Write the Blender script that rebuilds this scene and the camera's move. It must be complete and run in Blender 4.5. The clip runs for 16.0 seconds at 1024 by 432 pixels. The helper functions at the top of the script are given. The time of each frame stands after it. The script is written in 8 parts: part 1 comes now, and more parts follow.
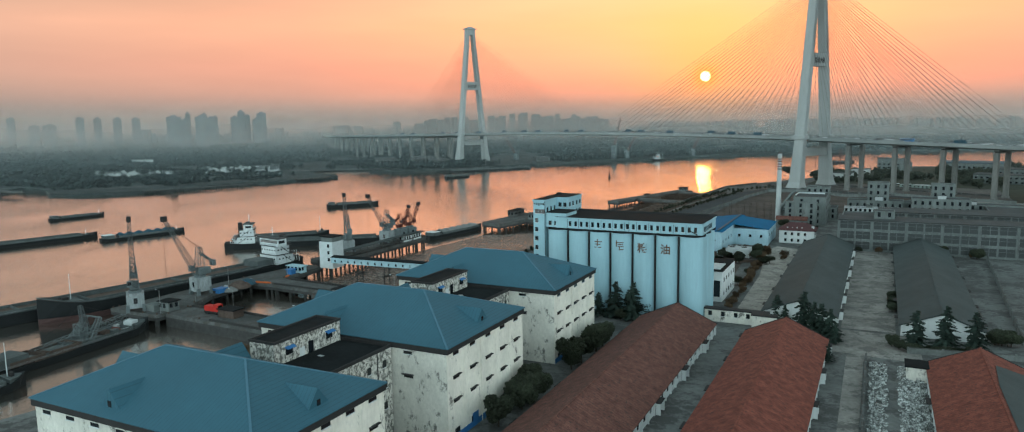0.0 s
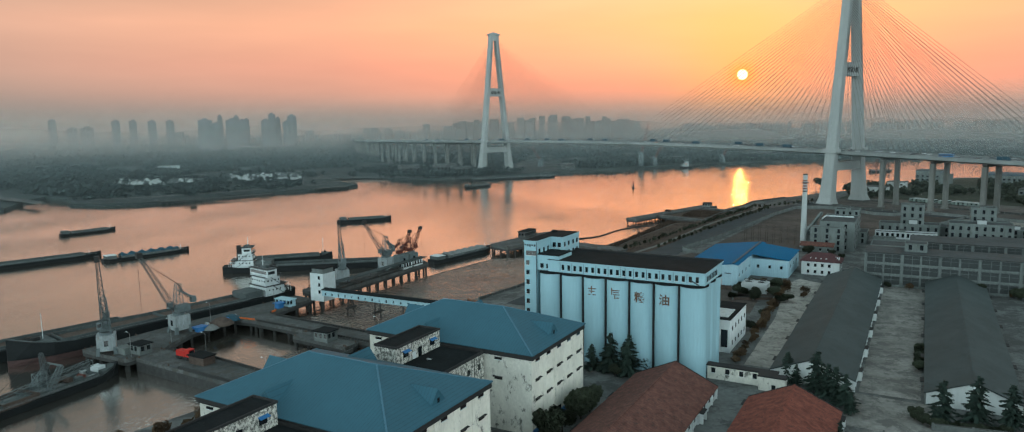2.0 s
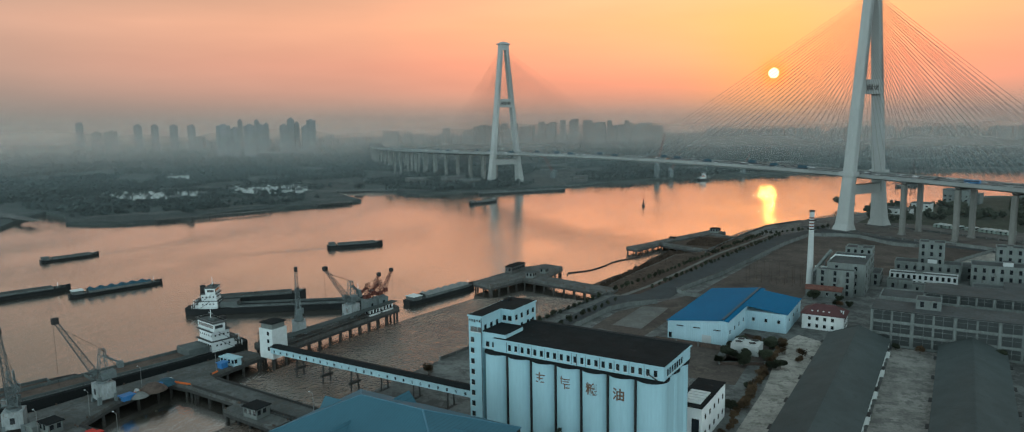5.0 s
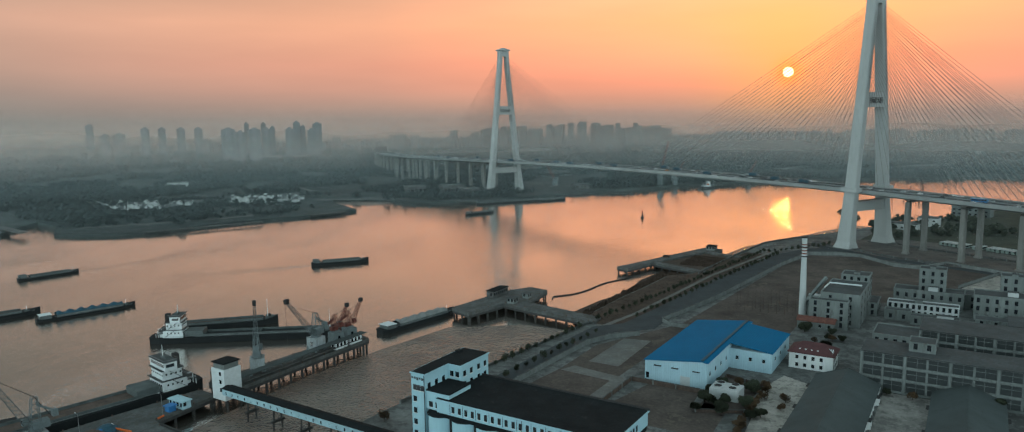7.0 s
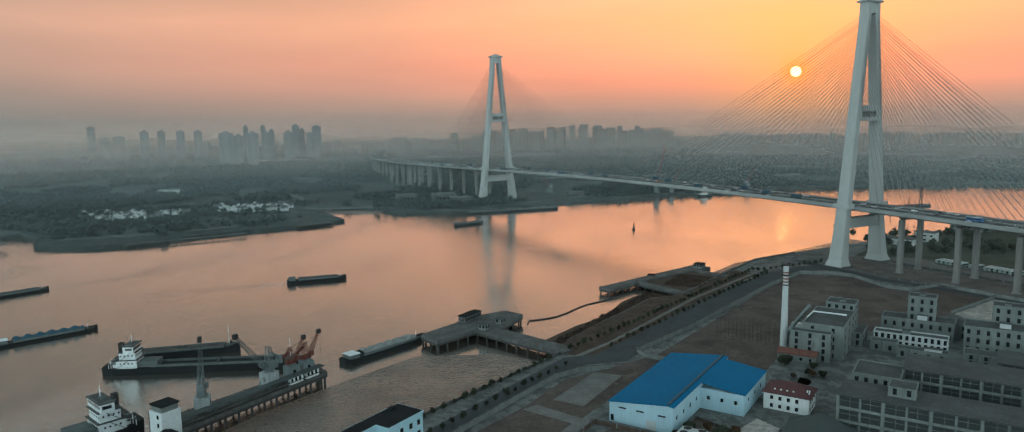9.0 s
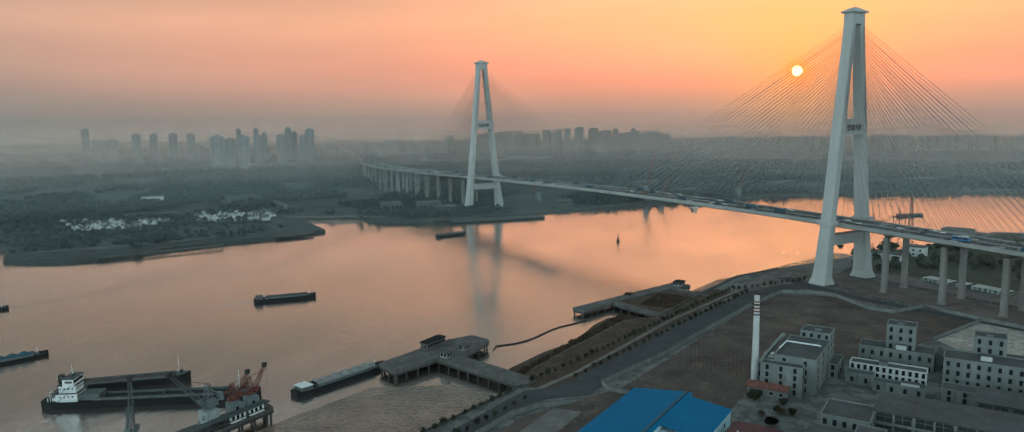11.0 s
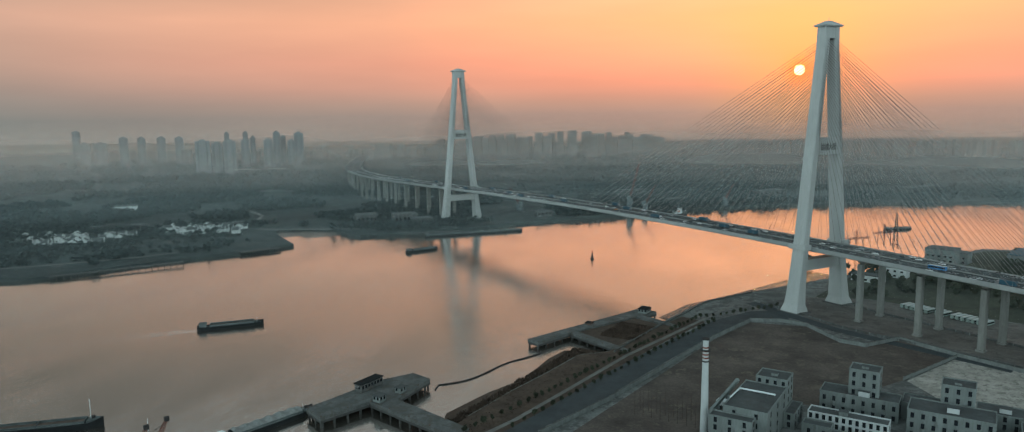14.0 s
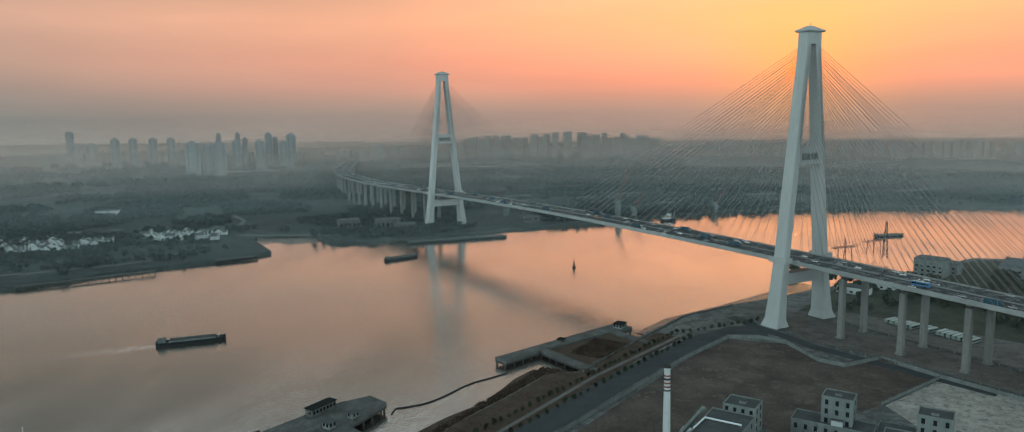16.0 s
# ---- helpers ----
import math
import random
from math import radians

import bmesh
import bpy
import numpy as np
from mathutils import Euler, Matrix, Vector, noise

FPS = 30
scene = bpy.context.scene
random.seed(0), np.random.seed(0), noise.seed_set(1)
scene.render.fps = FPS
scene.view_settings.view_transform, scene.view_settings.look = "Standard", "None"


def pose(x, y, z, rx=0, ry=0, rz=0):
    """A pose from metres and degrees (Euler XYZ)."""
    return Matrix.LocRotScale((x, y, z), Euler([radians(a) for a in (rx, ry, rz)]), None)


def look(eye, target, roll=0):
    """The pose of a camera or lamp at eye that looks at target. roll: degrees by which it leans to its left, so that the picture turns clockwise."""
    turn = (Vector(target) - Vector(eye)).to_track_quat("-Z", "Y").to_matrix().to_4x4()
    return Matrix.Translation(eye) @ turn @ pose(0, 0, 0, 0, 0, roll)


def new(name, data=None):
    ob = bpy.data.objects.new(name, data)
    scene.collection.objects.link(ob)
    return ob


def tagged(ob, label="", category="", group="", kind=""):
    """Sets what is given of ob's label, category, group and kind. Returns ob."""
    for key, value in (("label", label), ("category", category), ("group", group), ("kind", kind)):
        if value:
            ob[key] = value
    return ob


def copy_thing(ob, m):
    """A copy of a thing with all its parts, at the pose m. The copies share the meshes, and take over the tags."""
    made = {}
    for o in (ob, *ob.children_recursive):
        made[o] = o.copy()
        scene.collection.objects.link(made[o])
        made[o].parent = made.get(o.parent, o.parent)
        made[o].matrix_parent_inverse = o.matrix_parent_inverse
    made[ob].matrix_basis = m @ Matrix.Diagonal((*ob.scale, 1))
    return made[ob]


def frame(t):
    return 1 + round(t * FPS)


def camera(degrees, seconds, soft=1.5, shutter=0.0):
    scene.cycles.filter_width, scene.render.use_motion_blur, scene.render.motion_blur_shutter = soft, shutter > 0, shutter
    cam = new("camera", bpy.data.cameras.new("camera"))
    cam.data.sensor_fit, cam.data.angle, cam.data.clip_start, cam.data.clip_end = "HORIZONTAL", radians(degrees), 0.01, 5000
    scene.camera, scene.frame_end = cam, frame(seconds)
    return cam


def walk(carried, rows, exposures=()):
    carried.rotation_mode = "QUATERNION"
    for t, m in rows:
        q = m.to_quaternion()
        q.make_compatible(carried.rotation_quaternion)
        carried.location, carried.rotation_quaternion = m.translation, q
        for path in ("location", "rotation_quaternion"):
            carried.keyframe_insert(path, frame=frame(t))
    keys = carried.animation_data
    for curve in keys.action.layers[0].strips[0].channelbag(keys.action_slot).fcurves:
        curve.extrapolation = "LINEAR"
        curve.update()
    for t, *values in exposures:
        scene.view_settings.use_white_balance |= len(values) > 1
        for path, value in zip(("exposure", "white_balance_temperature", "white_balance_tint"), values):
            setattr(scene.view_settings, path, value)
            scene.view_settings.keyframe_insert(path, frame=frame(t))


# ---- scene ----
# camera: seconds, place, yaw to the left, pitch, roll
cam = camera(69.78, 16.0, soft=1.1)
PATH = [
    (0.0, 41.11, -37.68, 78.49, 5.970, -7.562, -0.913),
    (0.5, 44.49, -31.83, 81.60, 6.720, -7.575, -0.912),
    (1.0, 47.94, -25.75, 84.75, 7.427, -7.587, -0.911),
    (1.5, 51.44, -19.52, 87.93, 8.055, -7.598, -0.909),
    (2.0, 55.00, -13.20, 91.13, 8.599, -7.609, -0.908),
    (2.5, 58.60, -6.84, 94.32, 9.065, -7.619, -0.907),
    (3.0, 62.26, -0.47, 97.51, 9.470, -7.629, -0.905),
    (3.5, 65.97, 5.87, 100.67, 9.828, -7.638, -0.903),
    (4.0, 69.72, 12.15, 103.82, 10.156, -7.647, -0.902),
    (4.5, 73.52, 18.37, 106.94, 10.463, -7.656, -0.900),
    (5.0, 77.37, 24.51, 110.02, 10.754, -7.665, -0.898),
    (5.5, 81.28, 30.58, 113.08, 11.031, -7.673, -0.896),
    (6.0, 85.23, 36.57, 116.11, 11.290, -7.681, -0.893),
    (6.5, 89.24, 42.48, 119.10, 11.528, -7.690, -0.891),
    (7.0, 93.30, 48.34, 122.07, 11.739, -7.698, -0.889),
    (7.5, 97.42, 54.16, 125.00, 11.918, -7.706, -0.886),
    (8.0, 101.59, 59.94, 127.91, 12.063, -7.715, -0.883),
    (8.5, 105.82, 65.71, 130.78, 12.171, -7.724, -0.880),
    (9.0, 110.11, 71.49, 133.63, 12.246, -7.733, -0.877),
    (9.5, 114.46, 77.29, 136.44, 12.292, -7.742, -0.874),
    (10.0, 118.86, 83.12, 139.22, 12.316, -7.751, -0.871),
    (10.5, 123.32, 89.01, 141.95, 12.326, -7.761, -0.868),
    (11.0, 127.82, 94.96, 144.64, 12.331, -7.771, -0.865),
    (11.5, 132.37, 100.99, 147.27, 12.338, -7.782, -0.861),
    (12.0, 136.95, 107.09, 149.83, 12.352, -7.794, -0.857),
    (12.5, 141.56, 113.27, 152.31, 12.376, -7.806, -0.854),
    (13.0, 146.18, 119.51, 154.68, 12.407, -7.818, -0.850),
    (13.5, 150.81, 125.82, 156.94, 12.441, -7.832, -0.846),
    (14.0, 155.43, 132.16, 159.06, 12.469, -7.846, -0.842),
    (14.5, 160.03, 138.52, 161.00, 12.487, -7.861, -0.838),
    (15.0, 164.58, 144.84, 162.73, 12.493, -7.876, -0.833),
    (15.5, 169.06, 151.10, 164.23, 12.502, -7.893, -0.829),
    (16.0, 173.45, 157.22, 165.44, 12.551, -7.911, -0.824),
]
walk(cam, [(t, pose(x, y, z, 0, 0, yaw) @ pose(0, 0, 0, 90 + pitch) @ pose(0, 0, 0, 0, 0, roll)) for t, x, y, z, yaw, pitch, roll in PATH], exposures=[(0.0, 0.20), (1.0, 0.18), (2.5, 0.09), (4.0, 0.04), (6.5, -0.03), (9.0, -0.01), (12.5, 0.0), (16.0, 0.0)])

# ---- light: a hazy sunset; the disc stands low over the river ----
SUN_AZ, SUN_EL = 8.72, 2.88
SUN_DIR = Vector((math.sin(radians(SUN_AZ)) * math.cos(radians(SUN_EL)), math.cos(radians(SUN_AZ)) * math.cos(radians(SUN_EL)), math.sin(radians(SUN_EL))))


def srgb(r, g, b):
    """Linear colour from 0-255 values."""
    return tuple((c / 255 / 12.92) if c <= 10.3 else ((c / 255 + 0.055) / 1.055) ** 2.4 for c in (r, g, b)) + (1,)


def make_world():
    world = bpy.data.worlds.new("sunset_sky")
    world.use_nodes = True
    scene.world = world
    nt = world.node_tree
    nt.nodes.clear()
    n, ln = nt.nodes.new, nt.links.new
    out, bg = n("ShaderNodeOutputWorld"), n("ShaderNodeBackground")
    ln(bg.outputs[0], out.inputs[0])
    co = n("ShaderNodeTexCoord")
    sep = n("ShaderNodeSeparateXYZ")
    ln(co.outputs["Generated"], sep.inputs[0])

    def math_node(op, a, b=None, clamp=False):
        m = n("ShaderNodeMath")
        m.operation, m.use_clamp = op, clamp
        for k, v in ((0, a), (1, b)):
            if v is None:
                continue
            if isinstance(v, (int, float)):
                m.inputs[k].default_value = v
            else:
                ln(v, m.inputs[k])
        return m.outputs[0]

    def ramp(fac, stops):
        r = n("ShaderNodeValToRGB")
        e = r.color_ramp.elements
        e[0].position, e[0].color = stops[0]
        e[1].position, e[1].color = stops[-1]
        for p, c in stops[1:-1]:
            k = e.new(p)
            k.color = c
        ln(fac, r.inputs[0])
        return r.outputs[0]

    def mix(fac, a, b, kind="MIX"):
        m = n("ShaderNodeMix")
        m.data_type, m.blend_type = "RGBA", kind
        for k, v in ((0, fac), (6, a), (7, b)):
            if isinstance(v, (int, float)):
                m.inputs[k].default_value = v
            elif isinstance(v, tuple):
                m.inputs[k].default_value = v
            else:
                ln(v, m.inputs[k])
        return m.outputs[2]

    # elevation 0 at the horizon, 1 at about 30 degrees
    el = math_node("MULTIPLY", sep.outputs[2], 2.0, True)
    hx, hy = SUN_DIR.x / SUN_DIR.xy.length, SUN_DIR.y / SUN_DIR.xy.length
    dot = math_node("ADD", math_node("MULTIPLY", sep.outputs[0], hx), math_node("MULTIPLY", sep.outputs[1], hy))
    flat = math_node("SQRT", math_node("ADD", math_node("MULTIPLY", sep.outputs[0], sep.outputs[0]), math_node("MULTIPLY", sep.outputs[1], sep.outputs[1])))
    turn = math_node("DIVIDE", dot, math_node("MAXIMUM", flat, 0.001))  # cosine of the angle to the sun's bearing
    side = math_node("MULTIPLY_ADD", turn, 0.5)
    side.node.inputs[2].default_value = 0.5
    # towards the sun: smoky horizon, salmon, then gold
    warm = ramp(el, [(0.0, srgb(166, 136, 122)), (0.03, srgb(186, 141, 121)), (0.075, srgb(222, 148, 121)), (0.14, srgb(246, 155, 123)), (0.24, srgb(250, 168, 124)), (0.36, srgb(248, 176, 138)), (0.5, srgb(172, 139, 120)), (0.7, srgb(102, 98, 93)), (0.88, srgb(136, 146, 148)), (1.0, (0.36, 0.50, 0.53, 1))])
    # well to the side of the sun
    dull = ramp(el, [(0.0, srgb(118, 120, 116)), (0.05, srgb(140, 130, 122)), (0.12, srgb(168, 140, 126)), (0.24, srgb(192, 152, 133)), (0.36, srgb(144, 129, 117)), (0.55, srgb(92, 91, 86)), (0.75, srgb(76, 78, 77)), (0.88, srgb(118, 128, 130)), (1.0, (0.36, 0.50, 0.53, 1))])
    # behind the camera
    cool = ramp(el, [(0.0, (0.90, 1.25, 1.32, 1)), (0.12, (1.85, 2.35, 2.42, 1)), (0.5, (1.85, 2.40, 2.50, 1)), (0.85, (0.80, 1.05, 1.10, 1)), (1.0, (0.36, 0.50, 0.53, 1))])
    near_sun = ramp(side, [(0.0, (0, 0, 0, 1)), (0.78, (0, 0, 0, 1)), (0.93, (0.45, 0.45, 0.45, 1)), (0.995, (1, 1, 1, 1)), (1.0, (1, 1, 1, 1))])
    front = ramp(side, [(0.0, (0, 0, 0, 1)), (0.33, (0, 0, 0, 1)), (0.72, (1, 1, 1, 1)), (1.0, (1, 1, 1, 1))])
    sky = mix(front, cool, mix(near_sun, dull, warm))
    # thin uneven smoke in bands
    noise_tex = n("ShaderNodeTexNoise")
    mp = n("ShaderNodeMapping")
    mp.inputs["Scale"].default_value = (2.2, 2.2, 14)
    ln(co.outputs["Generated"], mp.inputs[0])
    ln(mp.outputs[0], noise_tex.inputs["Vector"])
    noise_tex.inputs["Scale"].default_value, noise_tex.inputs["Detail"].default_value = 1.4, 4
    sky = mix(1.0, sky, ramp(noise_tex.outputs[0], [(0.3, (0.93, 0.93, 0.94, 1)), (0.7, (1.06, 1.05, 1.04, 1))]), "MULTIPLY")
    # the glow round the disc and the disc itself
    d3 = n("ShaderNodeVectorMath")
    d3.operation = "DOT_PRODUCT"
    ln(co.outputs["Generated"], d3.inputs[0])
    d3.inputs[1].default_value = SUN_DIR
    c = d3.outputs["Value"]
    glow = math_node("POWER", math_node("MAXIMUM", c, 0.0), 260.0)
    sky = mix(math_node("MULTIPLY", glow, 0.34), sky, (0.98, 0.40, 0.05, 1))
    halo = math_node("POWER", math_node("MAXIMUM", c, 0.0), 9000.0)
    sky = mix(math_node("MULTIPLY", halo, 0.8), sky, (1.6, 0.33, 0.05, 1))
    disc = math_node("GREATER_THAN", c, math.cos(radians(0.36)))
    sky = mix(disc, sky, (2.2, 1.75, 0.85, 1))
    # the clear air above the haze
    nishita = n("ShaderNodeTexSky")
    nishita.sky_type, nishita.sun_disc = "NISHITA", False
    nishita.sun_elevation, nishita.sun_rotation = radians(SUN_EL), radians(SUN_AZ)
    nishita.dust_density, nishita.air_density = 6.0, 1.5
    sky = mix(0.02, sky, nishita.outputs[0], "ADD")
    ln(sky, bg.inputs[0])
    bg.inputs[1].default_value = 1.28
    lamp = bpy.data.lights.new("sun", "SUN")
    lamp.energy, lamp.angle, lamp.color = 0.06, radians(0.8), (1.0, 0.42, 0.08)
    sun = new("sun", lamp)
    sun.matrix_world = look((0, 0, 400), Vector((0, 0, 400)) - SUN_DIR)


make_world()


# ---- materials ----
def mat(name, colour, rough=0.8, metal=0.0, vary=0.25, scale=0.25, fine=3.0, bump=0.15, spec=0.18, streak=0.0, dirt=None, dirt_at=0.55, each=0.0, rows=0.0, row_axis=0, emit=0.0, row_gap=0.12):
    """A surface with variation at two scales; streak draws it out down the walls, dirt stains it, rows gives ribs or courses so many metres apart."""
    m = bpy.data.materials.new(name)
    m.use_nodes = True
    nt = m.node_tree
    n, ln = nt.nodes.new, nt.links.new
    b = nt.nodes["Principled BSDF"]
    b.inputs["Roughness"].default_value, b.inputs["Metallic"].default_value = rough, metal
    b.inputs["Specular IOR Level"].default_value = spec
    co = n("ShaderNodeTexCoord")
    src = co.outputs["Object"]
    if streak:
        mp = n("ShaderNodeMapping")
        mp.inputs["Scale"].default_value = (1, 1, 1 / (1 + streak))
        ln(src, mp.inputs[0])
        vec = mp.outputs[0]
    else:
        vec = src

    def noise_of(s, detail):
        t = n("ShaderNodeTexNoise")
        t.inputs["Scale"].default_value, t.inputs["Detail"].default_value, t.inputs["Roughness"].default_value = s, detail, 0.62
        ln(vec, t.inputs["Vector"])
        return t.outputs[0]

    def mixer(kind, fac, a, c2):
        x = n("ShaderNodeMix")
        x.data_type, x.blend_type = "RGBA", kind
        for k, v in ((0, fac), (6, a), (7, c2)):
            if isinstance(v, (int, float, tuple)):
                x.inputs[k].default_value = v
            else:
                ln(v, x.inputs[k])
        return x.outputs[2]

    def spread(fac, lo, hi, a, c2):
        r = n("ShaderNodeMapRange")
        r.inputs["From Min"].default_value, r.inputs["From Max"].default_value = lo, hi
        r.inputs["To Min"].default_value, r.inputs["To Max"].default_value = a, c2
        ln(fac, r.inputs[0])
        return r.outputs[0]

    big, small = noise_of(scale, 5), noise_of(fine, 6)
    base = colour if len(colour) == 4 else (*colour, 1)
    col = mixer("MULTIPLY", 1.0, base, spread(big, 0.25, 0.75, 1 - vary, 1 + vary * 0.7))
    col = mixer("MULTIPLY", 1.0, col, spread(small, 0.25, 0.75, 1 - vary * 0.6, 1 + vary * 0.5))
    if each:
        info = n("ShaderNodeObjectInfo")
        col = mixer("MULTIPLY", 1.0, col, spread(info.outputs["Random"], 0, 1, 1 - each, 1 + each))
    if dirt:
        stain = n("ShaderNodeTexNoise")
        stain.inputs["Scale"].default_value, stain.inputs["Detail"].default_value, stain.inputs["Roughness"].default_value = scale * 2.3, 12, 0.76
        ln(vec, stain.inputs["Vector"])
        col = mixer("MIX", spread(stain.outputs[0], dirt_at - 0.02, dirt_at + 0.05, 0, 0.88), col, dirt if len(dirt) == 4 else (*dirt, 1))
    height = small
    if rows:
        s = n("ShaderNodeSeparateXYZ")
        ln(src, s.inputs[0])
        w = n("ShaderNodeMath")
        w.operation = "MULTIPLY"
        w.inputs[1].default_value = 1 / rows
        ln(s.outputs[row_axis], w.inputs[0])
        fr = n("ShaderNodeMath")
        fr.operation = "FRACT"
        ln(w.outputs[0], fr.inputs[0])
        gap = n("ShaderNodeMath")
        gap.operation = "LESS_THAN"
        gap.inputs[1].default_value = row_gap
        ln(fr.outputs[0], gap.inputs[0])
        col = mixer("MULTIPLY", 1.0, col, spread(gap.outputs[0], 0, 1, 1.0, 0.72))
    ln(col, b.inputs["Base Color"])
    if bump:
        bp = n("ShaderNodeBump")
        bp.inputs["Strength"].default_value, bp.inputs["Distance"].default_value = bump, 0.12
        ln(height, bp.inputs["Height"])
        ln(bp.outputs[0], b.inputs["Normal"])
    if emit:
        b.inputs["Emission Color"].default_value, b.inputs["Emission Strength"].default_value = base, emit
    return m


def glass_mat(name, colour, rough=0.12):
    m = bpy.data.materials.new(name)
    m.use_nodes = True
    b = m.node_tree.nodes["Principled BSDF"]
    b.inputs["Base Color"].default_value, b.inputs["Roughness"].default_value, b.inputs["Specular IOR Level"].default_value = (*colour, 1), rough, 0.6
    return m


def water_mat():
    m = bpy.data.materials.new("river_water")
    m.use_nodes = True
    nt = m.node_tree
    n, ln = nt.nodes.new, nt.links.new
    b = nt.nodes["Principled BSDF"]
    b.inputs["IOR"].default_value = 4.6
    b.inputs["Specular Tint"].default_value = (1.0, 0.94, 0.90, 1)
    b.inputs["Specular IOR Level"].default_value = 0.95
    co = n("ShaderNodeTexCoord")

    def tex(scale, detail, sx, sy, turn):
        mp = n("ShaderNodeMapping")
        mp.inputs["Scale"].default_value, mp.inputs["Rotation"].default_value = (sx, sy, 1), (0, 0, turn)
        ln(co.outputs["Object"], mp.inputs[0])
        t = n("ShaderNodeTexNoise")
        t.inputs["Scale"].default_value, t.inputs["Detail"].default_value, t.inputs["Roughness"].default_value = scale, detail, 0.6
        ln(mp.outputs[0], t.inputs["Vector"])
        return t.outputs[0]

    silt = n("ShaderNodeValToRGB")
    e = silt.color_ramp.elements
    e[0].position, e[0].color, e[1].position, e[1].color = 0.35, (0.056, 0.053, 0.046, 1), 0.65, (0.086, 0.079, 0.067, 1)
    ln(tex(0.004, 4, 1, 0.5, 0.6), silt.inputs[0])
    ln(silt.outputs[0], b.inputs["Base Color"])
    # gusts roughen the surface in long patches
    rg = n("ShaderNodeMapRange")
    rg.inputs["From Min"].default_value, rg.inputs["From Max"].default_value, rg.inputs["To Min"].default_value, rg.inputs["To Max"].default_value = 0.35, 0.7, 0.03, 0.08
    gust = tex(0.006, 3, 1, 0.45, 0.5)
    ln(gust, rg.inputs[0])
    ln(rg.outputs[0], b.inputs["Roughness"])
    add = n("ShaderNodeMath")
    add.operation = "MULTIPLY_ADD"
    ln(tex(0.9, 3, 1, 0.6, 0.4), add.inputs[0])
    add.inputs[1].default_value = 0.55
    ln(tex(0.16, 3, 1, 0.45, 0.7), add.inputs[2])
    bp = n("ShaderNodeBump")
    bp.inputs["Distance"].default_value = 1.0
    rs = n("ShaderNodeMapRange")
    for k, v in (("From Min", 0.36), ("From Max", 0.64), ("To Min", 0.07), ("To Max", 0.27)):
        rs.inputs[k].default_value = v
    ln(tex(0.011, 3, 1, 0.4, 0.65), rs.inputs[0])
    ln(rs.outputs[0], bp.inputs["Strength"])
    ln(add.outputs[0], bp.inputs["Height"])
    ln(bp.outputs[0], b.inputs["Normal"])
    return m


WATER = water_mat()


def mud_mat():
    """Wet silt, wrinkled by the ebb and shining in its runnels."""
    m = bpy.data.materials.new("tidal_mud")
    m.use_nodes = True
    nt = m.node_tree
    n, ln = nt.nodes.new, nt.links.new
    b = nt.nodes["Principled BSDF"]
    co = n("ShaderNodeTexCoord")
    warp, vor, big = n("ShaderNodeTexNoise"), n("ShaderNodeTexVoronoi"), n("ShaderNodeTexNoise")
    warp.inputs["Scale"].default_value, warp.inputs["Detail"].default_value = 0.12, 4
    ln(co.outputs["Object"], warp.inputs["Vector"])
    push = n("ShaderNodeVectorMath")
    push.operation = "MULTIPLY_ADD"
    push.inputs[1].default_value = (9, 9, 0)
    ln(warp.outputs["Color"], push.inputs[0])
    ln(co.outputs["Object"], push.inputs[2])
    vor.feature = "DISTANCE_TO_EDGE"
    vor.inputs["Scale"].default_value = 0.42
    ln(push.outputs[0], vor.inputs["Vector"])
    big.inputs["Scale"].default_value, big.inputs["Detail"].default_value = 0.03, 5
    ln(co.outputs["Object"], big.inputs["Vector"])
    cr = n("ShaderNodeValToRGB")
    e = cr.color_ramp.elements
    e[0].position, e[0].color, e[1].position, e[1].color = 0.3, (0.095, 0.076, 0.064, 1), 0.7, (0.165, 0.130, 0.106, 1)
    ln(big.outputs[0], cr.inputs[0])
    ln(cr.outputs[0], b.inputs["Base Color"])
    rr = n("ShaderNodeMapRange")
    for k, v in (("From Min", 0.0), ("From Max", 0.35), ("To Min", 0.06), ("To Max", 0.26)):
        rr.inputs[k].default_value = v
    ln(vor.outputs["Distance"], rr.inputs[0])
    ln(rr.outputs[0], b.inputs["Roughness"])
    bp = n("ShaderNodeBump")
    bp.inputs["Strength"].default_value, bp.inputs["Distance"].default_value = 0.9, 0.7
    ln(vor.outputs["Distance"], bp.inputs["Height"])
    ln(bp.outputs[0], b.inputs["Normal"])
    return m


MUD = mud_mat()
EARTH = mat("bare_earth", (0.068, 0.055, 0.048), 0.95, vary=0.5, scale=0.05, fine=0.7, dirt=(0.095, 0.080, 0.064), dirt_at=0.56)
YARD = mat("yard_concrete", (0.118, 0.122, 0.118), 0.9, vary=0.45, scale=0.05, fine=0.6, dirt=(0.055, 0.055, 0.053), dirt_at=0.5)
PALE_CONC = mat("pale_concrete", (0.120, 0.118, 0.112), 0.9, vary=0.4, scale=0.08, fine=0.9, dirt=(0.10, 0.095, 0.085), dirt_at=0.52)
ASPHALT = mat("asphalt", (0.038, 0.044, 0.047), 0.85, vary=0.3, scale=0.1, fine=2)
QUAY = mat("quay_concrete", (0.080, 0.084, 0.082), 0.9, vary=0.55, scale=0.12, fine=1.5, dirt=(0.06, 0.055, 0.05), dirt_at=0.52)
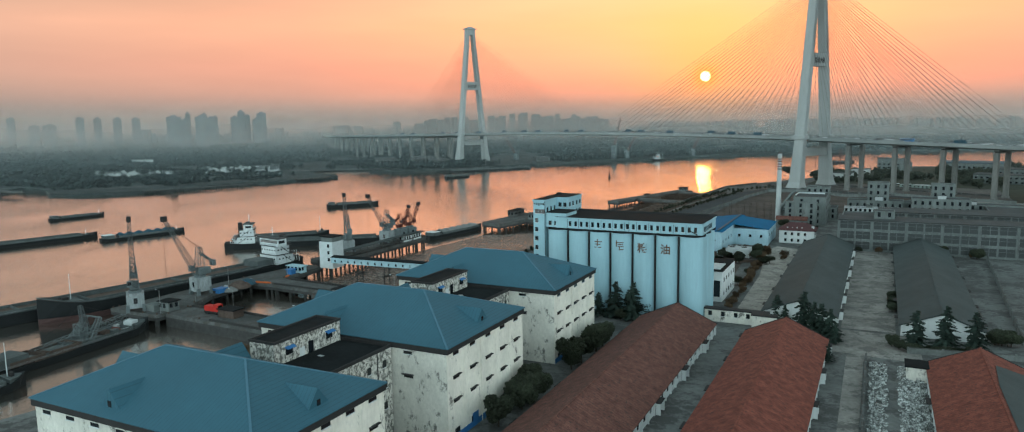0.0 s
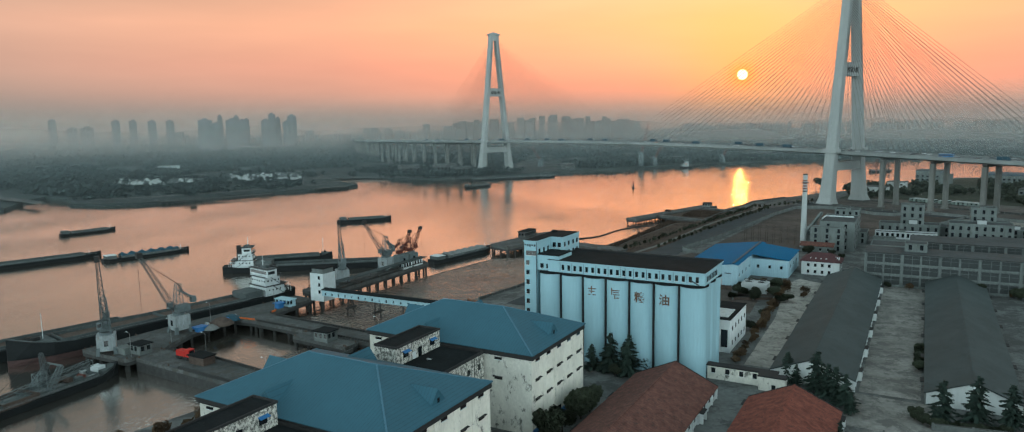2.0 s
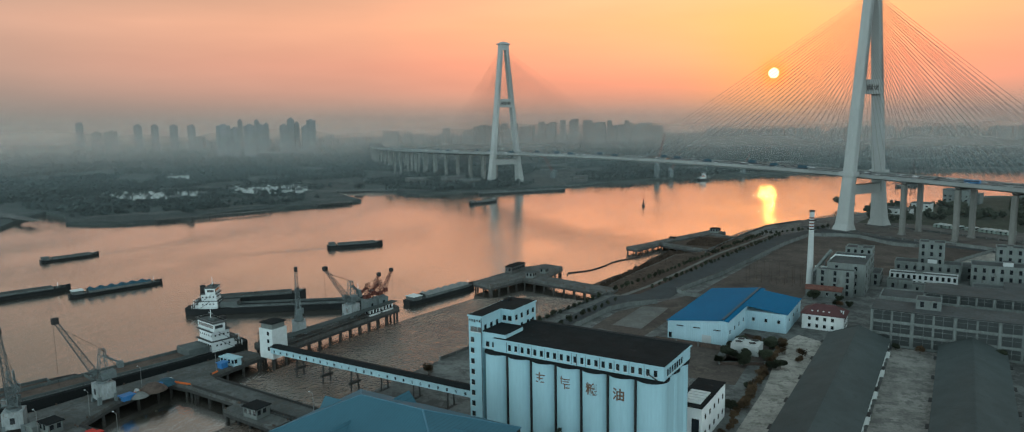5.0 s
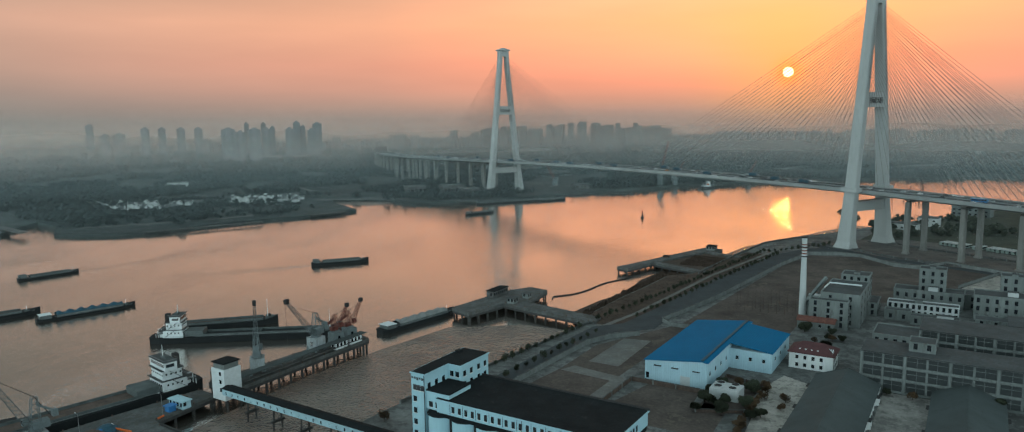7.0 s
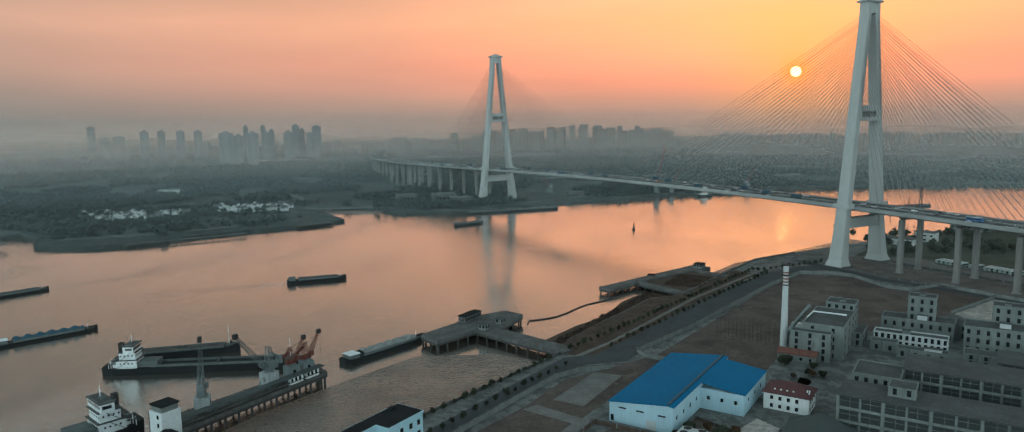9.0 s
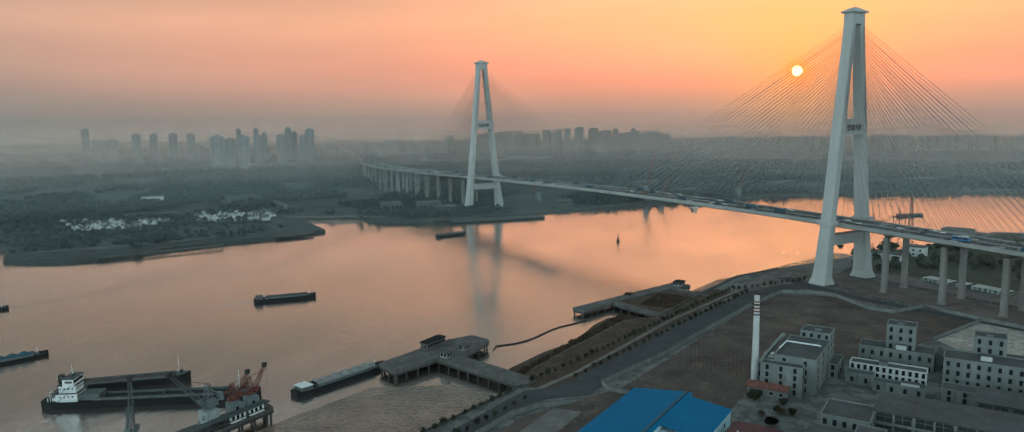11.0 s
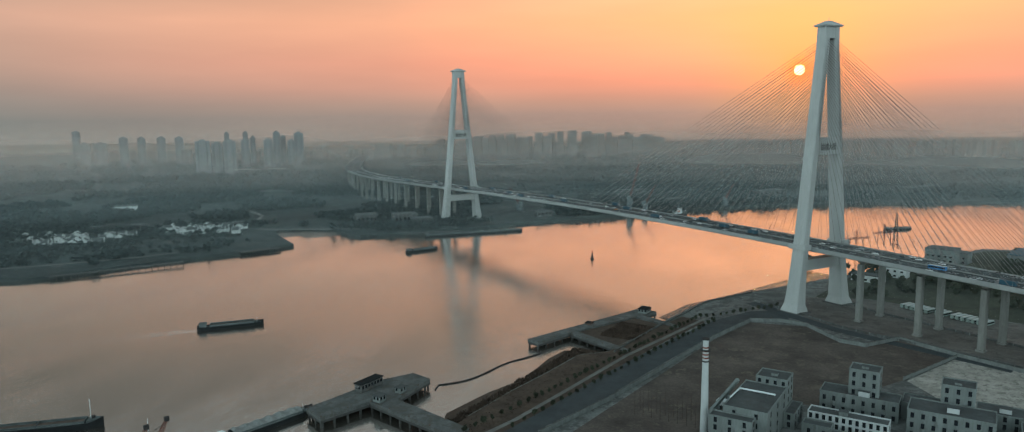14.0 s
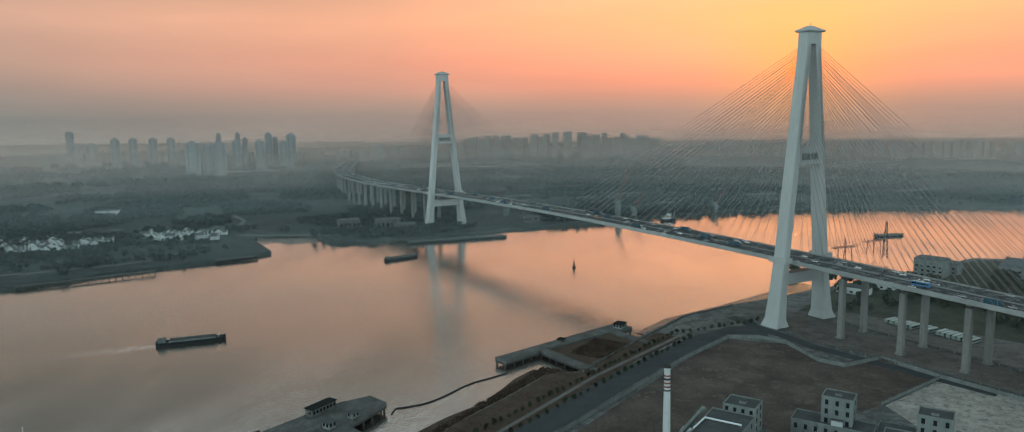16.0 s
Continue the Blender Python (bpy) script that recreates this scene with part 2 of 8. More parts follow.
PILE = mat("wet_pile_concrete", (0.040, 0.040, 0.039), 0.7, vary=0.4, scale=0.5, fine=3)
FAR_LAND = mat("far_bank_fields", (0.030, 0.039, 0.039), 0.95, vary=0.6, scale=0.008, fine=0.06, bump=0.0, dirt=(0.085, 0.085, 0.078), dirt_at=0.60)
PYLON = mat("pylon_concrete_paint", (0.285, 0.295, 0.288), 0.7, vary=0.16, scale=0.04, fine=0.6, bump=0.05, streak=4)
PIER_CONC = mat("weathered_pier_concrete", (0.150, 0.150, 0.140), 0.85, vary=0.3, scale=0.08, fine=0.8, streak=3, dirt=(0.10, 0.098, 0.09), dirt_at=0.58)
DECK = mat("bridge_girder", (0.20, 0.21, 0.205), 0.75, vary=0.25, scale=0.06, fine=0.8)
RAIL = mat("galvanised_rail", (0.22, 0.23, 0.23), 0.55, 0.6, vary=0.2)
CABLE = mat("cable_sheath", (0.13, 0.115, 0.11), 0.6, vary=0.1, bump=0)
BLUE_TIN = mat("faded_blue_sheet_roof", (0.030, 0.096, 0.132), 0.64, 0.0, spec=0.22, vary=0.12, scale=0.05, fine=0.5, rows=0.9, row_axis=0, row_gap=0.1, bump=0.05)
BLUE_TIN2 = mat("bright_blue_sheet_roof", (0.002, 0.098, 0.205), 0.75, 0.0, spec=0.06, vary=0.12, scale=0.06, fine=0.6, rows=1.0, row_axis=0, row_gap=0.12, bump=0.05)
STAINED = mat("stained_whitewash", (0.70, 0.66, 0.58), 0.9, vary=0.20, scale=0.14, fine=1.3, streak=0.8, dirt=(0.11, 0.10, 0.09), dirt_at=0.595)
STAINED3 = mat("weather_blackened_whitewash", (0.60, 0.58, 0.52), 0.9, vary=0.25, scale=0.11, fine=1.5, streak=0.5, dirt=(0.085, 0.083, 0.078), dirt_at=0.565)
DUSTY_LANE = mat("dusty_pale_concrete", (0.27, 0.25, 0.225), 0.9, vary=0.4, scale=0.10, fine=0.9, dirt=(0.12, 0.115, 0.10), dirt_at=0.53)
WORN_LANE = mat("worn_lane_concrete", (0.200, 0.190, 0.175), 0.9, vary=0.5, scale=0.07, fine=0.7, dirt=(0.090, 0.087, 0.081), dirt_at=0.51)
STAINED2 = mat("black_stained_whitewash", (0.60, 0.57, 0.51), 0.9, vary=0.35, scale=0.62, fine=3.0, streak=0.4, dirt=(0.07, 0.068, 0.063), dirt_at=0.49)
WHITE = mat("white_render", (0.56, 0.585, 0.58), 0.85, vary=0.16, scale=0.12, fine=1.2, streak=3)
SILO = mat("pale_blue_silo_paint", (0.27, 0.425, 0.48), 0.7, vary=0.10, scale=0.10, fine=1.2, streak=5, bump=0.05, dirt=(0.25, 0.37, 0.42), dirt_at=0.60)
TAR = mat("tar_felt_roof", (0.012, 0.014, 0.015), 0.9, vary=0.4, scale=0.15, fine=1.5, spec=0.08, dirt=(0.028, 0.029, 0.029), dirt_at=0.62)
TRIM = mat("dark_eave_board", (0.028, 0.027, 0.027), 0.8)
DARK = glass_mat("dark_window", (0.012, 0.015, 0.018))
DUSTY = glass_mat("dusty_factory_glass", (0.022, 0.027, 0.028), 0.3)
FRAME = mat("window_frame_paint", (0.35, 0.37, 0.37), 0.6, vary=0.1)
RED_TILE = mat("weathered_red_tile", (0.172, 0.052, 0.037), 0.9, vary=0.5, scale=0.50, fine=2.4, dirt=(0.045, 0.030, 0.026), dirt_at=0.572, bump=0.3, rows=1.1, row_axis=1, row_gap=0.16)
BROWN_TILE = mat("brown_red_tile", (0.132, 0.056, 0.044), 0.9, vary=0.5, scale=0.50, fine=2.4, rows=1.1, row_axis=1, row_gap=0.16, dirt=(0.050, 0.036, 0.032), dirt_at=0.555, bump=0.3)
GREY_TILE = mat("grey_sheet_roof", (0.048, 0.058, 0.058), 0.85, vary=0.24, scale=0.09, fine=3.0, dirt=(0.038, 0.045, 0.045), dirt_at=0.57, bump=0.15)
MAROON = mat("maroon_roof_tile", (0.070, 0.030, 0.031), 0.8, vary=0.25, scale=0.3, fine=2, bump=0.3)
GREY_WALL = mat("grey_render", (0.128, 0.143, 0.139), 0.9, vary=0.3, scale=0.12, fine=1.2, streak=3, dirt=(0.09, 0.095, 0.09), dirt_at=0.57)
GREY_ROOF = mat("grey_flat_roof", (0.058, 0.063, 0.064), 0.9, vary=0.4, scale=0.10, fine=0.9, dirt=(0.05, 0.05, 0.05), dirt_at=0.52)
WALL_PANEL = mat("boundary_wall_render", (0.135, 0.145, 0.14), 0.9, vary=0.35, scale=0.2, fine=1.5, streak=1)
HULL = mat("black_hull_paint", (0.011, 0.013, 0.014), 0.75, vary=0.3, scale=0.15, fine=1.5)
HULL_RED = mat("antifouling_red", (0.060, 0.034, 0.032), 0.7, vary=0.3, scale=0.2, fine=1.5)
RUST = mat("rusty_hold_steel", (0.085, 0.062, 0.052), 0.9, vary=0.45, scale=0.2, fine=1.5, dirt=(0.14, 0.075, 0.05), dirt_at=0.62)
DECK_STEEL = mat("ship_deck_paint", (0.075, 0.088, 0.088), 0.8, vary=0.35, scale=0.2, fine=1.5)
SHIP_WHITE = mat("ship_white_paint", (0.47, 0.51, 0.515), 0.55, vary=0.16, scale=0.4, fine=2)
JIB = mat("dark_jib_paint", (0.070, 0.082, 0.084), 0.6, vary=0.25, scale=0.5, fine=2)
CRANE = mat("crane_grey_paint", (0.11, 0.132, 0.136), 0.6, vary=0.2, scale=0.5, fine=2)
CRANE_RED = mat("crane_rust_red", (0.115, 0.038, 0.029), 0.7, vary=0.3, scale=0.5, fine=2)
CONVEYOR = mat("conveyor_pale_blue_paint", (0.29, 0.43, 0.48), 0.7, vary=0.18, scale=0.3, fine=1.5)
ORANGE = mat("orange_barrier", (0.50, 0.115, 0.030), 0.7)
RED_PAINT = mat("red_machine_paint", (0.42, 0.025, 0.018), 0.5, vary=0.2)
BLUE_PAINT = mat("blue_paint", (0.030, 0.14, 0.33), 0.5, vary=0.2)
TARP_BLUE = mat("dark_blue_tarpaulin", (0.020, 0.060, 0.085), 0.6, vary=0.3, scale=0.3, fine=1)
GRAVEL = mat("grey_gravel", (0.16, 0.165, 0.16), 0.95, vary=0.35, scale=0.4, fine=2)
BARK = mat("bark", (0.055, 0.042, 0.034), 0.95, vary=0.4, scale=1, fine=6)
LEAF = mat("evergreen_leaf", (0.030, 0.036, 0.022), 0.7, vary=0.5, scale=0.3, fine=1.2, bump=0, each=0.2)
CEDAR = mat("cedar_needles", (0.030, 0.048, 0.038), 0.8, vary=0.5, scale=0.3, fine=1.2, bump=0, each=0.2)
DRY_LEAF = mat("russet_leaf", (0.080, 0.050, 0.028), 0.8, vary=0.5, scale=0.2, fine=1.2, bump=0, each=0.25)
REED = mat("dry_reeds", (0.054, 0.038, 0.029), 0.95, vary=0.5, scale=0.12, fine=1.0, bump=0.3)
FAR_TREE = mat("far_wood_foliage", (0.024, 0.034, 0.034), 0.9, vary=0.4, scale=0.02, fine=0.2, bump=0)
FAR_WALL = mat("far_white_render", (0.40, 0.42, 0.41), 0.9, vary=0.25, scale=0.05, fine=0.3, bump=0)
FAR_ROOF = mat("far_slate_roof", (0.075, 0.082, 0.083), 0.9, vary=0.25, scale=0.05, fine=0.3, bump=0)
TOWER = mat("far_tower_concrete", (0.19, 0.205, 0.21), 0.9, vary=0.12, scale=0.01, fine=0.08, bump=0)
TOWER_WIN = mat("far_tower_glazing", (0.10, 0.112, 0.115), 0.6, vary=0.1, scale=0.02, fine=0.2, bump=0)
RUST_TEXT = mat("rusty_letter_steel", (0.120, 0.070, 0.045), 0.8, vary=0.4, scale=0.5, fine=3)
DARK_TEXT = mat("dark_letter_paint", (0.02, 0.02, 0.02), 0.7)
APRON = mat("stained_apron_concrete", (0.105, 0.097, 0.090), 0.9, vary=0.4, scale=0.06, fine=0.8, dirt=(0.06, 0.056, 0.052), dirt_at=0.54)
LAWN = mat("rough_winter_grass", (0.040, 0.044, 0.031), 0.95, vary=0.5, scale=0.05, fine=0.8, dirt=(0.075, 0.066, 0.052), dirt_at=0.6)
SKYLINE = mat("hazy_skyline", (0.15, 0.15, 0.145), 0.95, vary=0.06, scale=0.003, fine=0.02, bump=0)
RUBBISH = mat("pale_rubble", (0.50, 0.52, 0.50), 0.9, vary=0.5, scale=0.7, fine=3, dirt=(0.07, 0.072, 0.07), dirt_at=0.48)


# ---- mesh building ----
class Geo:
    """Collects corners and faces for one mesh."""

    def __init__(self):
        self.v, self.f = [], []

    def face(self, *pts):
        k = len(self.v)
        self.v += [tuple(p) for p in pts]
        self.f.append(tuple(range(k, k + len(pts))))

    def box(self, x0, y0, z0, x1, y1, z1):
        k = len(self.v)
        self.v += [(x, y, z) for z in (z0, z1) for x, y in ((x0, y0), (x1, y0), (x1, y1), (x0, y1))]
        self.f += [tuple(k + i for i in q) for q in ((3, 2, 1, 0), (4, 5, 6, 7), (0, 1, 5, 4), (1, 2, 6, 5), (2, 3, 7, 6), (3, 0, 4, 7))]
        return self

    def prism(self, pts, z0, z1, bottom=True):
        """A plan polygon drawn counter-clockwise, pulled up from z0 to z1."""
        k, m = len(self.v), len(pts)
        self.v += [(p[0], p[1], z0) for p in pts] + [(p[0], p[1], z1) for p in pts]
        self.f.append(tuple(range(k + m, k + 2 * m)))
        if bottom:
            self.f.append(tuple(reversed(range(k, k + m))))
        for i in range(m):
            j = (i + 1) % m
            self.f.append((k + i, k + j, k + m + j, k + m + i))
        return self

    def loft(self, rings, caps=True):
        """Rings of equally many corners, joined one to the next."""
        k, m = len(self.v), len(rings[0])
        for r in rings:
            self.v += [tuple(p) for p in r]
        for a in range(len(rings) - 1):
            for i in range(m):
                j = (i + 1) % m
                self.f.append((k + a * m + i, k + a * m + j, k + (a + 1) * m + j, k + (a + 1) * m + i))
        if caps:
            self.f.append(tuple(reversed(range(k, k + m))))
            self.f.append(tuple(range(k + (len(rings) - 1) * m, k + len(rings) * m)))
        return self

    def rod(self, a, b, r0, r1=None, seg=6):
        a, b = Vector(a), Vector(b)
        r1 = r0 if r1 is None else r1
        w = (b - a).normalized()
        s = w.orthogonal().normalized()
        t = w.cross(s)
        ring = lambda c, r: [c + (s * math.cos(q) + t * math.sin(q)) * r for q in (2 * math.pi * i / seg for i in range(seg))]
        return self.loft([ring(a, r0), ring(b, r1)])

    def cyl(self, x, y, z0, z1, r0, r1=None, seg=16):
        return self.rod((x, y, z0), (x, y, z1), r0, r1, seg)

    def beam(self, a, b, w, h):
        """A straight square bar from a to b, w wide and h high."""
        a, b = Vector(a), Vector(b)
        d = (b - a).normalized()
        s = d.cross(Vector((0, 0, 1)))
        s = s.normalized() if s.length > 1e-4 else Vector((1, 0, 0))
        u = s.cross(d)
        ring = lambda c: [c - s * w / 2 - u * h / 2, c + s * w / 2 - u * h / 2, c + s * w / 2 + u * h / 2, c - s * w / 2 + u * h / 2]
        return self.loft([ring(a), ring(b)])

    def gable_along(self, a, b, w, rise):
        """A low pitched roof from a to b, w wide, its ridge in the middle."""
        a, b = Vector(a), Vector(b)
        s = (b - a).normalized().cross(Vector((0, 0, 1))).normalized()
        ring = lambda c: [c - s * w / 2, c + s * w / 2, c + s * w / 2 + Vector((0, 0, 0.15)), c + Vector((0, 0, rise)), c - s * w / 2 + Vector((0, 0, 0.15))]
        return self.loft([ring(a), ring(b)])

    def gable(self, x0, y0, x1, y1, z0, z1, along="y", lap=0.5, thick=0.35):
        """Two roof slopes with a ridge along x or y."""
        if along == "y":
            m = (x0 + x1) / 2
            k = (z1 - z0) / (m - x0)
            prof = [(x0 - lap, z0 - lap * k), (m, z1), (x1 + lap, z0 - lap * k), (x1 + lap, z0 - lap * k - thick), (m, z1 - thick), (x0 - lap, z0 - lap * k - thick)]
            self.loft([[(p[0], y0 - lap, p[1]) for p in prof], [(p[0], y1 + lap, p[1]) for p in prof]])
        else:
            m = (y0 + y1) / 2
            k = (z1 - z0) / (m - y0)
            prof = [(y0 - lap, z0 - lap * k), (m, z1), (y1 + lap, z0 - lap * k), (y1 + lap, z0 - lap * k - thick), (m, z1 - thick), (y0 - lap, z0 - lap * k - thick)]
            self.loft([[(x0 - lap, p[0], p[1]) for p in prof], [(x1 + lap, p[0], p[1]) for p in prof]])
        return self

    def mesh(self, name, *materials, smooth=False):
        me = bpy.data.meshes.new(name)
        me.from_pydata(self.v, [], self.f)
        for m in materials:
            me.materials.append(m)
        if smooth:
            me.shade_smooth()
        me.update()
        bm = bmesh.new()
        bm.from_mesh(me)
        bmesh.ops.recalc_face_normals(bm, faces=bm.faces)
        bm.to_mesh(me)
        bm.free()
        return me


def thing(name, m, label, category, group="", kind=""):
    """An Empty at the base of a thing."""
    ob = new(name)
    ob.matrix_world = m
    ob.empty_display_size = 0.5
    return tagged(ob, label, category, group, kind)


def part(name, geo, material, parent, label="", smooth=False):
    ob = new(name, geo if isinstance(geo, bpy.types.Mesh) else geo.mesh(name, material, smooth=smooth))
    ob.parent = parent
    return tagged(ob, label)


def solid(name, geo, material, label, category, group="", kind="", m=None, smooth=False):
    """A thing or a piece of the setting that is one mesh."""
    ob = new(name, geo if isinstance(geo, bpy.types.Mesh) else geo.mesh(name, material, smooth=smooth))
    if m is not None:
        ob.matrix_world = m
    return tagged(ob, label, category, group, kind)


# the works' grid: u runs along the sheds, v across them
TURN = -20.73
CV, SV = math.cos(radians(TURN)), math.sin(radians(TURN))
GROUND = 4.5


def at(v, u, z=GROUND):
    return (CV * v - SV * u, SV * v + CV * u, z)


def yard(v, u, z=GROUND, turn=0):
    x, y, z = at(v, u, z)
    return pose(x, y, z, 0, 0, TURN + turn)


# ---- water and land ----
g = Geo()
g.face((-4600, -4600, 0), (4600, -4600, 0), (4600, 4600, 0), (-4600, 4600, 0))
solid("water", g, WATER, "broad silty river reflecting an orange sunset sky", "river", kind="structure")

SHORE = [(-165, -600), (-160, -100), (-150, 60), (-137, 120), (-133, 146), (-127, 195), (-128, 290), (-124, 330), (-119, 380), (-114, 430), (-113, 447), (-121, 470), (-121, 510), (-119, 545), (-118, 585), (-104, 602), (-101, 660), (-98, 705), (-93, 757), (-70, 807), (-46, 850), (-10, 920), (40, 1010), (95, 1130), (180, 1160), (420, 1230), (1400, 1500), (4200, 2200)]
g = Geo()
g.prism([at(v, u)[:2] for v, u in [(4200, -4200), (4200, 2200)] + SHORE[-2::-1] + [(-165, -4200)]], -4, GROUND)
solid("ground", g, YARD, "worn grey concrete and earth of the works' river bank", "ground", kind="structure")

FAR_SHORE = [(-4500, -900), (-1800, -100), (-1100, 330), (-760, 560), (-640, 640), (-598, 676), (-636, 748), (-655, 800), (-600, 770), (-556, 721), (-522, 720), (-487, 728), (-460, 746), (-440, 778), (-421, 811), (-396, 840), (-376, 862), (-352, 884), (-322, 925), (-306, 955), (-372, 1026), (-388, 1058), (-344, 1072), (-292, 1060), (-272, 1038), (-248, 1026), (-232, 1042), (-212, 1052), (-181, 1068), (-149, 1086), (-121, 1115), (-89, 1140), (-61, 1168), (-15, 1200), (40, 1255), (100, 1302), (165, 1345), (215, 1372), (265, 1402), (303, 1415), (380, 1440), (446, 1460), (550, 1475), (727, 1512), (1500, 1640), (4500, 2050)]
g = Geo()
g.prism(FAR_SHORE + [(4500, 4550), (-4500, 4550)], -4, 3.6)
solid("ground_far_bank", g, FAR_LAND, "hazy flat fields and woods on the far bank", "ground", kind="structure")


def sheet(name, pts, z, material, label, category, kind="structure", low=None):
    """A flat plate in the works' grid, from just under the ground up to z."""
    return solid(name, Geo().prism([at(v, u)[:2] for v, u in pts], (GROUND - 0.3) if low is None else low, z), material, label, category, kind=kind)


# mud flats that the tide has left
def flat(name, inner, outer, z_in, z_out, label, material=None):
    g = Geo()
    n = len(inner)
    rows = []
    for k in range(7):
        f = k / 6
        rows.append([])
        for i in range(n):
            a, b = Vector(at(*inner[i], z_in)), Vector(at(*outer[i], z_out))
            p = a.lerp(b, f)
            p.z += 0.22 * noise.noise(p * 0.09) * (1 - f)
            rows[-1].append(p)
    for k in range(6):
        for i in range(n - 1):
            g.face(rows[k][i], rows[k][i + 1], rows[k + 1][i + 1], rows[k + 1][i])
    return solid(name, g, material or MUD, label, "mud flat", kind="structure")


flat("mud_flat", [(-126.5, 236), (-126.5, 268), (-124, 300), (-121, 350), (-117, 400), (-113, 437)], [(-188, 240), (-192, 268), (-196, 312), (-193, 362), (-187, 411), (-150, 438)], 1.1, 0.06, "wet rippled mud flat beside the river wall")
flat("mud_flat_reeds", [(-112, 447), (-119, 470), (-119, 510), (-117, 545), (-116, 585), (-110, 600)], [(-126, 452), (-139, 474), (-137, 510), (-131, 540), (-137, 580), (-136, 600)], 4.2, 0.2, "muddy foreshore with dry reeds", REED)
flat("mud_flat_pylon", [(-97, 705), (-92, 757), (-69, 807), (-45, 850), (-9, 920)], [(-112, 708), (-107, 757), (-84, 812), (-66, 866), (-40, 940)], 1.2, 0.05, "strip of wet mud below the bridge tower")
grid = lambda pts: [(CV * x + SV * y, -SV * x + CV * y) for x, y in pts]
flat("mud_flat_inlet", grid([(-390, 1056), (-366, 1066), (-340, 1070), (-300, 1062)]), grid([(-356, 1016), (-338, 1032), (-318, 1016), (-288, 1040)]), 0.9, 0.05, "wet sandbar in a small inlet of the far bank")
flat("mud_flat_basin", [(-126, 196), (-127, 225), (-127, 262)], [(-160, 200), (-158, 228), (-164, 262)], 0.9, 0.05, "wet mud in the silted dock basin")

# ground surfaces
sheet("field_waste_lot", [(-94, 330), (-90, 372), (-91, 410), (-66, 470), (-53, 660), (-43, 715), (-6, 724), (21, 696), (37, 694), (54, 721), (88, 702), (64, 640), (30, 575), (-8, 570), (-10, 470), (-20, 460), (-60, 455), (-62, 372), (-62, 330)], GROUND + 0.06, EARTH, "waste lot of bare brown earth and dry weeds", "waste ground")
sheet("field_brown_yard", [(-55, 330), (-46.5, 373), (-24, 371.5), (-23, 362), (-9, 365), (-7, 331)], GROUND + 0.05, EARTH, "overgrown brown yard with rubble and weeds", "waste ground")
sheet("field_walled_yard", [(-20, 397.6), (-2.4, 391.6), (-2.4, 360.4), (-19, 352.4)], GROUND + 0.05, EARTH, "small brown yard inside low walls", "waste ground")
sheet("pavement_slab", [(-83, 386), (-67.5, 386), (-69, 431), (-83, 428)], GROUND + 0.12, PALE_CONC, "pale cracked concrete slab in the waste lot", "concrete slab")
sheet("pavement_path", [(-63, 367), (-63, 330), (-56, 330), (-56, 373), (-86, 377), (-89, 369)], GROUND + 0.12, PALE_CONC, "pale concrete path across the waste lot", "path")
sheet("pavement_lot", [(66, 640), (88, 698), (170, 680), (170, 600), (88, 612)], GROUND + 0.1, DUSTY_LANE, "pale concrete yard beside the plant", "yard")
sheet("pavement_shed_lane", [(5, 262), (15, 262), (15, 405), (2, 412), (-2, 395), (4, 330)], GROUND + 0.08, DUSTY_LANE, "pale dusty lane beside the grey shed", "lane")
sheet("field_foreshore", [(-119, 446), (-100, 446), (-92, 456), (-90, 500), (-86, 570), (-80, 640), (-72, 700), (-92, 705), (-99, 660), (-104, 601), (-117, 585), (-118, 545), (-120.5, 510), (-120.5, 470)], GROUND + 0.04, REED, "brown winter reeds and bare earth along the foreshore", "waste ground")
sheet("pavement_riverside_path", [(-108, 446), (-104, 446), (-98.6, 478), (-95.4, 532), (-91.8, 600), (-81.4, 674), (-69.5, 759), (-67, 758), (-78.6, 672), (-89, 599), (-92.8, 532), (-96, 478), (-100.5, 446), (-98.6, 412), (-99.6, 372), (-102.2, 300), (-104.4, 300), (-101.9, 372), (-101, 412), (-104, 440)][::-1], GROUND + 0.1, PALE_CONC, "narrow pale concrete path along the riverside road", "path")
sheet("road_riverside", [(-112, 300), (-101, 300), (-98, 372), (-97, 412), (-92, 436), (-76, 452), (-76, 466), (-80, 480), (-71, 526), (-65, 596), (-58, 661), (-48, 720), (-20, 735), (-30, 760), (-52, 745), (-68, 705), (-79, 640), (-86.5, 570), (-91, 495), (-95, 454), (-107, 440), (-109, 400)], GROUND + 0.14, ASPHALT, "blue-grey asphalt riverside road", "road")
sheet("field_depot", [(-18, 815), (20, 832), (152, 802), (152, 690), (172, 680), (420, 600), (900, 700), (800, 1250), (430, 1225), (185, 1150), (100, 1120), (45, 1008), (-4, 918)], GROUND + 0.03, LAWN, "rough winter grass and earth beyond the bridge", "waste ground")
sheet("road_bridge_lane", [(-61, 768), (-24, 744), (14, 721), (116, 685), (118, 693), (16, 730), (-20, 753), (-56, 777)], GROUND + 0.16, ASPHALT, "narrow dark lane beside the bridge foot", "road")
sheet("pavement_crossing", [(39, 223), (66, 221), (65, 249), (41, 250)], GROUND + 0.06, WORN_LANE, "pale dusty crossing between the sheds", "yard")
sheet("pavement_mid_lane", [(46, 60), (50, 60), (50, 222), (45, 222)], GROUND + 0.06, WORN_LANE, "worn concrete lane between the tiled sheds", "lane")
